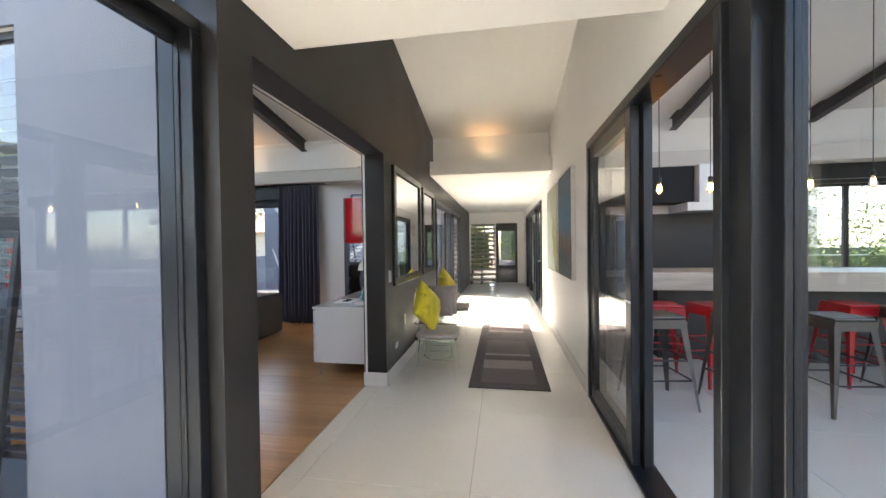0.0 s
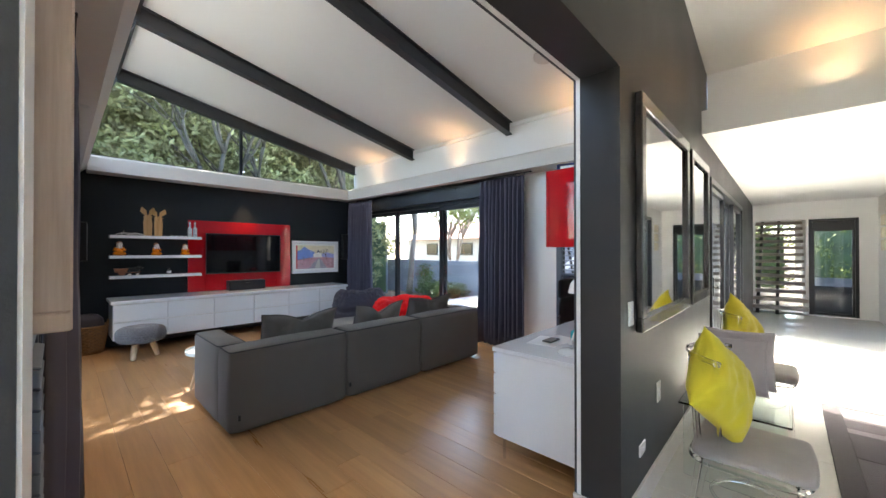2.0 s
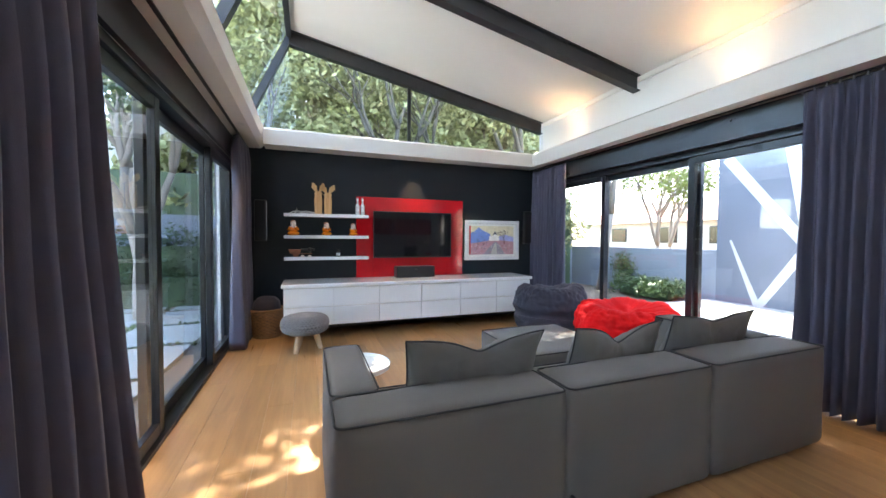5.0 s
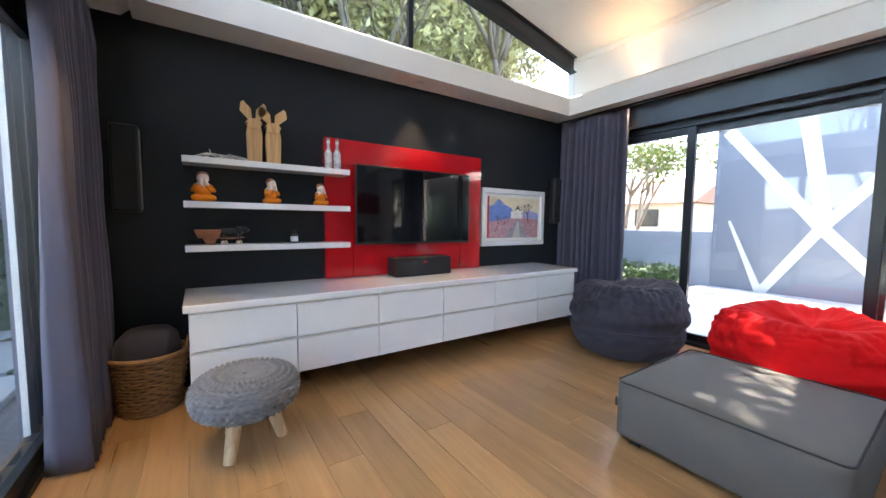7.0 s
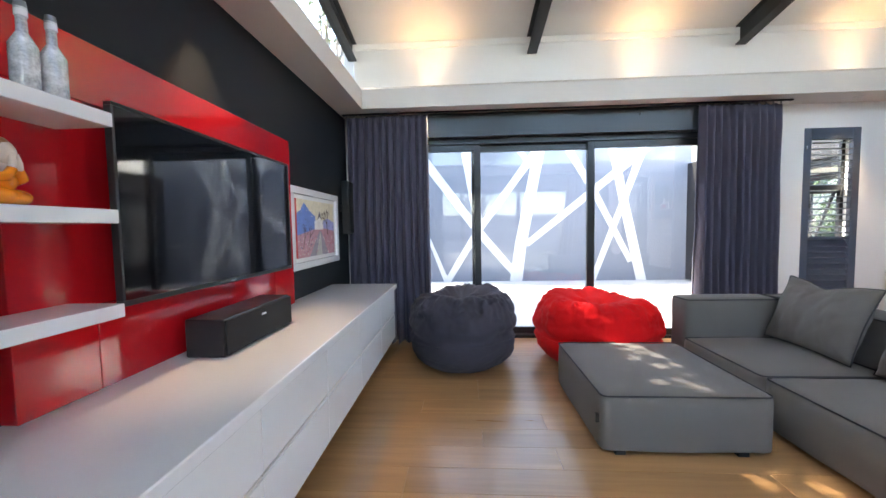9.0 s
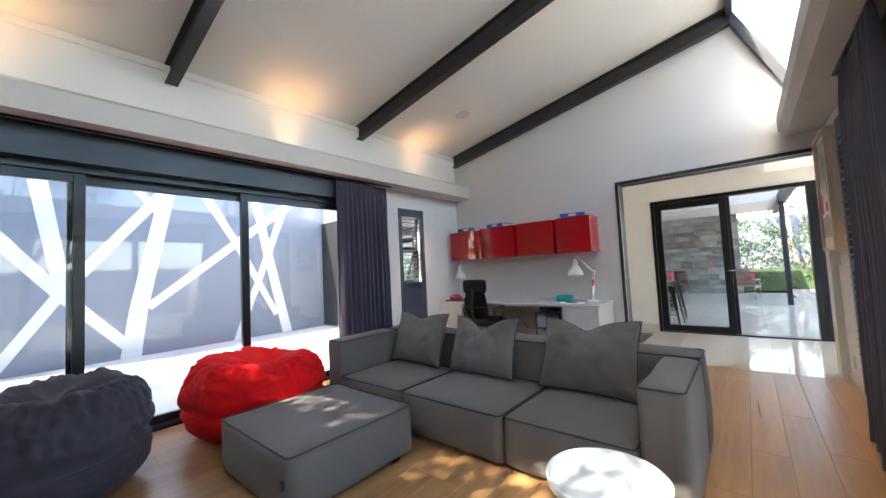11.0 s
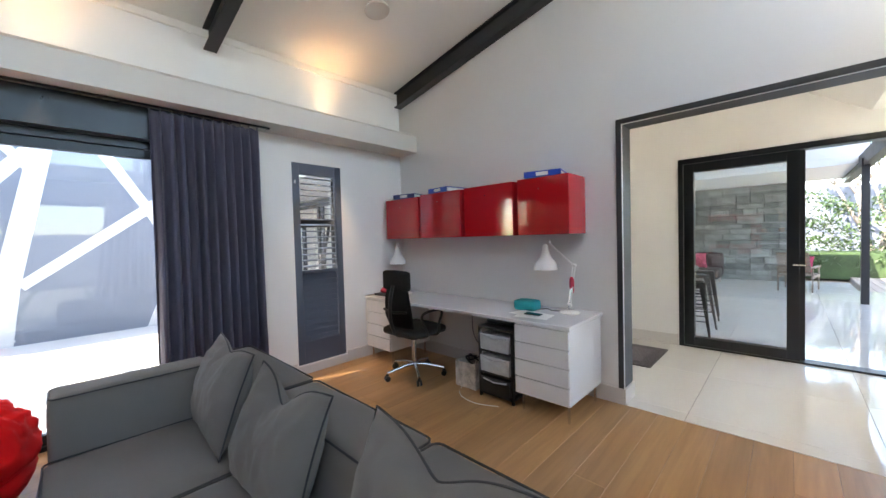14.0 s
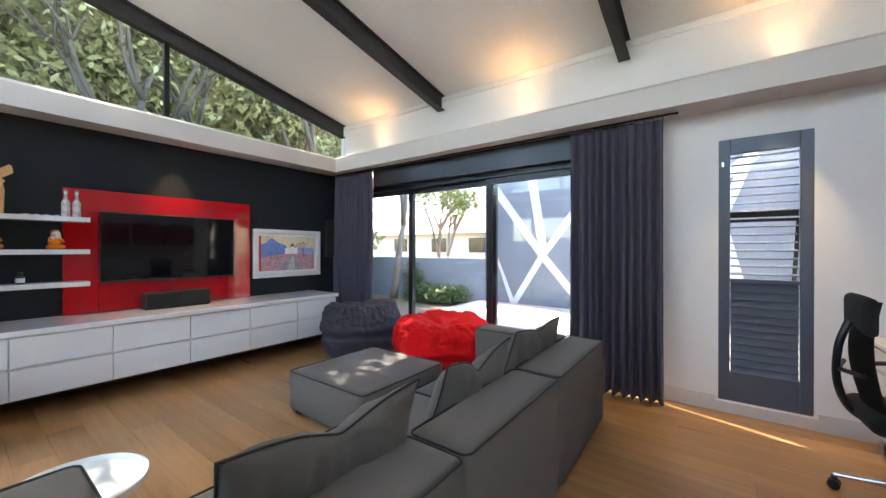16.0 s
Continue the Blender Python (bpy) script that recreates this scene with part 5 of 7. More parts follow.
tagged(ob, category="pouch")


def cable(name, pts, label, r=0.004, m=None):
    c = part(name, tube(bmesh.new(), pts, r, 6), m or BLACKPL, None, label, smooth="all")
    return tagged(c, category="cable")


def curve_pts(ctrl, n=10):
    out = []
    P = [Vector(p) for p in ctrl]
    P = [P[0]] + P + [P[-1]]
    for i in range(1, len(P) - 2):
        for k in range(n):
            t = k / n
            a, b, c, d = P[i - 1:i + 3]
            out.append(0.5 * ((2 * b) + (c - a) * t + (2 * a - 5 * b + 4 * c - d) * t * t + (3 * b - a - 3 * c + d) * t ** 3))
    return out + [P[-1]]


cable("lamp_cable", curve_pts([(-1.40, 3.80, DT + 0.005), (-1.45, 3.88, DT + 0.006), (-1.40, 3.96, DT + 0.005), (-1.46, 4.03, DT + 0.005), (-1.35, 4.10, DT + 0.005)]), "black lamp cable trailing over the white desktop", 0.0035)
cable("charger_cable", curve_pts([(-1.30, 4.9, 0.60), (-1.42, 4.8, 0.42), (-1.50, 4.65, 0.33), (-1.45, 4.5, 0.40), (-1.35, 4.45, 0.58)]), "black cable hanging in a loop under the desk")
cable("white_cable", curve_pts([(-1.62, 4.56, 0.33), (-1.66, 4.60, 0.15), (-1.82, 4.62, 0.006), (-1.98, 4.50, 0.006), (-2.02, 4.30, 0.006), (-1.95, 4.12, 0.006)]), "white cable curling over the oak floor by the drawer tower", 0.004, ENAMEL)

# plastic drawer tower
CLEARPL = mat("cloudy_plastic", (0.42, 0.44, 0.46), 0.25, vary=0.2, scale=14, bump=0.05)
tw = thing("drawer_tower", (-1.62, 4.24, 0), "black plastic drawer tower with cloudy drawers under the desk", "drawer unit")
TX0, TX1, TY0, TY1 = -1.86, -1.44, 4.03, 4.385
for x in (TX0 + 0.012, TX1 - 0.012):
    for y in (TY0 + 0.012, TY1 - 0.012):
        part("corner_post", B(x - 0.012, y - 0.012, 0.0, x + 0.012, y + 0.012, 0.60, 0.003), BLACKPL, tw)
for z in (0.03, 0.21, 0.40, 0.60):
    part("shelf_frame", B(TX0, TY0, z, TX1, TY1, z + 0.022, 0.004), BLACKPL, tw)
for z in (0.055, 0.235, 0.425):
    d = part("drawer", prism(bmesh.new(), [(TY0 + 0.035, z), (TY1 - 0.035, z), (TY1 - 0.028, z + 0.135), (TY0 + 0.028, z + 0.135)], "x", TX0 - 0.012, TX1 - 0.02), CLEARPL if z > 0.1 else BLACKPL, tw, "cloudy plastic drawer" if z > 0.1 else "")
    part("pull", tube(bmesh.new(), [(TX0 - 0.014, TY0 + 0.06, z + 0.118), (TX0 - 0.024, (TY0 + TY1) / 2, z + 0.105), (TX0 - 0.014, TY1 - 0.06, z + 0.118)], 0.006, 8), CLEARPL, d, smooth=True)
ob = part("printer", soft_box(bmesh.new(), -1.75, 4.10, 0.623, -1.50, 4.38, 0.69, r=0.02, puff=0.004, n=6, rough=0.001), BLACKPL, None, "small black device on top of the drawer tower", smooth="all")
tagged(ob, category="printer")
bxm = mat("printed_grey_carton", (0.42, 0.40, 0.37), 0.6, vary=0.7, scale=14, fine=60, bump=0.05)
cr = thing("storage_crate", (-1.66, 4.63, 0), "small grey printed crate full of cables beside the drawer tower", "crate")
for q in ((-1.82, 4.46, 0, -1.56, 4.70, 0.01), (-1.82, 4.46, 0.011, -1.812, 4.70, 0.235), (-1.568, 4.46, 0.011, -1.56, 4.70, 0.235), (-1.811, 4.46, 0.011, -1.569, 4.468, 0.235), (-1.811, 4.692, 0.011, -1.569, 4.70, 0.235)):
    part("side_panel", B(*q, 0.0015), bxm, cr)
cable("crate_cables", curve_pts([(-1.74, 4.56, 0.20), (-1.68, 4.68, 0.235), (-1.62, 4.58, 0.24), (-1.70, 4.62, 0.22), (-1.60, 4.70, 0.235), (-1.66, 4.55, 0.22)]), "tangle of black cables heaped in the crate", 0.008)

# office chair
oc = thing("office_chair", (-1.92, 5.16, 0), "black mesh office chair on a chrome five-star base at the desk", "office chair")
CXc, CYc = -1.91, 5.18
for k in range(5):
    a = radians(20 + 72 * k)
    ex, ey = CXc + 0.30 * math.cos(a), CYc + 0.30 * math.sin(a)
    part("base_arm", tube(bmesh.new(), [(CXc, CYc, 0.12), (CXc + 0.12 * math.cos(a), CYc + 0.12 * math.sin(a), 0.115), (ex, ey, 0.078)], 0.019, 10, 0.013), CHROME, oc, "chrome base arm", smooth=True)
    cs_ = part("caster", B(ex - 0.012, ey - 0.012, 0.045, ex + 0.012, ey + 0.012, 0.072, 0.003), BLACKPL, oc)
    for s in (-1, 1):
        part("caster_wheel", tube(bmesh.new(), [(ex - math.sin(a) * 0.006 * s, ey + math.cos(a) * 0.006 * s, 0.027), (ex - math.sin(a) * 0.024 * s, ey + math.cos(a) * 0.024 * s, 0.027)], 0.027, 16), BLACKPL, cs_, smooth=True)
part("gas_lift", tube(bmesh.new(), [(CXc, CYc, 0.11), (CXc, CYc, 0.40)], 0.022, 16), CHROME, oc, "chrome column", smooth=True)
part("tilt_box", B(CXc - 0.09, CYc - 0.08, 0.395, CXc + 0.09, CYc + 0.08, 0.435, 0.008), BLACKPL, oc)
part("seat", soft_box(bmesh.new(), CXc - 0.22, CYc - 0.24, 0.436, CXc + 0.25, CYc + 0.24, 0.515, r=0.035, puff=0.015, n=10, rough=0.002), GRIDMESH, oc, smooth="all")
bm = bmesh.new()
nr, nc = 26, 14
g = []
for j in range(nr + 1):
    v = j / nr
    z = 0.53 + 0.54 * v
    w = 0.215 * (1 - 0.18 * v) * (1 - 0.35 * max(0, v - 0.86) / 0.14 * 0.3) * (0.86 + 0.14 * math.sin(math.pi * min(1, v * 1.4)))
    row = []
    for i in range(nc + 1):
        u = 2 * i / nc - 1
        row.append(bm.verts.new((CXc - 0.20 - 0.05 * math.sin(math.pi * v * 0.9) + 0.01 * v + 0.04 * u * u, CYc + u * w, z)))
    g.append(row)
for j in range(nr):
    for i in range(nc):
        bm.faces.new((g[j][i], g[j + 1][i], g[j + 1][i + 1], g[j][i + 1]))
bmesh.ops.solidify(bm, geom=bm.faces[:], thickness=0.012)
part("back_mesh", bm, GRIDMESH, oc, smooth="all")
part("headrest", soft_box(bmesh.new(), CXc - 0.235, CYc - 0.195, 0.90, CXc - 0.190, CYc + 0.195, 1.085, r=0.028, puff=0.006, n=8, rough=0.002), GRIDMESH, oc, smooth="all")
part("back_spine", tube(bmesh.new(), curve_pts([(CXc - 0.05, CYc, 0.42), (CXc - 0.22, CYc, 0.46), (CXc - 0.29, CYc, 0.60), (CXc - 0.29, CYc, 0.80), (CXc - 0.25, CYc, 0.95)]), 0.018, 8), BLACKPL, oc, smooth=True)
part("lumbar_bar", tube(bmesh.new(), [(CXc - 0.235, CYc - 0.17, 0.70), (CXc - 0.29, CYc, 0.69), (CXc - 0.235, CYc + 0.17, 0.70)], 0.012, 8), BLACKPL, oc, smooth=True)
for s in (-1, 1):
    y = CYc + s * 0.27
    part("armrest", tube(bmesh.new(), curve_pts([(CXc - 0.08, CYc + s * 0.18, 0.43), (CXc - 0.06, y, 0.47), (CXc - 0.13, y, 0.62), (CXc - 0.10, y, 0.68), (CXc + 0.06, y, 0.69), (CXc + 0.14, y, 0.66), (CXc + 0.10, y, 0.56), (CXc + 0.08, y, 0.46), (CXc + 0.08, CYc + s * 0.18, 0.43)]), 0.013, 8), BLACKPL, oc, smooth=True)

# picture and switches on the garden wall
PALEFR = wood_mat("limed_wood_frame", (0.52, 0.40, 0.31), (0.70, 0.58, 0.48), 0.5, along=2, ring=40)
sp = thing("chapel_painting", (-1.53, YS + 0.03, 1.27), "pale wood framed painting of red and white gables, garden wall", "picture")
qx0, qx1, qz0, qz1 = -1.90, -1.27, 1.25, 2.34
bm = bmesh.new()
for a, b, c, d in ((qx0, qx1, qz1 - 0.03, qz1), (qx0, qx1, qz0, qz0 + 0.03), (qx0, qx0 + 0.03, qz0 + 0.03, qz1 - 0.03), (qx1 - 0.03, qx1, qz0 + 0.03, qz1 - 0.03)):
    box(bm, a, YS + 0.001, c, b, YS + 0.095, d, 0.003)
part("frame", bm, PALEFR, sp)
part("mount", B(qx0 + 0.031, YS + 0.001, qz0 + 0.031, qx1 - 0.031, YS + 0.075, qz1 - 0.031), PALEFR, sp)
W2 = lambda u, v: (qx1 - 0.07 - u * (qx1 - qx0 - 0.14), qz0 + 0.13 + v * (qz1 - qz0 - 0.20))
for i, (nm, col, pts) in enumerate([
    ("painted_sky", (0.40, 0.44, 0.46), [(0, 0), (1, 0), (1, 1), (0, 1)]),
    ("painted_bush", (0.20, 0.27, 0.22), [(0.1, 0.4), (1, 0.35), (1, 0.95), (0.7, 0.8), (0.5, 0.9), (0.2, 0.7)]),
    ("painted_gable", (0.72, 0.68, 0.66), [(0, 0.2), (0.75, 0.2), (0.75, 0.34), (0.66, 0.44), (0.58, 0.6), (0.5, 0.45), (0.42, 0.3), (0.36, 0.75), (0.30, 0.3), (0.2, 0.5), (0, 0.6)]),
    ("painted_roof", (0.50, 0.03, 0.03), [(0, 0.25), (0.24, 0.25), (0.22, 0.42), (0, 0.52)]),
    ("painted_roof", (0.50, 0.03, 0.03), [(0.46, 0.27), (0.76, 0.26), (0.70, 0.36), (0.48, 0.38)]),
    ("painted_ground", (0.30, 0.25, 0.27), [(0, 0), (1, 0), (1, 0.12), (0.6, 0.24), (0, 0.2)]),
    ("painted_pole", (0.50, 0.03, 0.03), [(0.02, 0.5), (0.06, 0.5), (0.20, 1.0), (0.14, 1.0)]),
]):
    part(nm, prism(bmesh.new(), [W2(*p) for p in pts], "y", YS + 0.0755 + 0.0007 * i, YS + 0.0755 + 0.0007 * (i + 1)), paint("south_" + nm, col), sp)


def plate(name, label, axis, at, u, z, w, h, sgn, toggles=1):
    def bx(a, b, c, d, e, f, bev=0.0015):
        lo, hi = sorted((at + sgn * e, at + sgn * f))
        return B(lo, a, c, hi, b, d, bev) if axis == "x" else B(a, lo, c, b, hi, d, bev)
    t = thing(name, (at, u, z) if axis == "x" else (u, at, z), label, "switch plate")
    part("plate", bx(u - w / 2, u + w / 2, z - h / 2, z + h / 2, 0.0005, 0.008), ENAMEL, t)
    for k in range(toggles):
        zc = z + (k - (toggles - 1) / 2) * 0.03
        part("rocker", bx(u - 0.012, u + 0.012, zc - 0.01, zc + 0.01, 0.0083, 0.012), LACQ, t)


plate("light_switch", "white switch plate under the framed painting", "y", YS, -1.42, 1.17, 0.07, 0.12, 1, 2)
plate("wall_socket", "white socket plate low on the garden wall", "y", YS, -1.55, 0.24, 0.07, 0.12, 1, 1)
plate("light_switch", "white switch plate on the charcoal corridor wall", "x", XC, 3.51, 1.06, 0.07, 0.12, 1, 2)
plate("wall_socket", "white socket plate low on the charcoal wall", "x", XC, 3.70, 0.31, 0.10, 0.06, 1, 1)
plate("light_switch", "white switch plate low on the charcoal wall by the chairs", "x", XC, 4.05, 0.52, 0.07, 0.12, 1, 2)

# ceiling lamps
RING = mat("brushed_lamp_ring", (0.55, 0.53, 0.50), 0.3, 0.8, vary=0.05, scale=20, bump=0)
LENS = glow_mat("lit_lamp_lens", (1.0, 0.80, 0.55), 12)


def downlight(x, y, z, watts=0, target=None):
    d = thing("downlight", (x, y, z), "small round lit downlight recessed in the plastered bulkhead", "downlight", group="downlights")
    part("ring", lathe(bmesh.new(), [(0.028, 0.002), (0.043, 0.002), (0.043, -0.003), (0.030, -0.005), (0.028, -0.002)], x, y, z, 28), RING, d, smooth=True)
    part("lens", lathe(bmesh.new(), [(0.004, -0.0015), (0.026, -0.0015), (0.026, 0.001), (0.004, 0.001)], x, y, z, 20), LENS, d)
    if watts:
        spot("downlight_beam", (x, y, z - 0.012), (x, y, 0), watts, 60)


for x in (-6.60, -4.43, -2.36):
    downlight(x, 5.93, 2.47, 8)
downlight(-7.40, 3.82, 2.47, 6)
for x in (-6.47, -4.30, -2.39):
    downlight(x, 1.65, 2.47, 6)


def uplight(x, y, z, watts):
    """A lamp that lies on the ledge and washes the wall behind."""
    d = thing("uplight", (x, y, z), "small lit uplight on the ledge of the bulkhead", "uplight", group="uplights")
    part("housing", lathe(bmesh.new(), [(0.02, 0), (0.035, 0.0), (0.04, 0.03), (0.034, 0.03), (0.03, 0.012), (0.004, 0.012)], x, y, z, 20), BLACKPL, d, smooth=True)
    part("lens", lathe(bmesh.new(), [(0.004, 0.013), (0.028, 0.013), (0.028, 0.018), (0.004, 0.018)], x, y, z, 16), LENS, d)
    spot("uplight_beam", (x, y, z + 0.032), (x, y - 0.06, z + 1), watts, 110, 1.0, (1.0, 0.50, 0.17))


for x in (-6.60, -4.40, -2.31):
    uplight(x, 5.92, 2.69, 0.95)
uplight(-0.15, 5.86, 2.69, 0.8)

# ceiling loudspeaker, set in the slope
slope = math.atan((RIDGE_Z - EAVE_Z) / (YN - RIDGE_Y))
csp = thing("ceiling_speaker", (-2.33, 5.07, roof_z(5.07) - 0.004), "round pale ceiling loudspeaker grille set in the slanted ceiling", "ceiling loudspeaker")
for nm, prof, mm in (("rim", [(0.098, 0.003), (0.112, 0.003), (0.112, -0.004), (0.104, -0.008), (0.098, -0.005)], SOFFIT), ("grille", [(0.004, -0.004), (0.097, -0.004), (0.097, 0.002), (0.004, 0.002)], mat("grey_grille", (0.33, 0.32, 0.31), 0.7, vary=0.2, scale=60, fine=900, bump=0.5))):
    bm = lathe(bmesh.new(), prof, seg=36)
    bmesh.ops.transform(bm, matrix=Matrix.Translation(csp.location) @ Matrix.Rotation(-slope, 4, "X"), verts=bm.verts)
    part(nm, bm, mm, csp, smooth=True)
S("trim_cornice", prism(bmesh.new(), [(YN - 0.045, roof_z(YN) - 0.0), (YN - 0.001, roof_z(YN)), (YN - 0.001, roof_z(YN) - 0.05), (YN - 0.02, roof_z(YN) - 0.045)], "x", XW + 0.15, XE - 0.001), CEIL, "thin white cornice under the slanted ceiling")


# ---- corridor ----
MIRROR = mat("mirror_silver", (0.86, 0.87, 0.87), 0.02, 1.0, vary=0.0, bump=0)
DARKFR = mat("black_beaded_frame", (0.016, 0.013, 0.012), 0.25, vary=0.2, scale=20, fine=120, bump=0.3, coat=0.4)


def mirror(y0, y1, z0, z1, label):
    m = thing("wall_mirror", (XC + 0.02, (y0 + y1) / 2, z0), label, "mirror", group="mirrors")
    bm = bmesh.new()
    w = 0.075
    for a, b, c, d in ((y0, y1, z1 - w, z1), (y0, y1, z0, z0 + w), (y0, y0 + w, z0 + w, z1 - w), (y1 - w, y1, z0 + w, z1 - w)):
        box(bm, XC + 0.001, a, c, XC + 0.038, b, d, 0.006, 2)
    part("frame", bm, DARKFR, m)
    part("mirror_glass", B(XC + 0.002, y0 + w, z0 + w, XC + 0.018, y1 - w, z1 - w), MIRROR, m, "bevelled mirror glass")
    bm = bmesh.new()
    for k in range(int((y1 - y0 - 2 * w) / 0.022)):
        for z in (z0 + w, z1 - w):
            box(bm, XC + 0.019, y0 + w + k * 0.022, z - 0.007, XC + 0.030, y0 + w + k * 0.022 + 0.015, z + 0.007, 0.003)
    for k in range(int((z1 - z0 - 2 * w) / 0.022)):
        for y in (y0 + w, y1 - w):
            box(bm, XC + 0.019, y - 0.007, z0 + w + k * 0.022, XC + 0.030, y + 0.007, z0 + w + k * 0.022 + 0.015, 0.003)
    tagged(part("bead_moulding", bm, DARKFR, m), kind="stuff")


mirror(3.60, 4.86, 0.95, 2.21, "large mirror in a black beaded frame on the charcoal wall")
mirror(4.98, 5.84, 0.95, 2.19, "second black framed mirror on the charcoal wall")

CANVAS = mat("canvas_edge", (0.62, 0.60, 0.56), 0.8, vary=0.1, scale=20, fine=300, bump=0.3)


def art_mat(name, stops, scale, seed, dist=1.5):
    """Cloudy brushed paint that changes with height."""
    m = bpy.data.materials.new(name)
    nt, N, L, b = nodes_of(m)
    co = N.new("ShaderNodeTexCoord")
    sep = N.new("ShaderNodeSeparateXYZ")
    L.new(co.outputs["Object"], sep.inputs[0])
    mp = N.new("ShaderNodeMapping")
    mp.inputs["Location"].default_value, mp.inputs["Scale"].default_value = (seed, seed, seed), (1, 1, 0.5)
    L.new(co.outputs["Object"], mp.inputs[0])
    n = N.new("ShaderNodeTexNoise")
    n.inputs["Scale"].default_value, n.inputs["Detail"].default_value, n.inputs["Distortion"].default_value = scale, 8, dist
    L.new(mp.outputs[0], n.inputs["Vector"])
    ma = N.new("ShaderNodeMath")
    ma.operation = "MULTIPLY_ADD"
    ma.inputs[1].default_value = 0.62
    L.new(n.outputs[0], ma.inputs[0])
    mz = N.new("ShaderNodeMath")
    mz.operation = "MULTIPLY"
    mz.inputs[1].default_value = 0.62
    L.new(sep.outputs["Z"], mz.inputs[0])
    L.new(mz.outputs[0], ma.inputs[2])
    r = N.new("ShaderNodeValToRGB")
    while len(r.color_ramp.elements) < len(stops):
        r.color_ramp.elements.new(0.5)
    for e, (p, c) in zip(r.color_ramp.elements, stops):
        e.position, e.color = p, (*c, 1)
    L.new(ma.outputs[0], r.inputs[0])
    L.new(r.outputs[0], b.inputs["Base Color"])
    b.inputs["Roughness"].default_value, b.inputs["Specular IOR Level"].default_value = 0.6, 0.2
    bp = N.new("ShaderNodeBump")
    bp.inputs["Strength"].default_value = 0.4
    L.new(n.outputs[0], bp.inputs["Height"])
    L.new(bp.outputs[0], b.inputs["Normal"])
    return m


ABSA = art_mat("blue_rust_abstract", [(0.22, (0.05, 0.06, 0.065)), (0.42, (0.03, 0.07, 0.10)), (0.55, (0.13, 0.075, 0.04)), (0.72, (0.05, 0.17, 0.30)), (0.98, (0.07, 0.12, 0.17))], 2.2, 3.1)
ABSB = art_mat("green_map_abstract", [(0.25, (0.30, 0.36, 0.12)), (0.5, (0.42, 0.42, 0.20)), (0.8, (0.50, 0.50, 0.38))], 3.0, 8.0)
PALEART = mat("pale_seafoam_paint", (0.55, 0.62, 0.56), 0.5, vary=0.22, scale=7, fine=50, bump=0.3)
a1 = thing("abstract_painting", (XK - 0.03, 4.38, 0.98), "large unframed blue and rust abstract canvas on the white corridor wall", "picture")
part("canvas", B(XK - 0.045, 3.95, 0.98, XK - 0.001, 4.81, 2.18, 0.003), CANVAS, a1)
part("painted_face", B(XK - 0.047, 3.955, 0.985, XK - 0.0455, 4.805, 2.175), ABSA, a1, "cloudy blue, grey and rust paint")
a2 = thing("coast_painting", (XK - 0.03, 5.46, 0.98), "unframed canvas with a pale coastline shape on olive green", "picture")
part("canvas", B(XK - 0.045, 4.97, 0.98, XK - 0.001, 5.96, 2.17, 0.003), CANVAS, a2)
part("painted_face", B(XK - 0.047, 4.975, 0.985, XK - 0.0455, 5.955, 2.165), ABSB, a2, "olive green paint")
part("pale_shape", prism(bmesh.new(), [(5.945, 1.0), (5.155, 1.0), (5.215, 1.15), (5.335, 1.22), (5.295, 1.38), (5.435, 1.5), (5.375, 1.68), (5.505, 1.76), (5.575, 1.86), (5.635, 1.98), (5.715, 2.12), (5.775, 1.98), (5.835, 1.9), (5.945, 1.86)], "x", XK - 0.0482, XK - 0.0472), PALEART, a2, "pale seafoam coastline shape")

# runner
RUGD = mat("dark_plum_pile", (0.030, 0.017, 0.020), 0.95, vary=0.25, scale=12, fine=300, bump=0.8, sheen=0.2)
RUGM = mat("plum_pile", (0.080, 0.055, 0.062), 0.95, vary=0.3, scale=10, fine=300, bump=0.8, sheen=0.2, stretch=(0.3, 3, 1))
RUGL = mat("pale_plum_pile", (0.20, 0.165, 0.17), 0.95, vary=0.25, scale=10, fine=300, bump=0.8, sheen=0.2, stretch=(0.3, 3, 1))
rg_ = thing("runner_rug", (0.14, 4.85, 0), "dark plum runner with striped pale bands on white tiles", "rug")
part("border", B(-0.245, 3.43, 0.001, 0.525, 6.27, 0.011, 0.003), RUGD, rg_)
y = 3.55
for wd, m in ((0.42, RUGM), (0.30, RUGL), (0.16, RUGD), (0.10, RUGL), (0.62, RUGM), (0.46, RUGD), (0.10, RUGL), (0.20, RUGM), (0.28, RUGL)):
    part("band", B(-0.13, y, 0.0112, 0.41, y + wd - 0.004, 0.0145, 0.001), m, rg_)
    y += wd

# clear chairs
ACRYL = glass_mat("clear_acrylic", (1, 1, 1))
ACRYL.node_tree.nodes["Principled BSDF"].inputs["IOR"].default_value = 1.22
SEATG = mat("warm_grey_suede", (0.30, 0.27, 0.25), 0.8, vary=0.18, scale=9, fine=260, bump=0.3, sheen=0.3)
YELL = mat("mustard_yellow_cotton", (0.62, 0.52, 0.02), 0.8, vary=0.08, scale=6, fine=350, bump=0.35, sheen=0.2)
LILACG = mat("pale_lilac_grey_cotton", (0.46, 0.42, 0.43), 0.85, vary=0.08, scale=6, fine=350, bump=0.3, sheen=0.2)


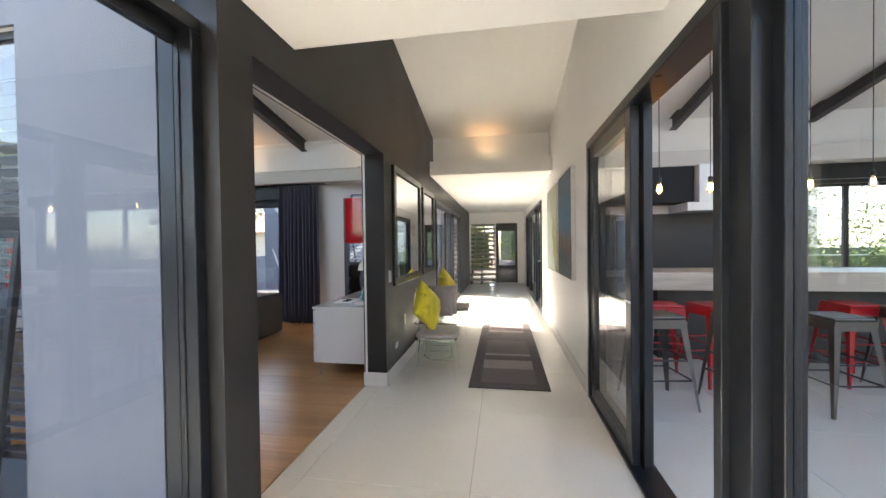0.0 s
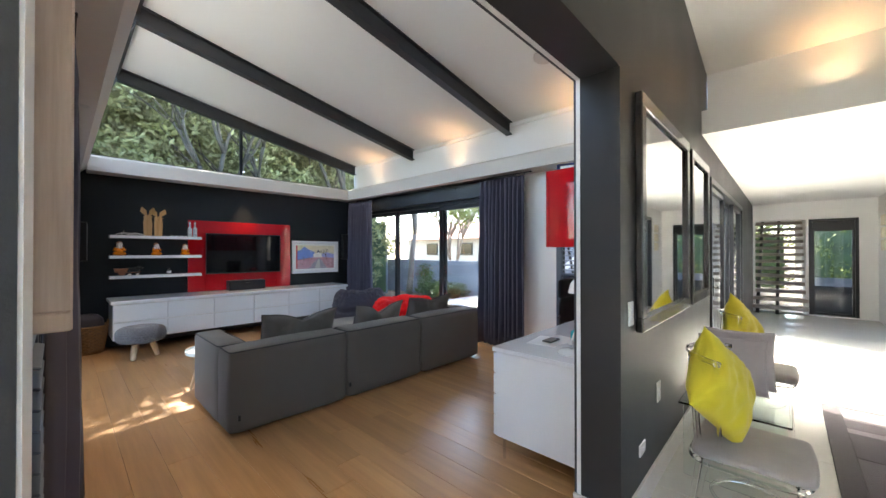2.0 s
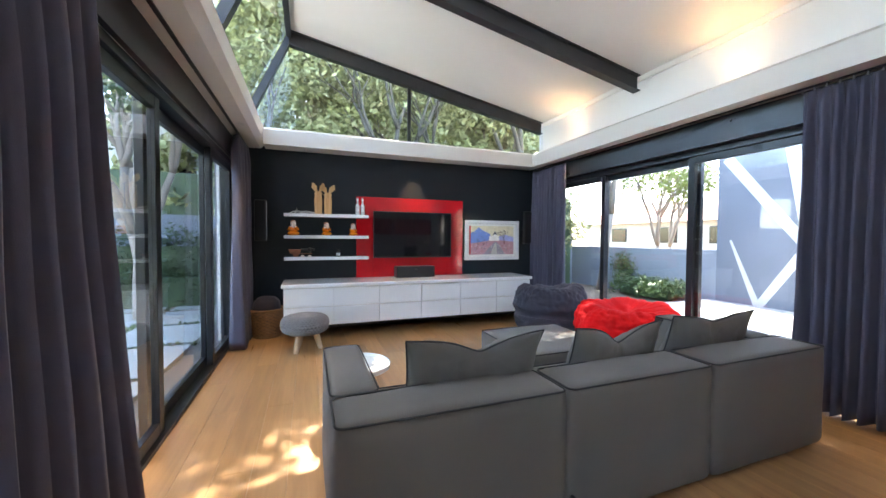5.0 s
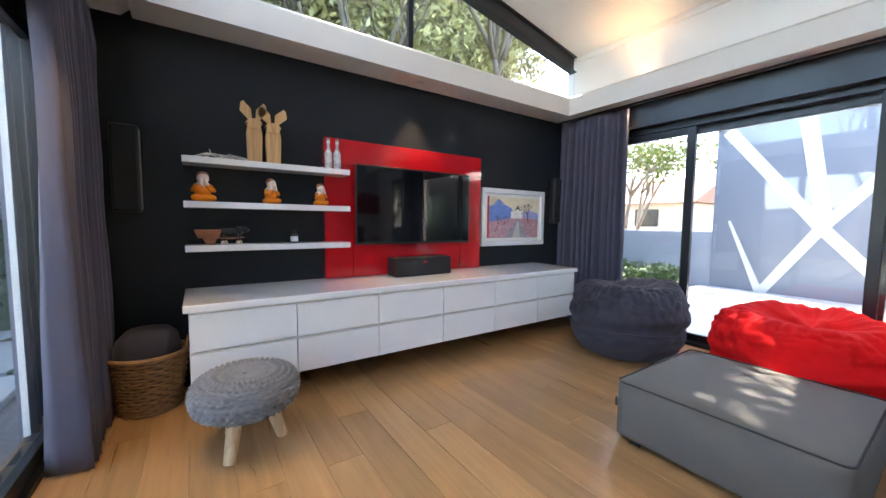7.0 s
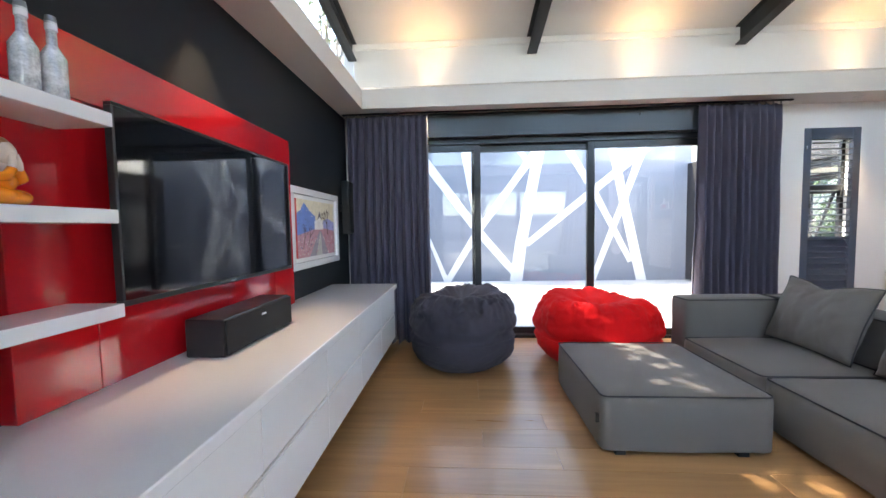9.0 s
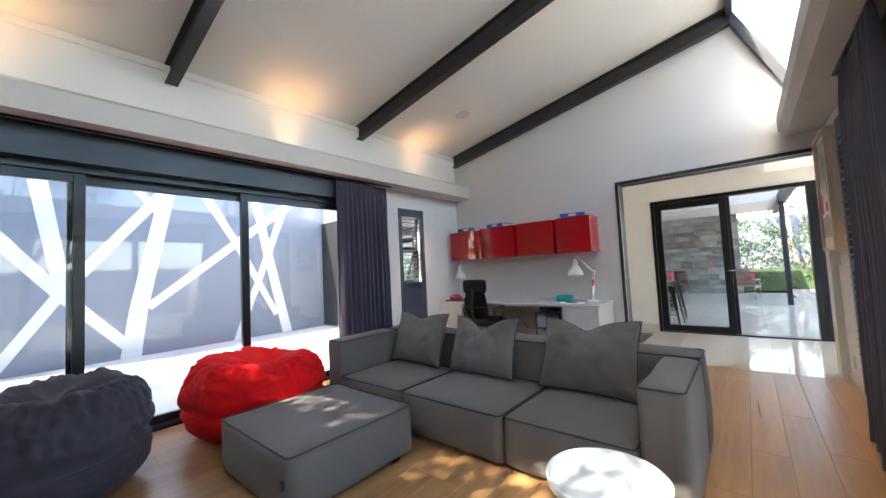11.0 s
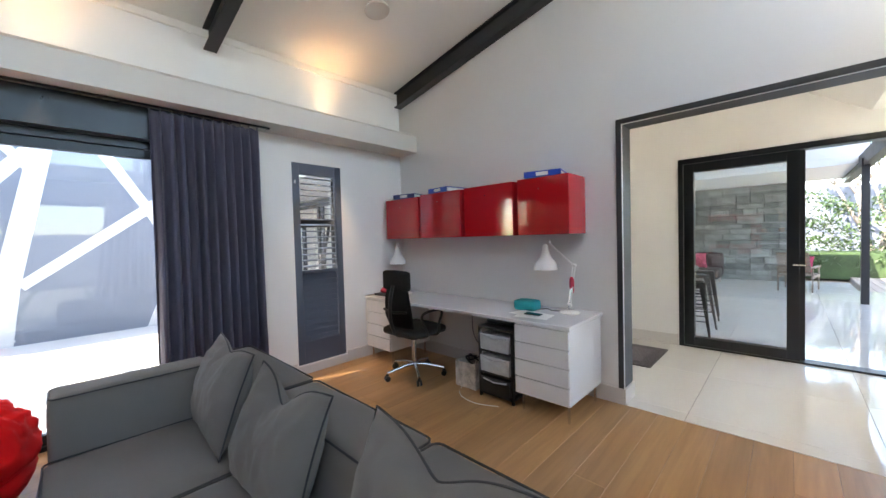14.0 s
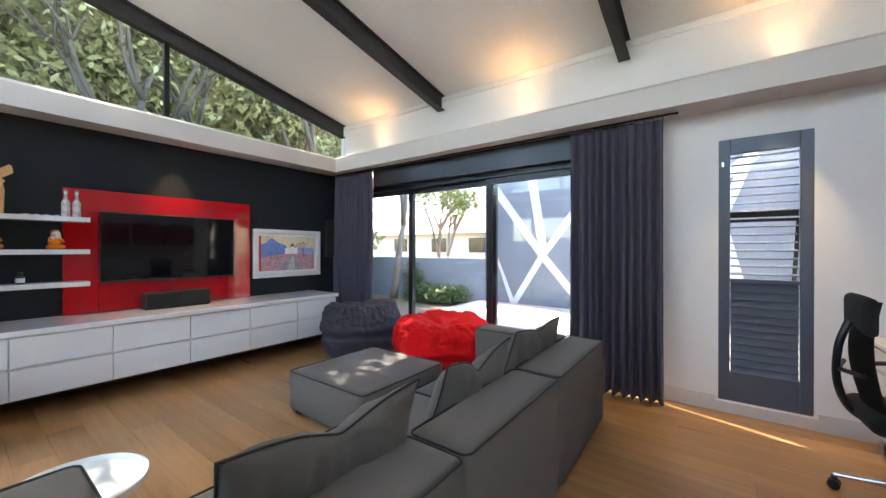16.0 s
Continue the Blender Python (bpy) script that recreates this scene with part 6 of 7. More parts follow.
def clear_chair(cx, cy, label):
    c = thing("acrylic_chair", (cx, cy, 0), label, "chair", group="clear chairs")
    for sx_ in (-1, 1):
        for sy_ in (-1, 1):
            part("leg", tube(bmesh.new(), [(cx + sx_ * 0.17, cy + sy_ * 0.18, 0.40), (cx + sx_ * (0.19 + 0.04 * (sx_ < 0)), cy + sy_ * 0.20, 0.0)], 0.014, 10, 0.009), ACRYL, c, smooth=True)
    part("seat_frame", tube(bmesh.new(), edge_loop(cx - 0.21, cy - 0.21, cx + 0.20, cy + 0.21, 0.405, 0.09), 0.014, 8, closed=True), ACRYL, c, smooth=True)
    part("stretcher_ring", tube(bmesh.new(), [(cx + 0.15 * math.cos(2 * math.pi * i / 24), cy + 0.15 * math.sin(2 * math.pi * i / 24), 0.20) for i in range(24)], 0.007, 7, closed=True), ACRYL, c, smooth=True)
    part("seat_pad", soft_box(bmesh.new(), cx - 0.20, cy - 0.215, 0.42, cx + 0.215, cy + 0.215, 0.475, r=0.028, puff=0.012, n=9, seed=cy), SEATG, c, "warm grey padded seat", smooth="all")
    for zz, rr in ((0.86, 0.012), (0.66, 0.008)):
        pts = [(cx - 0.02 - 0.22 * math.cos(a), cy + 0.235 * math.sin(a), zz + 0.02 * math.cos(a)) for a in (radians(-72 + 9 * k) for k in range(17))]
        part("back_rail", tube(bmesh.new(), pts, rr, 8), ACRYL, c, smooth=True)
    for a in (-68, -34, 0, 34, 68):
        ar = radians(a)
        part("back_upright", tube(bmesh.new(), [(cx - 0.02 - 0.19 * math.cos(ar), cy + 0.20 * math.sin(ar), 0.41), (cx - 0.02 - 0.22 * math.cos(ar), cy + 0.235 * math.sin(ar), 0.88)], 0.009, 8), ACRYL, c, smooth=True)
    return c


clear_chair(-0.59, 3.78, "clear acrylic chair with a grey seat against the charcoal wall")
clear_chair(-0.62, 5.32, "clear acrylic chair with a grey seat beyond the glass side table")


def corner_cushion(at, yaw, lean, s, label, m):
    c = thing("cushion", at, label, "cushion")
    bm, rim = pillow_bm(s, s, 0.15, 0.0, at[1])
    bmesh.ops.transform(bm, matrix=pose(0, 0, 0, -lean, 0, yaw) @ Matrix.Rotation(radians(40), 4, "Y"), verts=bm.verts)
    low = min(v.co.z for v in bm.verts)
    bmesh.ops.translate(bm, verts=bm.verts, vec=Vector(at) - Vector((0, 0, low)))
    part("cover", bm, m, c, smooth="all")
    return c


corner_cushion((-0.69, 3.72, 0.442), 72, 12, 0.41, "mustard yellow cushion standing on its corner in the clear chair", YELL)
corner_cushion((-0.72, 5.32, 0.45), 76, 14, 0.43, "mustard yellow cushion standing on its corner in the far chair", YELL)
gt = thing("glass_side_table", (-0.70, 4.50, 0), "small clear glass side table with a greenish edge between the chairs", "side table")
GGL = glass_mat("greenish_glass", (0.92, 0.99, 0.97))
part("tabletop", B(-0.95, 4.16, 0.438, -0.44, 4.86, 0.45, 0.002), GGL, gt)
for y in (4.19, 4.82):
    part("side_panel", B(-0.93, y, 0.0, -0.46, y + 0.012, 0.4375, 0.002), GGL, gt)
cushion((-0.72, 4.56, 0.4505), 10, 6, 0.36, 0.36, 0.12, 0.0, 2.2, "pale lilac-grey square cushion standing on the glass table", LILACG, LILACG, "grey_cushion")
cushion((-0.70, 4.72, 0.4505), 6, 8, 0.38, 0.38, 0.12, 0.0, 5.2, "pale lilac-grey cushion leaning behind another on the glass table", LILACG, LILACG, "grey_cushion")

# far end: open stair, window, wall ornament
STONE = mat("pale_tread_stone", (0.38, 0.34, 0.30), 0.5, vary=0.15, scale=8, fine=90, bump=0.1)
stt = thing("open_staircase", (-0.62, 12.3, 0), "open staircase with pale thick treads on a dark steel spine at the corridor's end", "staircase", kind="structure")
for k in range(14):
    z, yy = 0.10 + 0.165 * k, 12.35 + 0.20 * k
    part("tread", B(-1.10, yy, z, -0.12, yy + 0.28, z + 0.075, 0.004), STONE, stt)
for x in (-0.95, -0.62):
    part("spine", prism(bmesh.new(), [(12.3, 0), (12.5, 0), (15.2, 2.20), (15.2, 2.32), (15.05, 2.32)], "x", x - 0.03, x + 0.03), STEEL, stt)
S("wall_stairwell", holed(bmesh.new(), "y", 15.6, 15.8, -3.0, -0.17, 0, 2.6, [(-2.2, -0.30, 0.3, 2.2)]), WHITE, "white wall behind the stair with a window")
S("ceiling_stairwell", B(-3.0, 12.81, 2.44, -0.17, 15.8, 2.6), CEIL, "white ceiling over the stair")
S("wall_stair_garden", B(-0.168, 12.81, -0.1, -0.10, 15.8, 2.6), WHITE, "white wall between stair and garden")
S("wall_stair_side", B(-3.2, 12.6, 0, -3.0, 15.8, 2.6), WHITE, "white wall beside the stair")
S("floor_stairwell", B(-3.0, 12.61, -0.14, -0.17, 15.8, -0.004), TILE, "pale floor under the stair")
slider("window_corridor_end", "black framed window at the corridor's end", "y", 12.70, -0.12, 0.60, 2.06, [(-0.07, 0.55, 0.0)], fw=0.04)
S("wall_end_pier", B(-0.16, 12.61, 0.02, -0.121, 12.79, 2.06), WHITE, "slim white pier between stair and window")
rb = thing("roller_blind", (0.19, 12.62, 1.86), "rolled dark blind at the head of the end window", "blind")
part("blind_cloth", B(-0.06, 12.60, 1.80, 0.54, 12.607, 1.99), BLACKPL, rb)
part("blind_tube", tube(bmesh.new(), [(-0.06, 12.60, 2.0), (0.54, 12.60, 2.0)], 0.025, 12), BLACKPL, rb, smooth=True)
wo = thing("wall_ornament", (XK - 0.03, 11.95, 1.25), "ivory square-ringed hanging wall ornament by the far glazed doors", "ornament")
IV = mat("ivory_resin", (0.68, 0.62, 0.48), 0.4, vary=0.1, scale=12)
for k, z in enumerate((1.95, 1.72, 1.49)):
    for dy in (0, 0.16):
        y = 11.86 + dy
        part("ring", tube(bmesh.new(), [(XK - 0.02, y - 0.06, z - 0.09), (XK - 0.02, y + 0.06, z - 0.09), (XK - 0.02, y + 0.06, z + 0.09), (XK - 0.02, y - 0.06, z + 0.09)], 0.015, 7, closed=True), IV, wo)

# door furniture
for owner, x, y, z, s in (("door_kitchen", XK + 0.045, 2.37, 1.02, -1), ("door_corridor_west", XC, 6.24, 1.0, 1), ("door_corridor_east", XK, 7.33, 1.02, -1)):
    h = thing("door_handle", (0, 0, 0), "satin metal lever handle")
    h.parent = bpy.data.objects[owner]
    h.location = Vector((x, y, z)) - h.parent.location
    part("rose", B(x + s * 0.018 - 0.008, y - 0.02, z - 0.10, x + s * 0.018 + 0.008, y + 0.02, z + 0.10, 0.003), CHROME, h)
    part("lever", tube(bmesh.new(), [(x + s * 0.026, y, z), (x + s * 0.062, y, z), (x + s * 0.062, y - 0.09, z)], 0.009, 10), CHROME, h, smooth=True)


# ---- kitchen ----
KE = 9.2
S("floor_slab_kitchen_east", B(7.601, 1.3, -0.14, KE, 6.3, -0.004), GROUT, "pale screed under the kitchen tiles")
S("wall_kitchen_north", holed(bmesh.new(), "y", YN, YN + 0.2, XK + 0.14, KE, 0, 3.3, [(3.95, 7.2, 0.90, 2.25)]), WHITE, "white kitchen wall with a long window")
bm = prism(bmesh.new(), [(1.3, 3.81), (RIDGE_Y, RIDGE_Z - 0.1), (YN + 0.2, roof_z(YN + 0.2)), (YN + 0.2, roof_z(YN + 0.2) + 0.16), (RIDGE_Y, RIDGE_Z + 0.16), (1.3, 3.97)], "x", XK + 0.141, 6.2)
S("ceiling_kitchen", bm, CEIL, "white slanted kitchen ceiling")
S("ceiling_kitchen_east", prism(bmesh.new(), [(1.3, 2.62), (6.3, 2.62), (6.3, 2.75), (1.3, 2.75)], "x", 6.201, KE), CEIL, "flat white ceiling of the sitting end")
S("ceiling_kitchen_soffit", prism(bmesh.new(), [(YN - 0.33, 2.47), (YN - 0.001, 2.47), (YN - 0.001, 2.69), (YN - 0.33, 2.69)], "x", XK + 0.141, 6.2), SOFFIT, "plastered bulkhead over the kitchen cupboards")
S("wall_sitting_upper", prism(bmesh.new(), [(1.3, 2.751), (YN, 2.751), (YN, roof_z(YN)), (RIDGE_Y, RIDGE_Z - 0.11), (1.3, 3.8)], "x", 6.2, 6.3), WHITE, "white wall above the flat ceiling")
for x in (2.68, 4.52):
    beam(x)
BARW = wood_mat("limed_oak_slab", (0.36, 0.30, 0.24), (0.56, 0.50, 0.43), 0.35, along=0, ring=9)
bar = thing("breakfast_bar", (3.3, 4.6, 0), "thick pale timber breakfast bar on dark panels in the kitchen", "counter")
part("bar_top", B(1.62, 4.22, 0.85, 5.0, 4.92, 1.045, 0.004), BARW, bar, "thick limed timber slab")
part("bar_base", B(1.9, 4.62, 0.0, 4.8, 4.86, 0.849), DARKWALL, bar, "charcoal base panel")
ku = thing("kitchen_base_unit", (2.6, 5.8, 0), "dark kitchen base units with a pale worktop along the wall", "cabinet")
part("carcass", B(1.2, 5.50, 0.10, 3.80, YN - 0.001, 0.88), DARKWALL, ku)
for k in range(4):
    part("door", B(1.203 + 0.65 * k, 5.48, 0.11, 1.847 + 0.65 * k, 5.499, 0.87, 0.002), DARKWALL, ku)
part("worktop", B(1.18, 5.46, 0.881, 3.82, YN - 0.001, 0.92, 0.003), BARW, ku, "pale worktop")
S("backsplash", B(1.2, YN - 0.012, 0.925, 3.62, YN - 0.001, 1.80), mat("charcoal_glass_splashback", (0.022, 0.021, 0.022), 0.5, vary=0.2, scale=3, bump=0.02), "charcoal splashback")
hc = thing("cooker_hood", (3.1, 5.85, 1.80), "large white boxed cooker hood above the dark splashback", "cooker hood")
part("hood_box", B(2.84, 5.62, 1.92, 3.45, YN - 0.001, 2.46, 0.004), LACQ, hc)
part("hood_lip", B(2.64, 5.52, 1.80, 3.75, YN - 0.001, 1.919, 0.004), LACQ, hc)
wc = thing("wall_cupboard", (2.2, 5.9, 1.95), "dark wall cupboard beside the white hood", "cabinet")
part("carcass", B(1.3, 5.74, 1.93, 2.82, YN - 0.001, 2.46, 0.003), NAVYWALL, wc)
for k in range(2):
    part("door", B(1.302 + 0.76 * k, 5.72, 1.935, 2.058 + 0.76 * k, 5.739, 2.455, 0.002), NAVYWALL, wc)
slider("window_kitchen_north", "long black framed kitchen window with the garden behind", "y", YN + 0.1, 3.95, 7.2, 2.25, [(4.0, 5.1, 0.0), (5.05, 6.15, 0.02), (6.1, 7.15, 0.0)], fw=0.04, z0=0.9)
S("window_header_kitchen", B(3.6, YN - 0.03, 2.25, 7.3, YN - 0.001, 2.468), FRAME, "dark boxed header above the kitchen window")
GREENPOT = mat("leaf_green", (0.06, 0.10, 0.03), 0.55, vary=0.4, scale=10, bump=0.1)
pl = thing("potted_plant", (4.45, 4.55, 1.046), "spiky green potted plant standing on the bar", "plant")
part("pot", lathe(bmesh.new(), [(0.04, 0), (0.07, 0.002), (0.09, 0.12), (0.082, 0.12), (0.06, 0.10), (0.003, 0.10)], 4.45, 4.55, 1.046, 20), DARKWALL, pl, smooth=True)
rnd = random.Random(12)
for k in range(22):
    a, l, h = rnd.uniform(0, 6.28), rnd.uniform(0.15, 0.34), rnd.uniform(0.1, 0.38)
    part("leaf", tube(bmesh.new(), [(4.45, 4.55, 1.14), (4.45 + l * 0.5 * math.cos(a), 4.55 + l * 0.5 * math.sin(a), 1.16 + h), (4.45 + l * math.cos(a), 4.55 + l * math.sin(a), 1.12 + h * 0.9)], 0.010, 5, 0.002), GREENPOT, pl)

STEELST = mat("galvanised_steel", (0.11, 0.10, 0.09), 0.4, 0.7, vary=0.25, scale=6, bump=0.05)
REDST = mat("red_enamelled_steel", (0.42, 0.01, 0.015), 0.3, vary=0.08, scale=5, bump=0.02, coat=0.4)


def stool(m, label, group):
    s = thing("bar_stool", (0, 0, 0), label, "stool", group=group)
    part("seat", B(-0.155, -0.155, 0.735, 0.155, 0.155, 0.762, 0.012, 2), m, s)
    part("seat_skirt", prism(bmesh.new(), [(-0.165, 0.66), (0.165, 0.66), (0.152, 0.734), (-0.152, 0.734)], "y", -0.158, 0.158), m, s)
    for a in (-1, 1):
        for b in (-1, 1):
            bm = bmesh.new()
            top = [(a * 0.155, b * 0.10), (a * 0.155, b * 0.155), (a * 0.10, b * 0.155)]
            bot = [(a * 0.225, b * 0.205), (a * 0.225, b * 0.225), (a * 0.205, b * 0.225)]
            T = [bm.verts.new((x, y, 0.70)) for x, y in top]
            D = [bm.verts.new((x, y, 0.0)) for x, y in bot]
            for k in range(3):
                bm.faces.new((T[k], T[(k + 1) % 3], D[(k + 1) % 3], D[k]))
            bm.faces.new(T[::-1])
            bm.faces.new(D)
            bmesh.ops.recalc_face_normals(bm, faces=bm.faces)
            part("leg", bm, m, s)
    for z, w in ((0.24, 0.185), (0.40, 0.172)):
        part("foot_rail" if z < 0.3 else "brace", tube(bmesh.new(), [(-w, -w, z), (w, -w, z), (w, w, z), (-w, w, z)], 0.008, 6, closed=True), STEEL if m is STEELST else m, s)
    return s


s0 = stool(STEELST, "galvanised steel bar stool with splayed legs on the kitchen tiles", "bar stools")
s0.matrix_basis = pose(1.40, 3.36, 0, 0, 0, 8)
for x, y, r in ((2.10, 3.42, 20), (2.78, 3.42, 6), (3.66, 3.80, -12)):
    copy_thing(s0, pose(x, y, 0, 0, 0, r))
s1 = stool(REDST, "red enamelled steel bar stool by the timber bar", "bar stools")
s1.matrix_basis = pose(2.13, 3.93, 0, 0, 0, 14)
for x, y, r in ((1.66, 3.92, -4), (3.43, 4.08, 4), (3.15, 5.20, 12)):
    copy_thing(s1, pose(x, y, 0, 0, 0, r))
FIL = glow_mat("amber_filament", (1.0, 0.42, 0.10), 40)
for x, y in ((1.62, 3.85), (2.10, 3.9), (2.95, 3.9), (3.45, 3.9)):
    p = thing("pendant_bulb", (x, y, roof_z(y) - 0.02), "bare filament bulb hanging on a thin dark cable over the bar", "pendant lamp", group="pendant bulbs")
    part("cable", tube(bmesh.new(), [(x, y, roof_z(y)), (x, y, 2.0)], 0.004, 6), BLACKPL, p)
    part("lamp_holder", lathe(bmesh.new(), [(0.006, 0.05), (0.02, 0.045), (0.022, 0.0), (0.018, -0.005)], x, y, 1.96, 14), BLACKPL, p, smooth=True)
    b = part("bulb", lathe(bmesh.new(), [(0.012, 0.0), (0.018, -0.02), (0.032, -0.06), (0.030, -0.09), (0.016, -0.108), (0.002, -0.112)], x, y, 1.955, 16), GLASS, p, "clear pear-shaped bulb", smooth=True)
    b.visible_shadow = False
    part("filament", tube(bmesh.new(), [(x - 0.008, y, 1.93), (x - 0.01, y, 1.875), (x, y, 1.89), (x + 0.01, y, 1.875), (x + 0.008, y, 1.93)], 0.003, 5), FIL, b)

# sitting end of the kitchen, seen through the doors
SLATE = mat("stacked_grey_stone", (0.26, 0.27, 0.25), 0.8, vary=0.35, scale=6, fine=60, bump=0.6, pieces=0.35)
S("wall_stone_backing", B(KE - 0.2, 2.3, 0, KE, YN, 2.62), GROUT, "wall behind the stone cladding")
rnd = random.Random(21)
z = 0.0
stone_mesh = {}
stone_wall = bpy.data.objects["wall_stone_backing"]
while z < 2.55:
    hgt = rnd.choice((0.14, 0.18, 0.24))
    y = 2.3
    while y < YN - 0.1:
        wd = min(rnd.choice((0.3, 0.45, 0.6)), YN - y)
        key = (hgt, round(wd, 3))
        if key not in stone_mesh:
            o = part("stone", B(0, 0, 0, 0.05, wd - 0.012, hgt - 0.012, 0.012), SLATE, stone_wall)
            stone_mesh[key] = o.data
            o.location = Vector((KE - 0.25, y, z)) - stone_wall.location
            for v in o.data.vertices:
                v.co += stone_wall.location
        else:
            o = new("stone", stone_mesh[key])
            o.parent = stone_wall
            o.location = Vector((KE - 0.25 - rnd.uniform(0, 0.03), y, min(z, 2.60 - hgt))) - stone_wall.location
        y += wd
    z += hgt
sf = thing("lounge_sofa", (7.3, 4.3, 0), "dark brown low lounge sofa against the stone wall", "sofa")
BROWN = mat("dark_brown_leather", (0.05, 0.03, 0.025), 0.45, vary=0.2, scale=6, bump=0.2)
part("seat", soft_box(bmesh.new(), 7.0, 3.7, 0.16, 7.9, 5.2, 0.42, r=0.05, n=6), BROWN, sf, smooth="all")
part("backrest", soft_box(bmesh.new(), 7.9, 3.7, 0.16, 8.15, 5.2, 0.80, r=0.05, n=6), BROWN, sf, smooth="all")
for x in (7.05, 8.05):
    for y in (3.78, 5.12):
        part("foot", B(x - 0.03, y - 0.03, 0, x + 0.03, y + 0.03, 0.17), BARW, sf)
cushion((7.25, 4.15, 0.44), 88, 20, 0.42, 0.42, 0.14, 0, 3.0, "red and pink patterned cushion on the dark lounge sofa", mat("pink_pattern_cloth", (0.50, 0.10, 0.14), 0.8, vary=0.9, scale=22, bump=0.3), BROWN, "patterned_cushion")
TEAK = wood_mat("grey_teak", (0.16, 0.12, 0.09), (0.30, 0.24, 0.19), 0.6, along=1, ring=20)


def deck_chair(x, y, yaw, label):
    c = thing("deck_chair", (x, y, 0), label, "chair", group="deck chairs")
    M = Matrix.Translation((x, y, 0)) @ Matrix.Rotation(radians(yaw), 4, "Z")
    def P(n, bm, m):
        bmesh.ops.transform(bm, matrix=M, verts=bm.verts)
        part(n, bm, m, c)
    for sy_ in (-0.29, 0.27):
        P("side_rail", B(-0.45, sy_, 0.30, 0.42, sy_ + 0.025, 0.35), TEAK)
        P("armrest", B(-0.35, sy_ - 0.02, 0.52, 0.35, sy_ + 0.045, 0.545), TEAK)
        for xx in (-0.38, 0.32):
            P("leg", B(xx, sy_, 0.0, xx + 0.04, sy_ + 0.025, 0.52), TEAK)
    for k in range(9):
        P("seat_slat", B(-0.40 + 0.085 * k, -0.262, 0.351, -0.335 + 0.085 * k, 0.268, 0.366), TEAK)
    for k in range(7):
        P("back_slat", B(0.36 + 0.04 * k, -0.262, 0.40 + 0.07 * k, 0.375 + 0.04 * k, 0.268, 0.46 + 0.07 * k), TEAK)
    return c


PINKC = mat("deep_pink_cloth", (0.34, 0.035, 0.08), 0.8, vary=0.15, scale=14, bump=0.3)
deck_chair(7.2, 2.25, 170, "grey teak slatted deck chair on the covered terrace")
for x, y, r in ((7.9, -2.7, 20), (8.9, -3.2, 35)):
    deck_chair(x, y, r, "grey slatted deck chair with pink cushion out on the timber deck")
    cushion((x + 0.1, y, 0.37), r - 90, -24, 0.42, 0.5, 0.1, 0, 4.0 + r, "deep pink cushion leaning on an outdoor deck chair", PINKC, PINKC, "pink_cushion")
cushion((7.35, 2.22, 0.37), 80, -24, 0.42, 0.42, 0.1, 0, 2.0, "deep pink cushion on the deck chair by the steel post", PINKC, PINKC, "pink_cushion")
S("column_terrace", B(5.55, 1.36, 0, 5.65, 1.46, 2.62), STEEL, "dark steel post of the terrace")
S("wall_edge_beam", B(1.1, 1.30, 2.50, KE, 1.44, 2.74), STEEL, "dark steel edge beam of the terrace roof")


# ---- outside ----
RENDER = mat("blue_grey_render", (0.17, 0.19, 0.235), 0.8, vary=0.08, scale=1.5, fine=70, bump=0.2)
COPING = mat("pale_coping", (0.62, 0.60, 0.57), 0.7, vary=0.08, scale=4)
PAINTW = mat("white_masonry_paint", (0.56, 0.57, 0.58), 0.7, vary=0.05, scale=3, fine=80, bump=0.15)
PAVE = mat("pale_courtyard_paving", (0.50, 0.48, 0.45), 0.7, vary=0.10, scale=2, fine=60, bump=0.1, pieces=0.05)
CONC = mat("concrete_paver", (0.30, 0.30, 0.28), 0.8, vary=0.12, scale=2.5, fine=50, bump=0.2, pieces=0.08)
BARKD = mat("dark_brown_bark", (0.085, 0.075, 0.06), 0.85, vary=0.3, scale=8, fine=40, bump=0.7, stretch=(1, 1, 0.3))
BARK = mat("pale_grey_bark", (0.26, 0.22, 0.19), 0.85, vary=0.3, scale=8, fine=40, bump=0.7, stretch=(1, 1, 0.3))
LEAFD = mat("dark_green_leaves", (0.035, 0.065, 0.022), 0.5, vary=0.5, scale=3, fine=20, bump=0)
LEAFL = mat("yellow_green_leaves", (0.15, 0.18, 0.03), 0.5, vary=0.5, scale=3, fine=20, bump=0)
LEAFB = mat("grey_green_leaves", (0.27, 0.28, 0.12), 0.5, vary=0.6, scale=2, fine=14, bump=0)
LEAFM = mat("mid_green_leaves", (0.07, 0.11, 0.03), 0.5, vary=0.5, scale=3, fine=20, bump=0)
BOARDS = wood_mat("weathered_deck_board", (0.26, 0.21, 0.17), (0.42, 0.36, 0.30), 0.7, along=0, pieces=0.15)

S("courtyard_slab", B(-7.6, YN + 0.2, -0.3, XC - 0.2, 10.6, -0.02), PAVE, "pale sunlit courtyard paving")
mw = S("mural_wall", B(-7.45, 10.60, -0.3, -1.13, 10.82, 3.02), RENDER, "blue-grey courtyard wall painted with white crossing branches")
# The mural wall's render, lightened to carry the haze and glare of distance.
LOWWALL = mat("hazed_blue_grey_render", (0.27, 0.29, 0.34), 0.8, vary=0.08, scale=1.5, fine=70, bump=0.2)
S("mural_wall_coping", B(-7.48, 10.57, 3.021, -1.10, 10.85, 3.08, 0.005), COPING, "pale coping on the courtyard wall")
S("wall_garden_low", B(-18, 10.62, -0.3, -7.451, 10.80, 1.06), LOWWALL, "low blue-grey garden wall, paled as by haze")
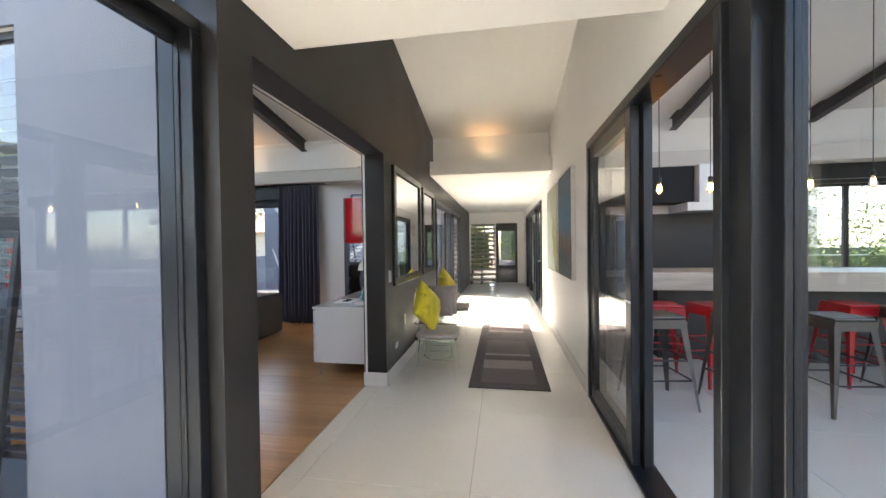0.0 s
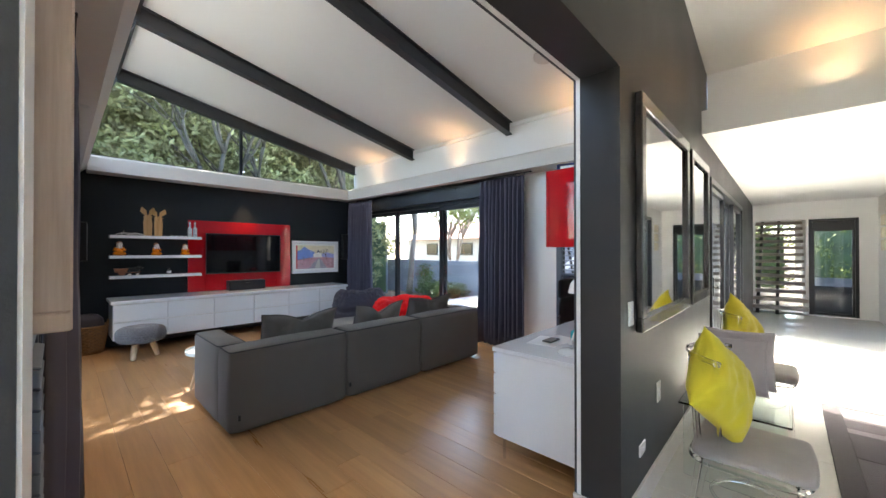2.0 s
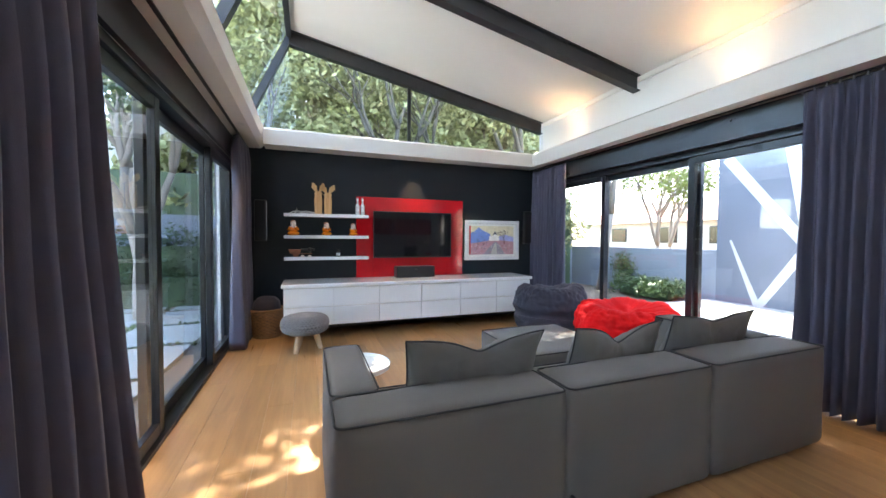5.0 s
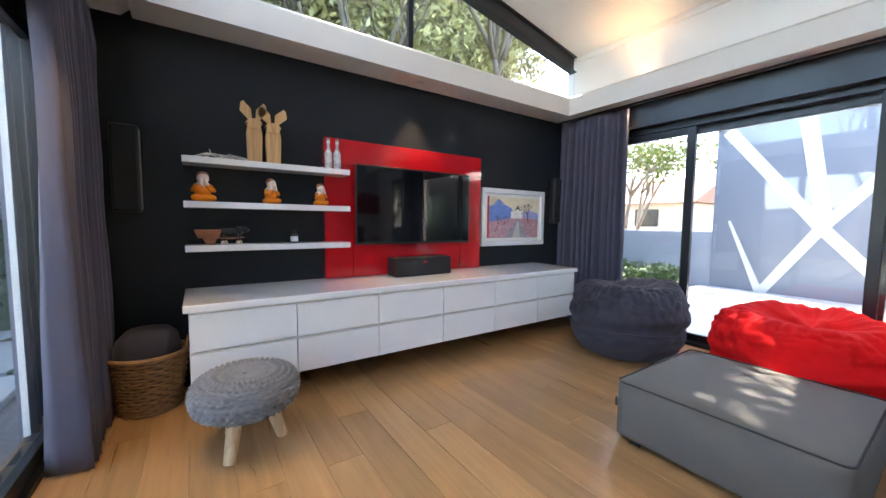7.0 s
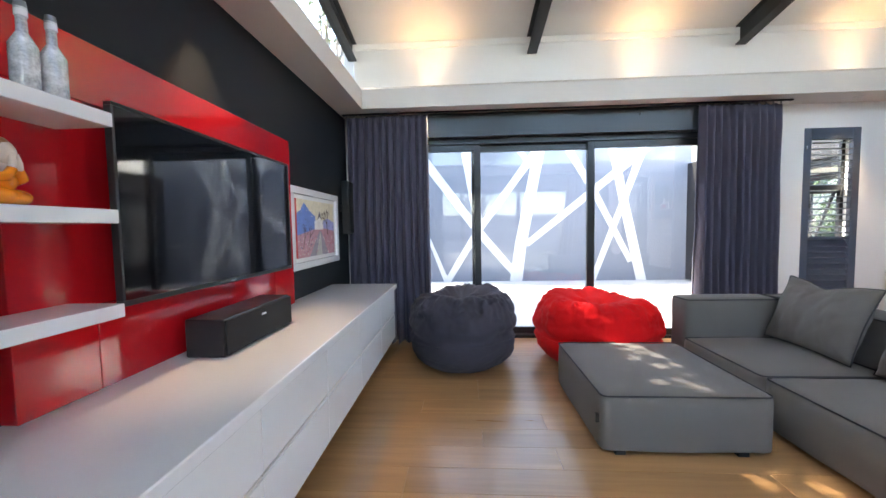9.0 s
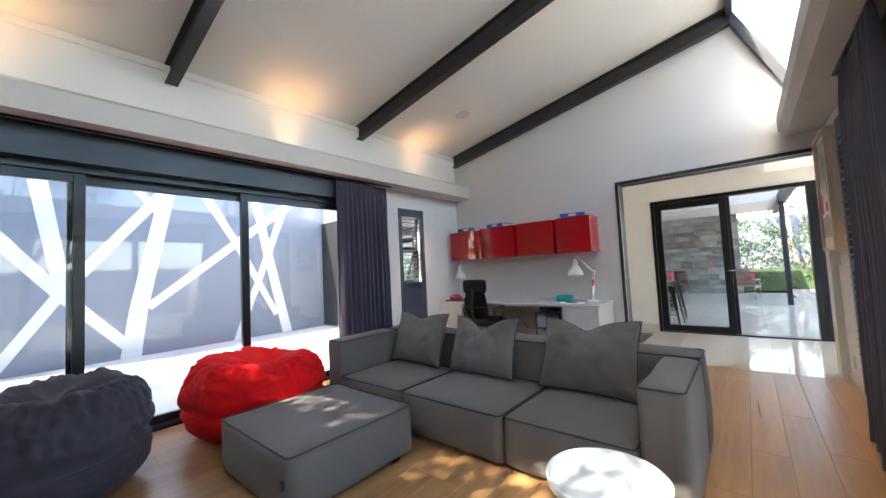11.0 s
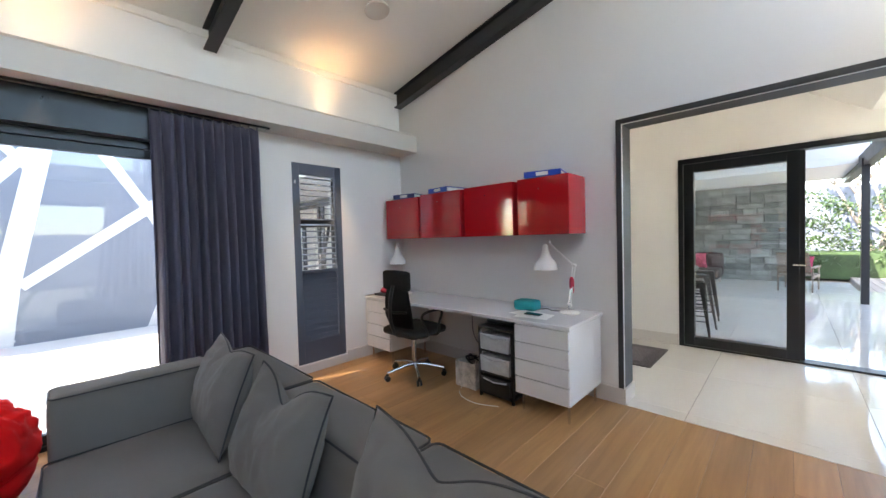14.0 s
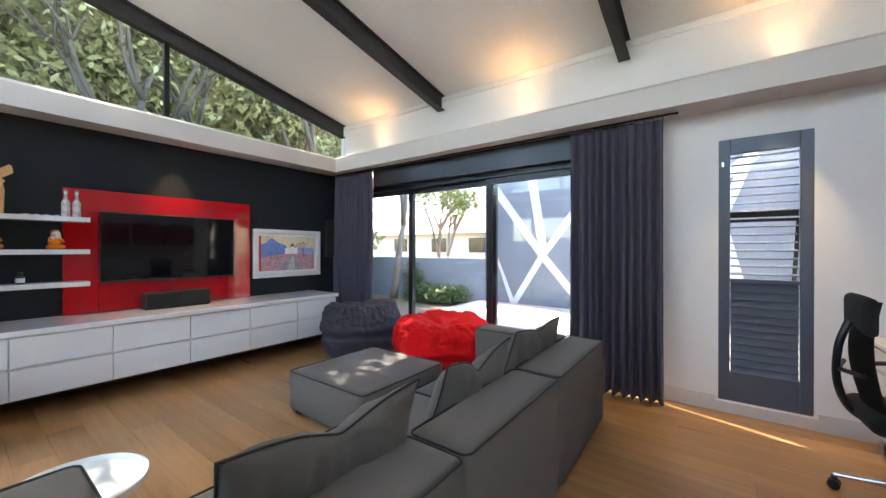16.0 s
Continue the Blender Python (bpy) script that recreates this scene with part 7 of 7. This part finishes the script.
for pts, w0, w1 in (
    ([(-7.28, 3.0), (-5.93, 1.18), (-4.93, 0.0)], 0.24, 0.19), ([(-7.18, 1.28), (-6.67, -0.02), (-6.5, -0.3)], 0.05, 0.24),
    ([(-6.67, -0.05), (-5.93, 1.15), (-4.70, 2.80), (-4.55, 3.0)], 0.17, 0.22), ([(-6.18, 3.0), (-5.90, 1.30)], 0.26, 0.24),
    ([(-5.08, -0.3), (-4.93, 0.85), (-4.50, 3.0)], 0.34, 0.28), ([(-4.80, 0.84), (-3.31, 2.03), (-2.10, 3.0)], 0.17, 0.22),
    ([(-3.85, 3.0), (-3.27, 2.03), (-2.44, 0.42)], 0.20, 0.15), ([(-3.40, -0.3), (-2.6, 1.84), (-2.18, 3.0)], 0.15, 0.20),
    ([(-2.86, 3.0), (-2.6, 1.76), (-2.13, -0.3)], 0.22, 0.26), ([(-4.95, 3.0), (-4.62, 2.55)], 0.16, 0.12)):
    bm = bmesh.new()
    n = len(pts)
    L_, R_ = [], []
    for i, p in enumerate(pts):
        a, b = Vector(pts[max(0, i - 1)]), Vector(pts[min(n - 1, i + 1)])
        d = (b - a).normalized()
        w = (w0 + (w1 - w0) * i / (n - 1)) * 0.43
        L_.append((p[0] - d.y * w, p[1] + d.x * w))
        R_.append((p[0] + d.y * w, p[1] - d.x * w))
    off = 0.002 + 0.0009 * len(mw.children)
    prism(bm, L_ + R_[::-1], "y", 10.6 - off - 0.0008, 10.6 - off)
    part("painted_branch", bm, PAINTW, mw, "white painted branch")


def leaves(name, clumps, per, size, m, parent=None, label="", seed=0):
    """Small folded leaves scattered in clumps, in one mesh."""
    rng = np.random.default_rng(seed)
    C = np.repeat(np.array([c[:3] for c in clumps], float), per, axis=0)
    R = np.repeat(np.array([c[3] for c in clumps], float), per)
    n = len(C)
    d = rng.normal(size=(n, 3))
    d /= np.linalg.norm(d, axis=1)[:, None]
    P = C + d * (R * rng.random(n) ** 0.45)[:, None] * np.array([1, 1, 0.75])
    a = rng.normal(size=(n, 3))
    a /= np.linalg.norm(a, axis=1)[:, None]
    b = np.cross(a, rng.normal(size=(n, 3)))
    b /= np.linalg.norm(b, axis=1)[:, None]
    s = size * rng.uniform(0.6, 1.3, n)[:, None]
    V = np.stack([P - a * s, P - b * s * 0.42, P + a * s, P + b * s * 0.42], 1).reshape(-1, 3)
    base = origin_of(parent)
    V = V - np.array(base)
    F = np.arange(4 * n).reshape(-1, 4)
    me = bpy.data.meshes.new(name)
    me.from_pydata(V.tolist(), [], F.tolist())
    me.materials.append(m)
    ob = new(name, me)
    ob.parent = parent
    return tagged(ob, label, kind="stuff")


def limb(bm, p, d, ln, r, depth, rnd, tips, spread=0.6):
    pts, q, dd = [p], Vector(p), Vector(d).normalized()
    for k in range(4):
        dd = (dd + Vector((rnd.uniform(-.16, .16), rnd.uniform(-.16, .16), rnd.uniform(-.04, .12)))).normalized()
        q = q + dd * ln / 4
        pts.append(tuple(q))
    tube(bm, pts, r, 8 if r > 0.03 else 5, r * 0.62)
    if depth == 0:
        tips.append((*q, 0.42))
        return
    for s in range(3 if depth > 1 else 2):
        nd = (dd + Vector((rnd.uniform(-spread, spread), rnd.uniform(-spread, spread), rnd.uniform(-.15, .4)))).normalized()
        limb(bm, tuple(q), nd, ln * rnd.uniform(0.62, 0.82), r * 0.6, depth - 1, rnd, tips, spread)


def tree(x, y, label, seed, stems, r=0.1, ln=1.5, depth=3, m=LEAFD, per=60, size=0.06, z=-0.05, cl=0.5, bark=None):
    t = thing("tree", (x, y, z), label, "tree")
    rnd = random.Random(seed)
    bm, tips = bmesh.new(), []
    for d in stems:
        limb(bm, (x, y, z - 0.1), d, ln, r, depth, rnd, tips)
    part("trunk", bm, bark or BARK, t, smooth="all")
    leaves("crown", [(a, b, c, cl * rnd.uniform(0.7, 1.4)) for a, b, c, _ in tips], per, size, m, t, seed=seed)
    return t


# garden on the south side
PVY = [(-1.35 - 1.30 * k) for k in range(8)]
gp = S("garden_path", B(-11.0, -9.0, -0.3, XC - 0.10, 1.22, -0.10), mat("dark_gravel", (0.10, 0.09, 0.075), 0.9, vary=0.6, scale=30, fine=120, bump=0.9), "dark gravel bed between the pavers")
S("trim_plinth_west", B(XC - 0.16, -4.5, -0.3, XC - 0.08, 1.22, 0.0), RENDER, "grey plinth under the corridor's glass wall")
tufts = []
rnd = random.Random(8)
for i in range(8):
    for j in range(9):
        x0, y0 = -1.35 - 1.22 * (i + 1), 1.05 - 1.12 * (j + 1)
        for k in range(9):
            tufts.append((x0 - 0.06 + rnd.uniform(-.04, .04), y0 + 1.12 * k / 9, -0.062, 0.055))
            tufts.append((x0 + 1.22 * k / 9, y0 - 0.06 + rnd.uniform(-.03, .03), -0.062, 0.055))
leaves("ground_cover", tufts, 14, 0.030, LEAFM, None, "low green ground cover growing in the joints between the pavers", 4)
tagged(bpy.data.objects["ground_cover"], category="ground cover")
S("wall_garden_west", B(-11.4, -9.5, -0.3, -11.2, 9.9, 1.75), RENDER, "grey garden wall behind the hedge")
S("wall_garden_south", B(-11.2, -9.5, -0.3, -1.2, -9.3, 1.9), RENDER, "grey garden wall")


def hedge(x0, x1, y0, y1, z1, label, seed, n, m, size=0.05, per=40, core=0.8):
    h = thing("hedge", ((x0 + x1) / 2, (y0 + y1) / 2, -0.1), label, "hedge")
    rnd = random.Random(seed)
    # Plain filler box, dark green for the shaded depth behind the leaves.
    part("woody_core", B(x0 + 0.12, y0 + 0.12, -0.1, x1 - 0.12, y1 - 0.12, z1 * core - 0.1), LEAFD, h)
    leaves("foliage", [(rnd.uniform(x0, x1), rnd.uniform(y0, y1), rnd.uniform(0.0, z1 - 0.1), 0.24 + 0.04 * min(z1, 6.5)) for _ in range(n)], per, size, m, h, seed=seed)


# planted bank beyond the television wall
hedge(-13.5, -10.9, 0.5, 5.0, 7.9, "tallest dense grey-green foliage beyond the high window", 17, 700, LEAFB, 0.085, 105, 0.35)
hedge(-13.5, -10.9, 5.0, 9.8, 7.15, "tall dense grey-green foliage beside the tallest screen of shrubs", 18, 670, LEAFB, 0.085, 105, 0.35)
hedge(-11.1, -10.3, -6.0, 1.0, 0.75, "clipped dark green hedge along the garden wall", 2, 170, LEAFD)
hedge(-10.9, -10.6, -1.2, 2.2, 1.5, "dark green creeper climbing the garden wall", 3, 120, LEAFD)
S("backdrop_soil_bed", B(-11.2, -6.0, -0.12, -9.6, 1.2, -0.06), mat("red_brown_mulch", (0.16, 0.07, 0.045), 0.9, vary=0.5, scale=20, bump=0.7), "red-brown mulch bed under the hedge")
tree(-9.4, -0.25, "multi-stemmed pale garden tree with dark leaves before the hedge", 5, [(-0.25, -0.2, 1), (0.28, 0.25, 1.1)], 0.13, 1.5, 3, LEAFD, 50, 0.07, cl=0.55)
tree(-10.4, 3.9, "leafy tree beyond the television wall seen through the high window", 6, [(0.0, 0.1, 1)], 0.12, 2.2, 4, LEAFB, 70, 0.07, cl=0.75, bark=BARKD)
tree(-11.6, 6.6, "leafy tree with dark limbs beyond the high window", 9, [(0.1, -0.1, 1), (-0.2, 0.2, 1)], 0.11, 2.2, 3, LEAFB, 80, 0.07, cl=0.8, bark=BARKD)
# Added tree: its high crown breaks up the sun that reaches the ottoman.
tree(-11.2, 8.2, "tall leafy tree added beyond the courtyard corner to dapple the sun", 77, [(0.0, 0.0, 1), (0.12, -0.1, 1)], 0.13, 2.9, 3, LEAFB, 80, 0.085, cl=0.85, bark=BARKD)
tree(-10.6, 1.6, "leafy tree at the garden's corner seen through the high window", 19, [(0.0, 0.0, 1)], 0.11, 2.1, 3, LEAFB, 90, 0.07, cl=0.8, bark=BARKD)
tree(-6.2, -4.2, "garden tree with pale trunk and dark leaves on the garden side", 15, [(-0.15, 0.1, 1), (0.3, -0.1, 1)], 0.12, 1.9, 3, LEAFD, 60, 0.07, cl=0.6)

hedge(-17.5, -14.5, -3.0, 12.0, 9.2, "distant tall grey-green trees behind the planted bank", 27, 560, LEAFB, 0.17, 80, 0.35)
# courtyard end, beyond the low wall
tree(-10.35, 10.2, "leaning pale-barked tree in front of the low garden wall", 31, [(0.52, -0.02, 1)], 0.12, 2.3, 3, LEAFL, 40, 0.055, cl=0.4)
tree(-10.2, 12.2, "tree with sunlit yellow-green leaves beyond the low wall", 33, [(0.35, 0.0, 1), (-0.2, 0.1, 1)], 0.09, 1.3, 3, LEAFL, 90, 0.06, cl=0.6)
tree(-8.2, 13.2, "tree with sunlit yellow-green leaves behind the garden wall", 35, [(0.1, 0.1, 1)], 0.09, 1.3, 3, LEAFL, 110, 0.06, cl=0.6)
hedge(-9.95, -9.5, 10.35, 10.6, 0.95, "green creeper climbing the low garden wall", 45, 34, LEAFM, 0.04, 40, 0.3)
hedge(-9.6, -8.0, 9.9, 10.5, 0.35, "low green shrubs at the foot of the garden wall", 5, 60, LEAFM)


def house(x0, x1, y0, y1, z1, wallm, label, wins, roof=None):
    h = thing("house", ((x0 + x1) / 2, (y0 + y1) / 2, -0.3), label, "house")
    part("wall", B(x0, y0, -0.3, x1, y1, z1), wallm, h)
    if roof:
        part("roof", prism(bmesh.new(), [(y0 - 0.5, z1), (y1 + 0.5, z1), ((y0 + y1) / 2, z1 + roof)], "x", x0 - 0.4, x1 + 0.4), ROOFT, h, "red-brown tiled roof")
    else:
        part("roof", B(x0 - 0.1, y0 - 0.1, z1 + 0.001, x1 + 0.1, y1 + 0.1, z1 + 0.2), COPING, h)
    for ax, at, u, z, w, ht in wins:
        wn = thing("window", (0, 0, 0))
        wn.parent = h
        wn.location = Vector((at, u, z) if ax == "x" else (u, at, z)) - h.location
        if ax == "x":
            part("frame", B(at - 0.03, u - w / 2, z, at + 0.06, u + w / 2, z + ht), FRAME, wn)
            part("pane", B(at + 0.061, u - w / 2 + 0.05, z + 0.05, at + 0.07, u + w / 2 - 0.05, z + ht - 0.05), SCREEN, wn)
        else:
            part("frame", B(u - w / 2, at - 0.06, z, u + w / 2, at + 0.03, z + ht), FRAME, wn)
            part("pane", B(u - w / 2 + 0.05, at - 0.07, z + 0.05, u + w / 2 - 0.05, at - 0.061, z + ht - 0.05), SCREEN, wn)


ROOFT = mat("red_brown_roof_tile", (0.28, 0.13, 0.09), 0.7, vary=0.2, scale=5, bump=0.3)
CREAMW = mat("cream_masonry", (0.56, 0.52, 0.44), 0.8, vary=0.08, scale=2)
house(-24, -12.5, 22, 29, 2.3, CREAMW, "cream neighbouring house with small windows beyond the garden wall", [("y", 22, -14.5, 1.1, 1.2, 0.9), ("y", 22, -17.5, 1.1, 1.2, 0.9), ("y", 22, -21, 1.1, 1.2, 0.9)], 1.6)
house(-24, -15.5, -12, 3, 4.6, PAINTW, "white flat-roofed neighbouring house behind the garden hedge", [("x", -15.5, -1.5, 2.2, 1.1, 1.2), ("x", -15.5, 0.6, 2.2, 1.1, 1.2), ("x", -15.5, -5.0, 2.2, 1.4, 1.2), ("x", -15.5, -8.5, 2.2, 1.4, 1.2)])
house(2.0, 12, 16, 24, 4.2, CREAMW, "cream neighbouring house behind the kitchen garden", [("y", 16, 6.0, 2.3, 1.6, 1.0), ("y", 16, 9.0, 2.3, 1.6, 1.0)])
hedge(2.5, 10.5, 8.0, 8.8, 1.45, "ivy-covered wall behind the kitchen window", 6, 230, LEAFM)
tree(6.2, 9.6, "tree with thin hanging branches beyond the kitchen window", 41, [(-0.3, 0.0, 1)], 0.09, 1.7, 3, LEAFL, 50, 0.05, cl=0.5)
hedge(1.5, 12.0, 13.0, 14.0, 3.0, "loose yellow-green shrubs behind the kitchen garden", 36, 230, LEAFM, 0.06, 30, 0.4)
S("lawn_kitchen", B(1.0, YN + 0.21, -0.2, 12, 9.5, -0.06), mat("mown_grass", (0.07, 0.12, 0.025), 0.9, vary=0.4, scale=6, fine=90, bump=0.9), "green lawn behind the kitchen")
hedge(1.6, 5.5, 10.5, 12.5, 1.4, "green shrubs outside the far glazed doors", 7, 120, LEAFM)
hedge(-0.1, 2.6, 16.0, 17.2, 2.7, "bright green shrubs beyond the end window", 8, 190, LEAFL)
hedge(-3.2, -0.4, 16.6, 17.6, 2.4, "bright green shrubs behind the stair", 18, 150, LEAFL)
sb = thing("storage_box", (0.35, 14.2, -0.1), "dark blue-black lidded garden box outside the end window", "garden box")
part("body", B(-0.05, 13.9, -0.1, 0.85, 14.5, 0.50, 0.01), NAVYWALL, sb)
part("lid", prism(bmesh.new(), [(13.86, 0.501), (14.54, 0.501), (14.54, 0.72), (13.86, 0.56)], "x", -0.08, 0.88), NAVYWALL, sb)
tree(0.4, 18.0, "bright green tree beyond the end window", 51, [(0.0, 0.0, 1)], 0.08, 1.2, 3, LEAFL, 60, 0.06, cl=0.5)
tree(-1.8, 17.6, "bright green tree beyond the open stair", 52, [(0.1, 0.0, 1)], 0.08, 1.1, 3, LEAFL, 60, 0.06, cl=0.5)
# east garden, beyond the terrace
# Lengthened and raised beyond the real shrubs to darken the corridor glass.
hedge(11.0, 12.5, -9.0, 3.0, 2.6, "green shrubs at the timber deck's edge, extended as a dark backdrop", 9, 480, LEAFD, 0.06, 50, 0.3)
tree(12.4, 0.4, "slender tree behind the terrace shrubs", 61, [(0.1, 0.0, 1), (-0.1, 0.3, 1)], 0.09, 1.7, 3, LEAFM, 60, 0.06, cl=0.6)
tree(11.2, -2.2, "slender tree by the timber deck", 62, [(0.0, 0.1, 1)], 0.08, 1.7, 3, LEAFM, 60, 0.06, cl=0.6)
tree(10.6, -0.9, "tree with pale trunk standing before the terrace shrubs", 63, [(0.1, 0.1, 1), (-0.15, -0.1, 1)], 0.10, 1.6, 3, LEAFL, 50, 0.06, cl=0.5)
S("wall_garden_east", B(14.0, -14.0, -0.3, 14.2, 8.0, 2.8), RENDER, "grey garden wall at the east end")
S("roof_corridor", B(XC - 0.35, -4.7, 2.61, XK + 0.3, 1.60, 2.95), PAINTW, "white flat roof over the entrance corridor")

# aloes on the corridor roof
ALOE = mat("aloe_leaf", (0.16, 0.20, 0.07), 0.5, vary=0.35, scale=8, bump=0.1)


def aloe(x, y, s, seed, label):
    a_ = thing("aloe", (x, y, 2.951), label, "plant", group="aloes")
    rnd = random.Random(seed)
    for k in range(18):
        a, l = rnd.uniform(0, 6.28), s * rnd.uniform(0.7, 1.1)
        e = rnd.uniform(0.25, 1.2)
        c, sn = math.cos(a) * math.cos(e), math.sin(a) * math.cos(e)
        part("leaf", tube(bmesh.new(), [(x, y, 2.96), (x + c * l * 0.5, y + sn * l * 0.5, 2.98 + l * 0.6 * math.sin(e)), (x + c * l, y + sn * l, 2.98 + l * 0.75 * math.sin(e))], 0.03 * s * 2, 6, 0.004), ALOE, a_)


for i, (x, y, s) in enumerate(((-1.15, 0.75, 0.5), (-1.1, 0.22, 0.6), (-1.2, -0.35, 0.52), (-1.0, -1.0, 0.65), (-1.1, -1.8, 0.55))):
    aloe(x, y, s, 70 + i, "spiky green aloe growing on the flat white roof")


# ---- pieces of floors ----
def plank(w, l, h=0.012, bev=0.0018, along="x"):
    bm = bmesh.new()
    box(bm, 0, 0, 0, l if along == "x" else w, w if along == "x" else l, h)
    es = [e for e in bm.edges if all(v.co.z > h - 1e-5 for v in e.verts)]
    bmesh.ops.bevel(bm, geom=es, offset=bev, segments=1, affect="EDGES")
    return bm


PIECES = {}


def piece(name, key, make, material, parent, at):
    if key not in PIECES:
        me = bpy.data.meshes.new(name)
        bm = make()
        bm.to_mesh(me)
        bm.free()
        me.materials.append(material)
        PIECES[key] = me
    o = new(name, PIECES[key])
    o.parent = parent
    o.location = Vector(at) - parent.location
    return o


rnd = random.Random(44)
fs = bpy.data.objects["floor_slab"]
PW = 0.186
row = 0
y = YS + 0.002
while y < YN - 0.02:
    w = min(PW, YN - 0.001 - y)
    x = XW + 0.003
    lens = []
    first = rnd.choice((0.6, 1.0, 1.4, 1.8))
    while x < XE - 0.003:
        l = min(first if not lens else rnd.choice((1.8, 2.0, 2.2)), XE - 0.003 - x)
        if XE - 0.003 - (x + l) < 0.3:
            l = XE - 0.003 - x
        lens.append(l)
        key = ("plank", round(w, 3), round(l, 3))
        piece("plank", key, lambda w=w, l=l: plank(w - 0.0013, l - 0.0013, bev=0.0012), OAK, fs, (x, y, -0.012))
        x += l
    y += PW
    row += 1
ft = bpy.data.objects["floor_slab_tiled"]
fe = bpy.data.objects["floor_slab_kitchen_east"]
T = 1.0
for i in range(-2, 10):
    for j in range(-8, 10):
        x0, x1 = max(XE + 0.002, -0.10 + i * T), min(7.6, -0.10 + (i + 1) * T)
        y0, y1 = max(-4.5, 2.96 + j * T), min(12.6, 2.96 + (j + 1) * T)
        if x1 - x0 < 0.03 or y1 - y0 < 0.03 or (x0 > 1.0 and (y0 > 6.1 or (y1 < 1.2))):
            continue
        w, l = x1 - x0, y1 - y0
        piece("tile", ("tile", round(w, 3), round(l, 3)), lambda w=w, l=l: plank(l - 0.003, w - 0.003, 0.004, 0.0012), TILE, ft, (x0 + 0.0015, y0 + 0.0015, -0.004))
for i in range(2):
    for j in range(5):
        piece("tile", ("tile_e",), lambda: plank(0.957, 0.797, 0.004, 0.0012), TILE, fe, (7.602 + i * 0.8, 1.30 + j * 0.96, -0.004))
for i in range(8):
    for j in range(9):
        x0, y0 = -1.35 - 1.22 * (i + 1), 1.05 - 1.12 * (j + 1)
        piece("paver", ("paver",), lambda: plank(1.0, 1.1, 0.06, 0.006), CONC, gp, (x0 + 0.0, y0 + 0.0, -0.11))
dkk = S("terrace_deck", B(1.02, -6.0, -0.3, 13.5, 1.14, -0.06), BARK, "timber deck beside the kitchen")
for j in range(50):
    piece("deck_board", ("deck",), lambda: plank(0.136, 12.4, 0.03, 0.003), BOARDS, dkk, (1.05, 1.0 - 0.142 * j, -0.059))
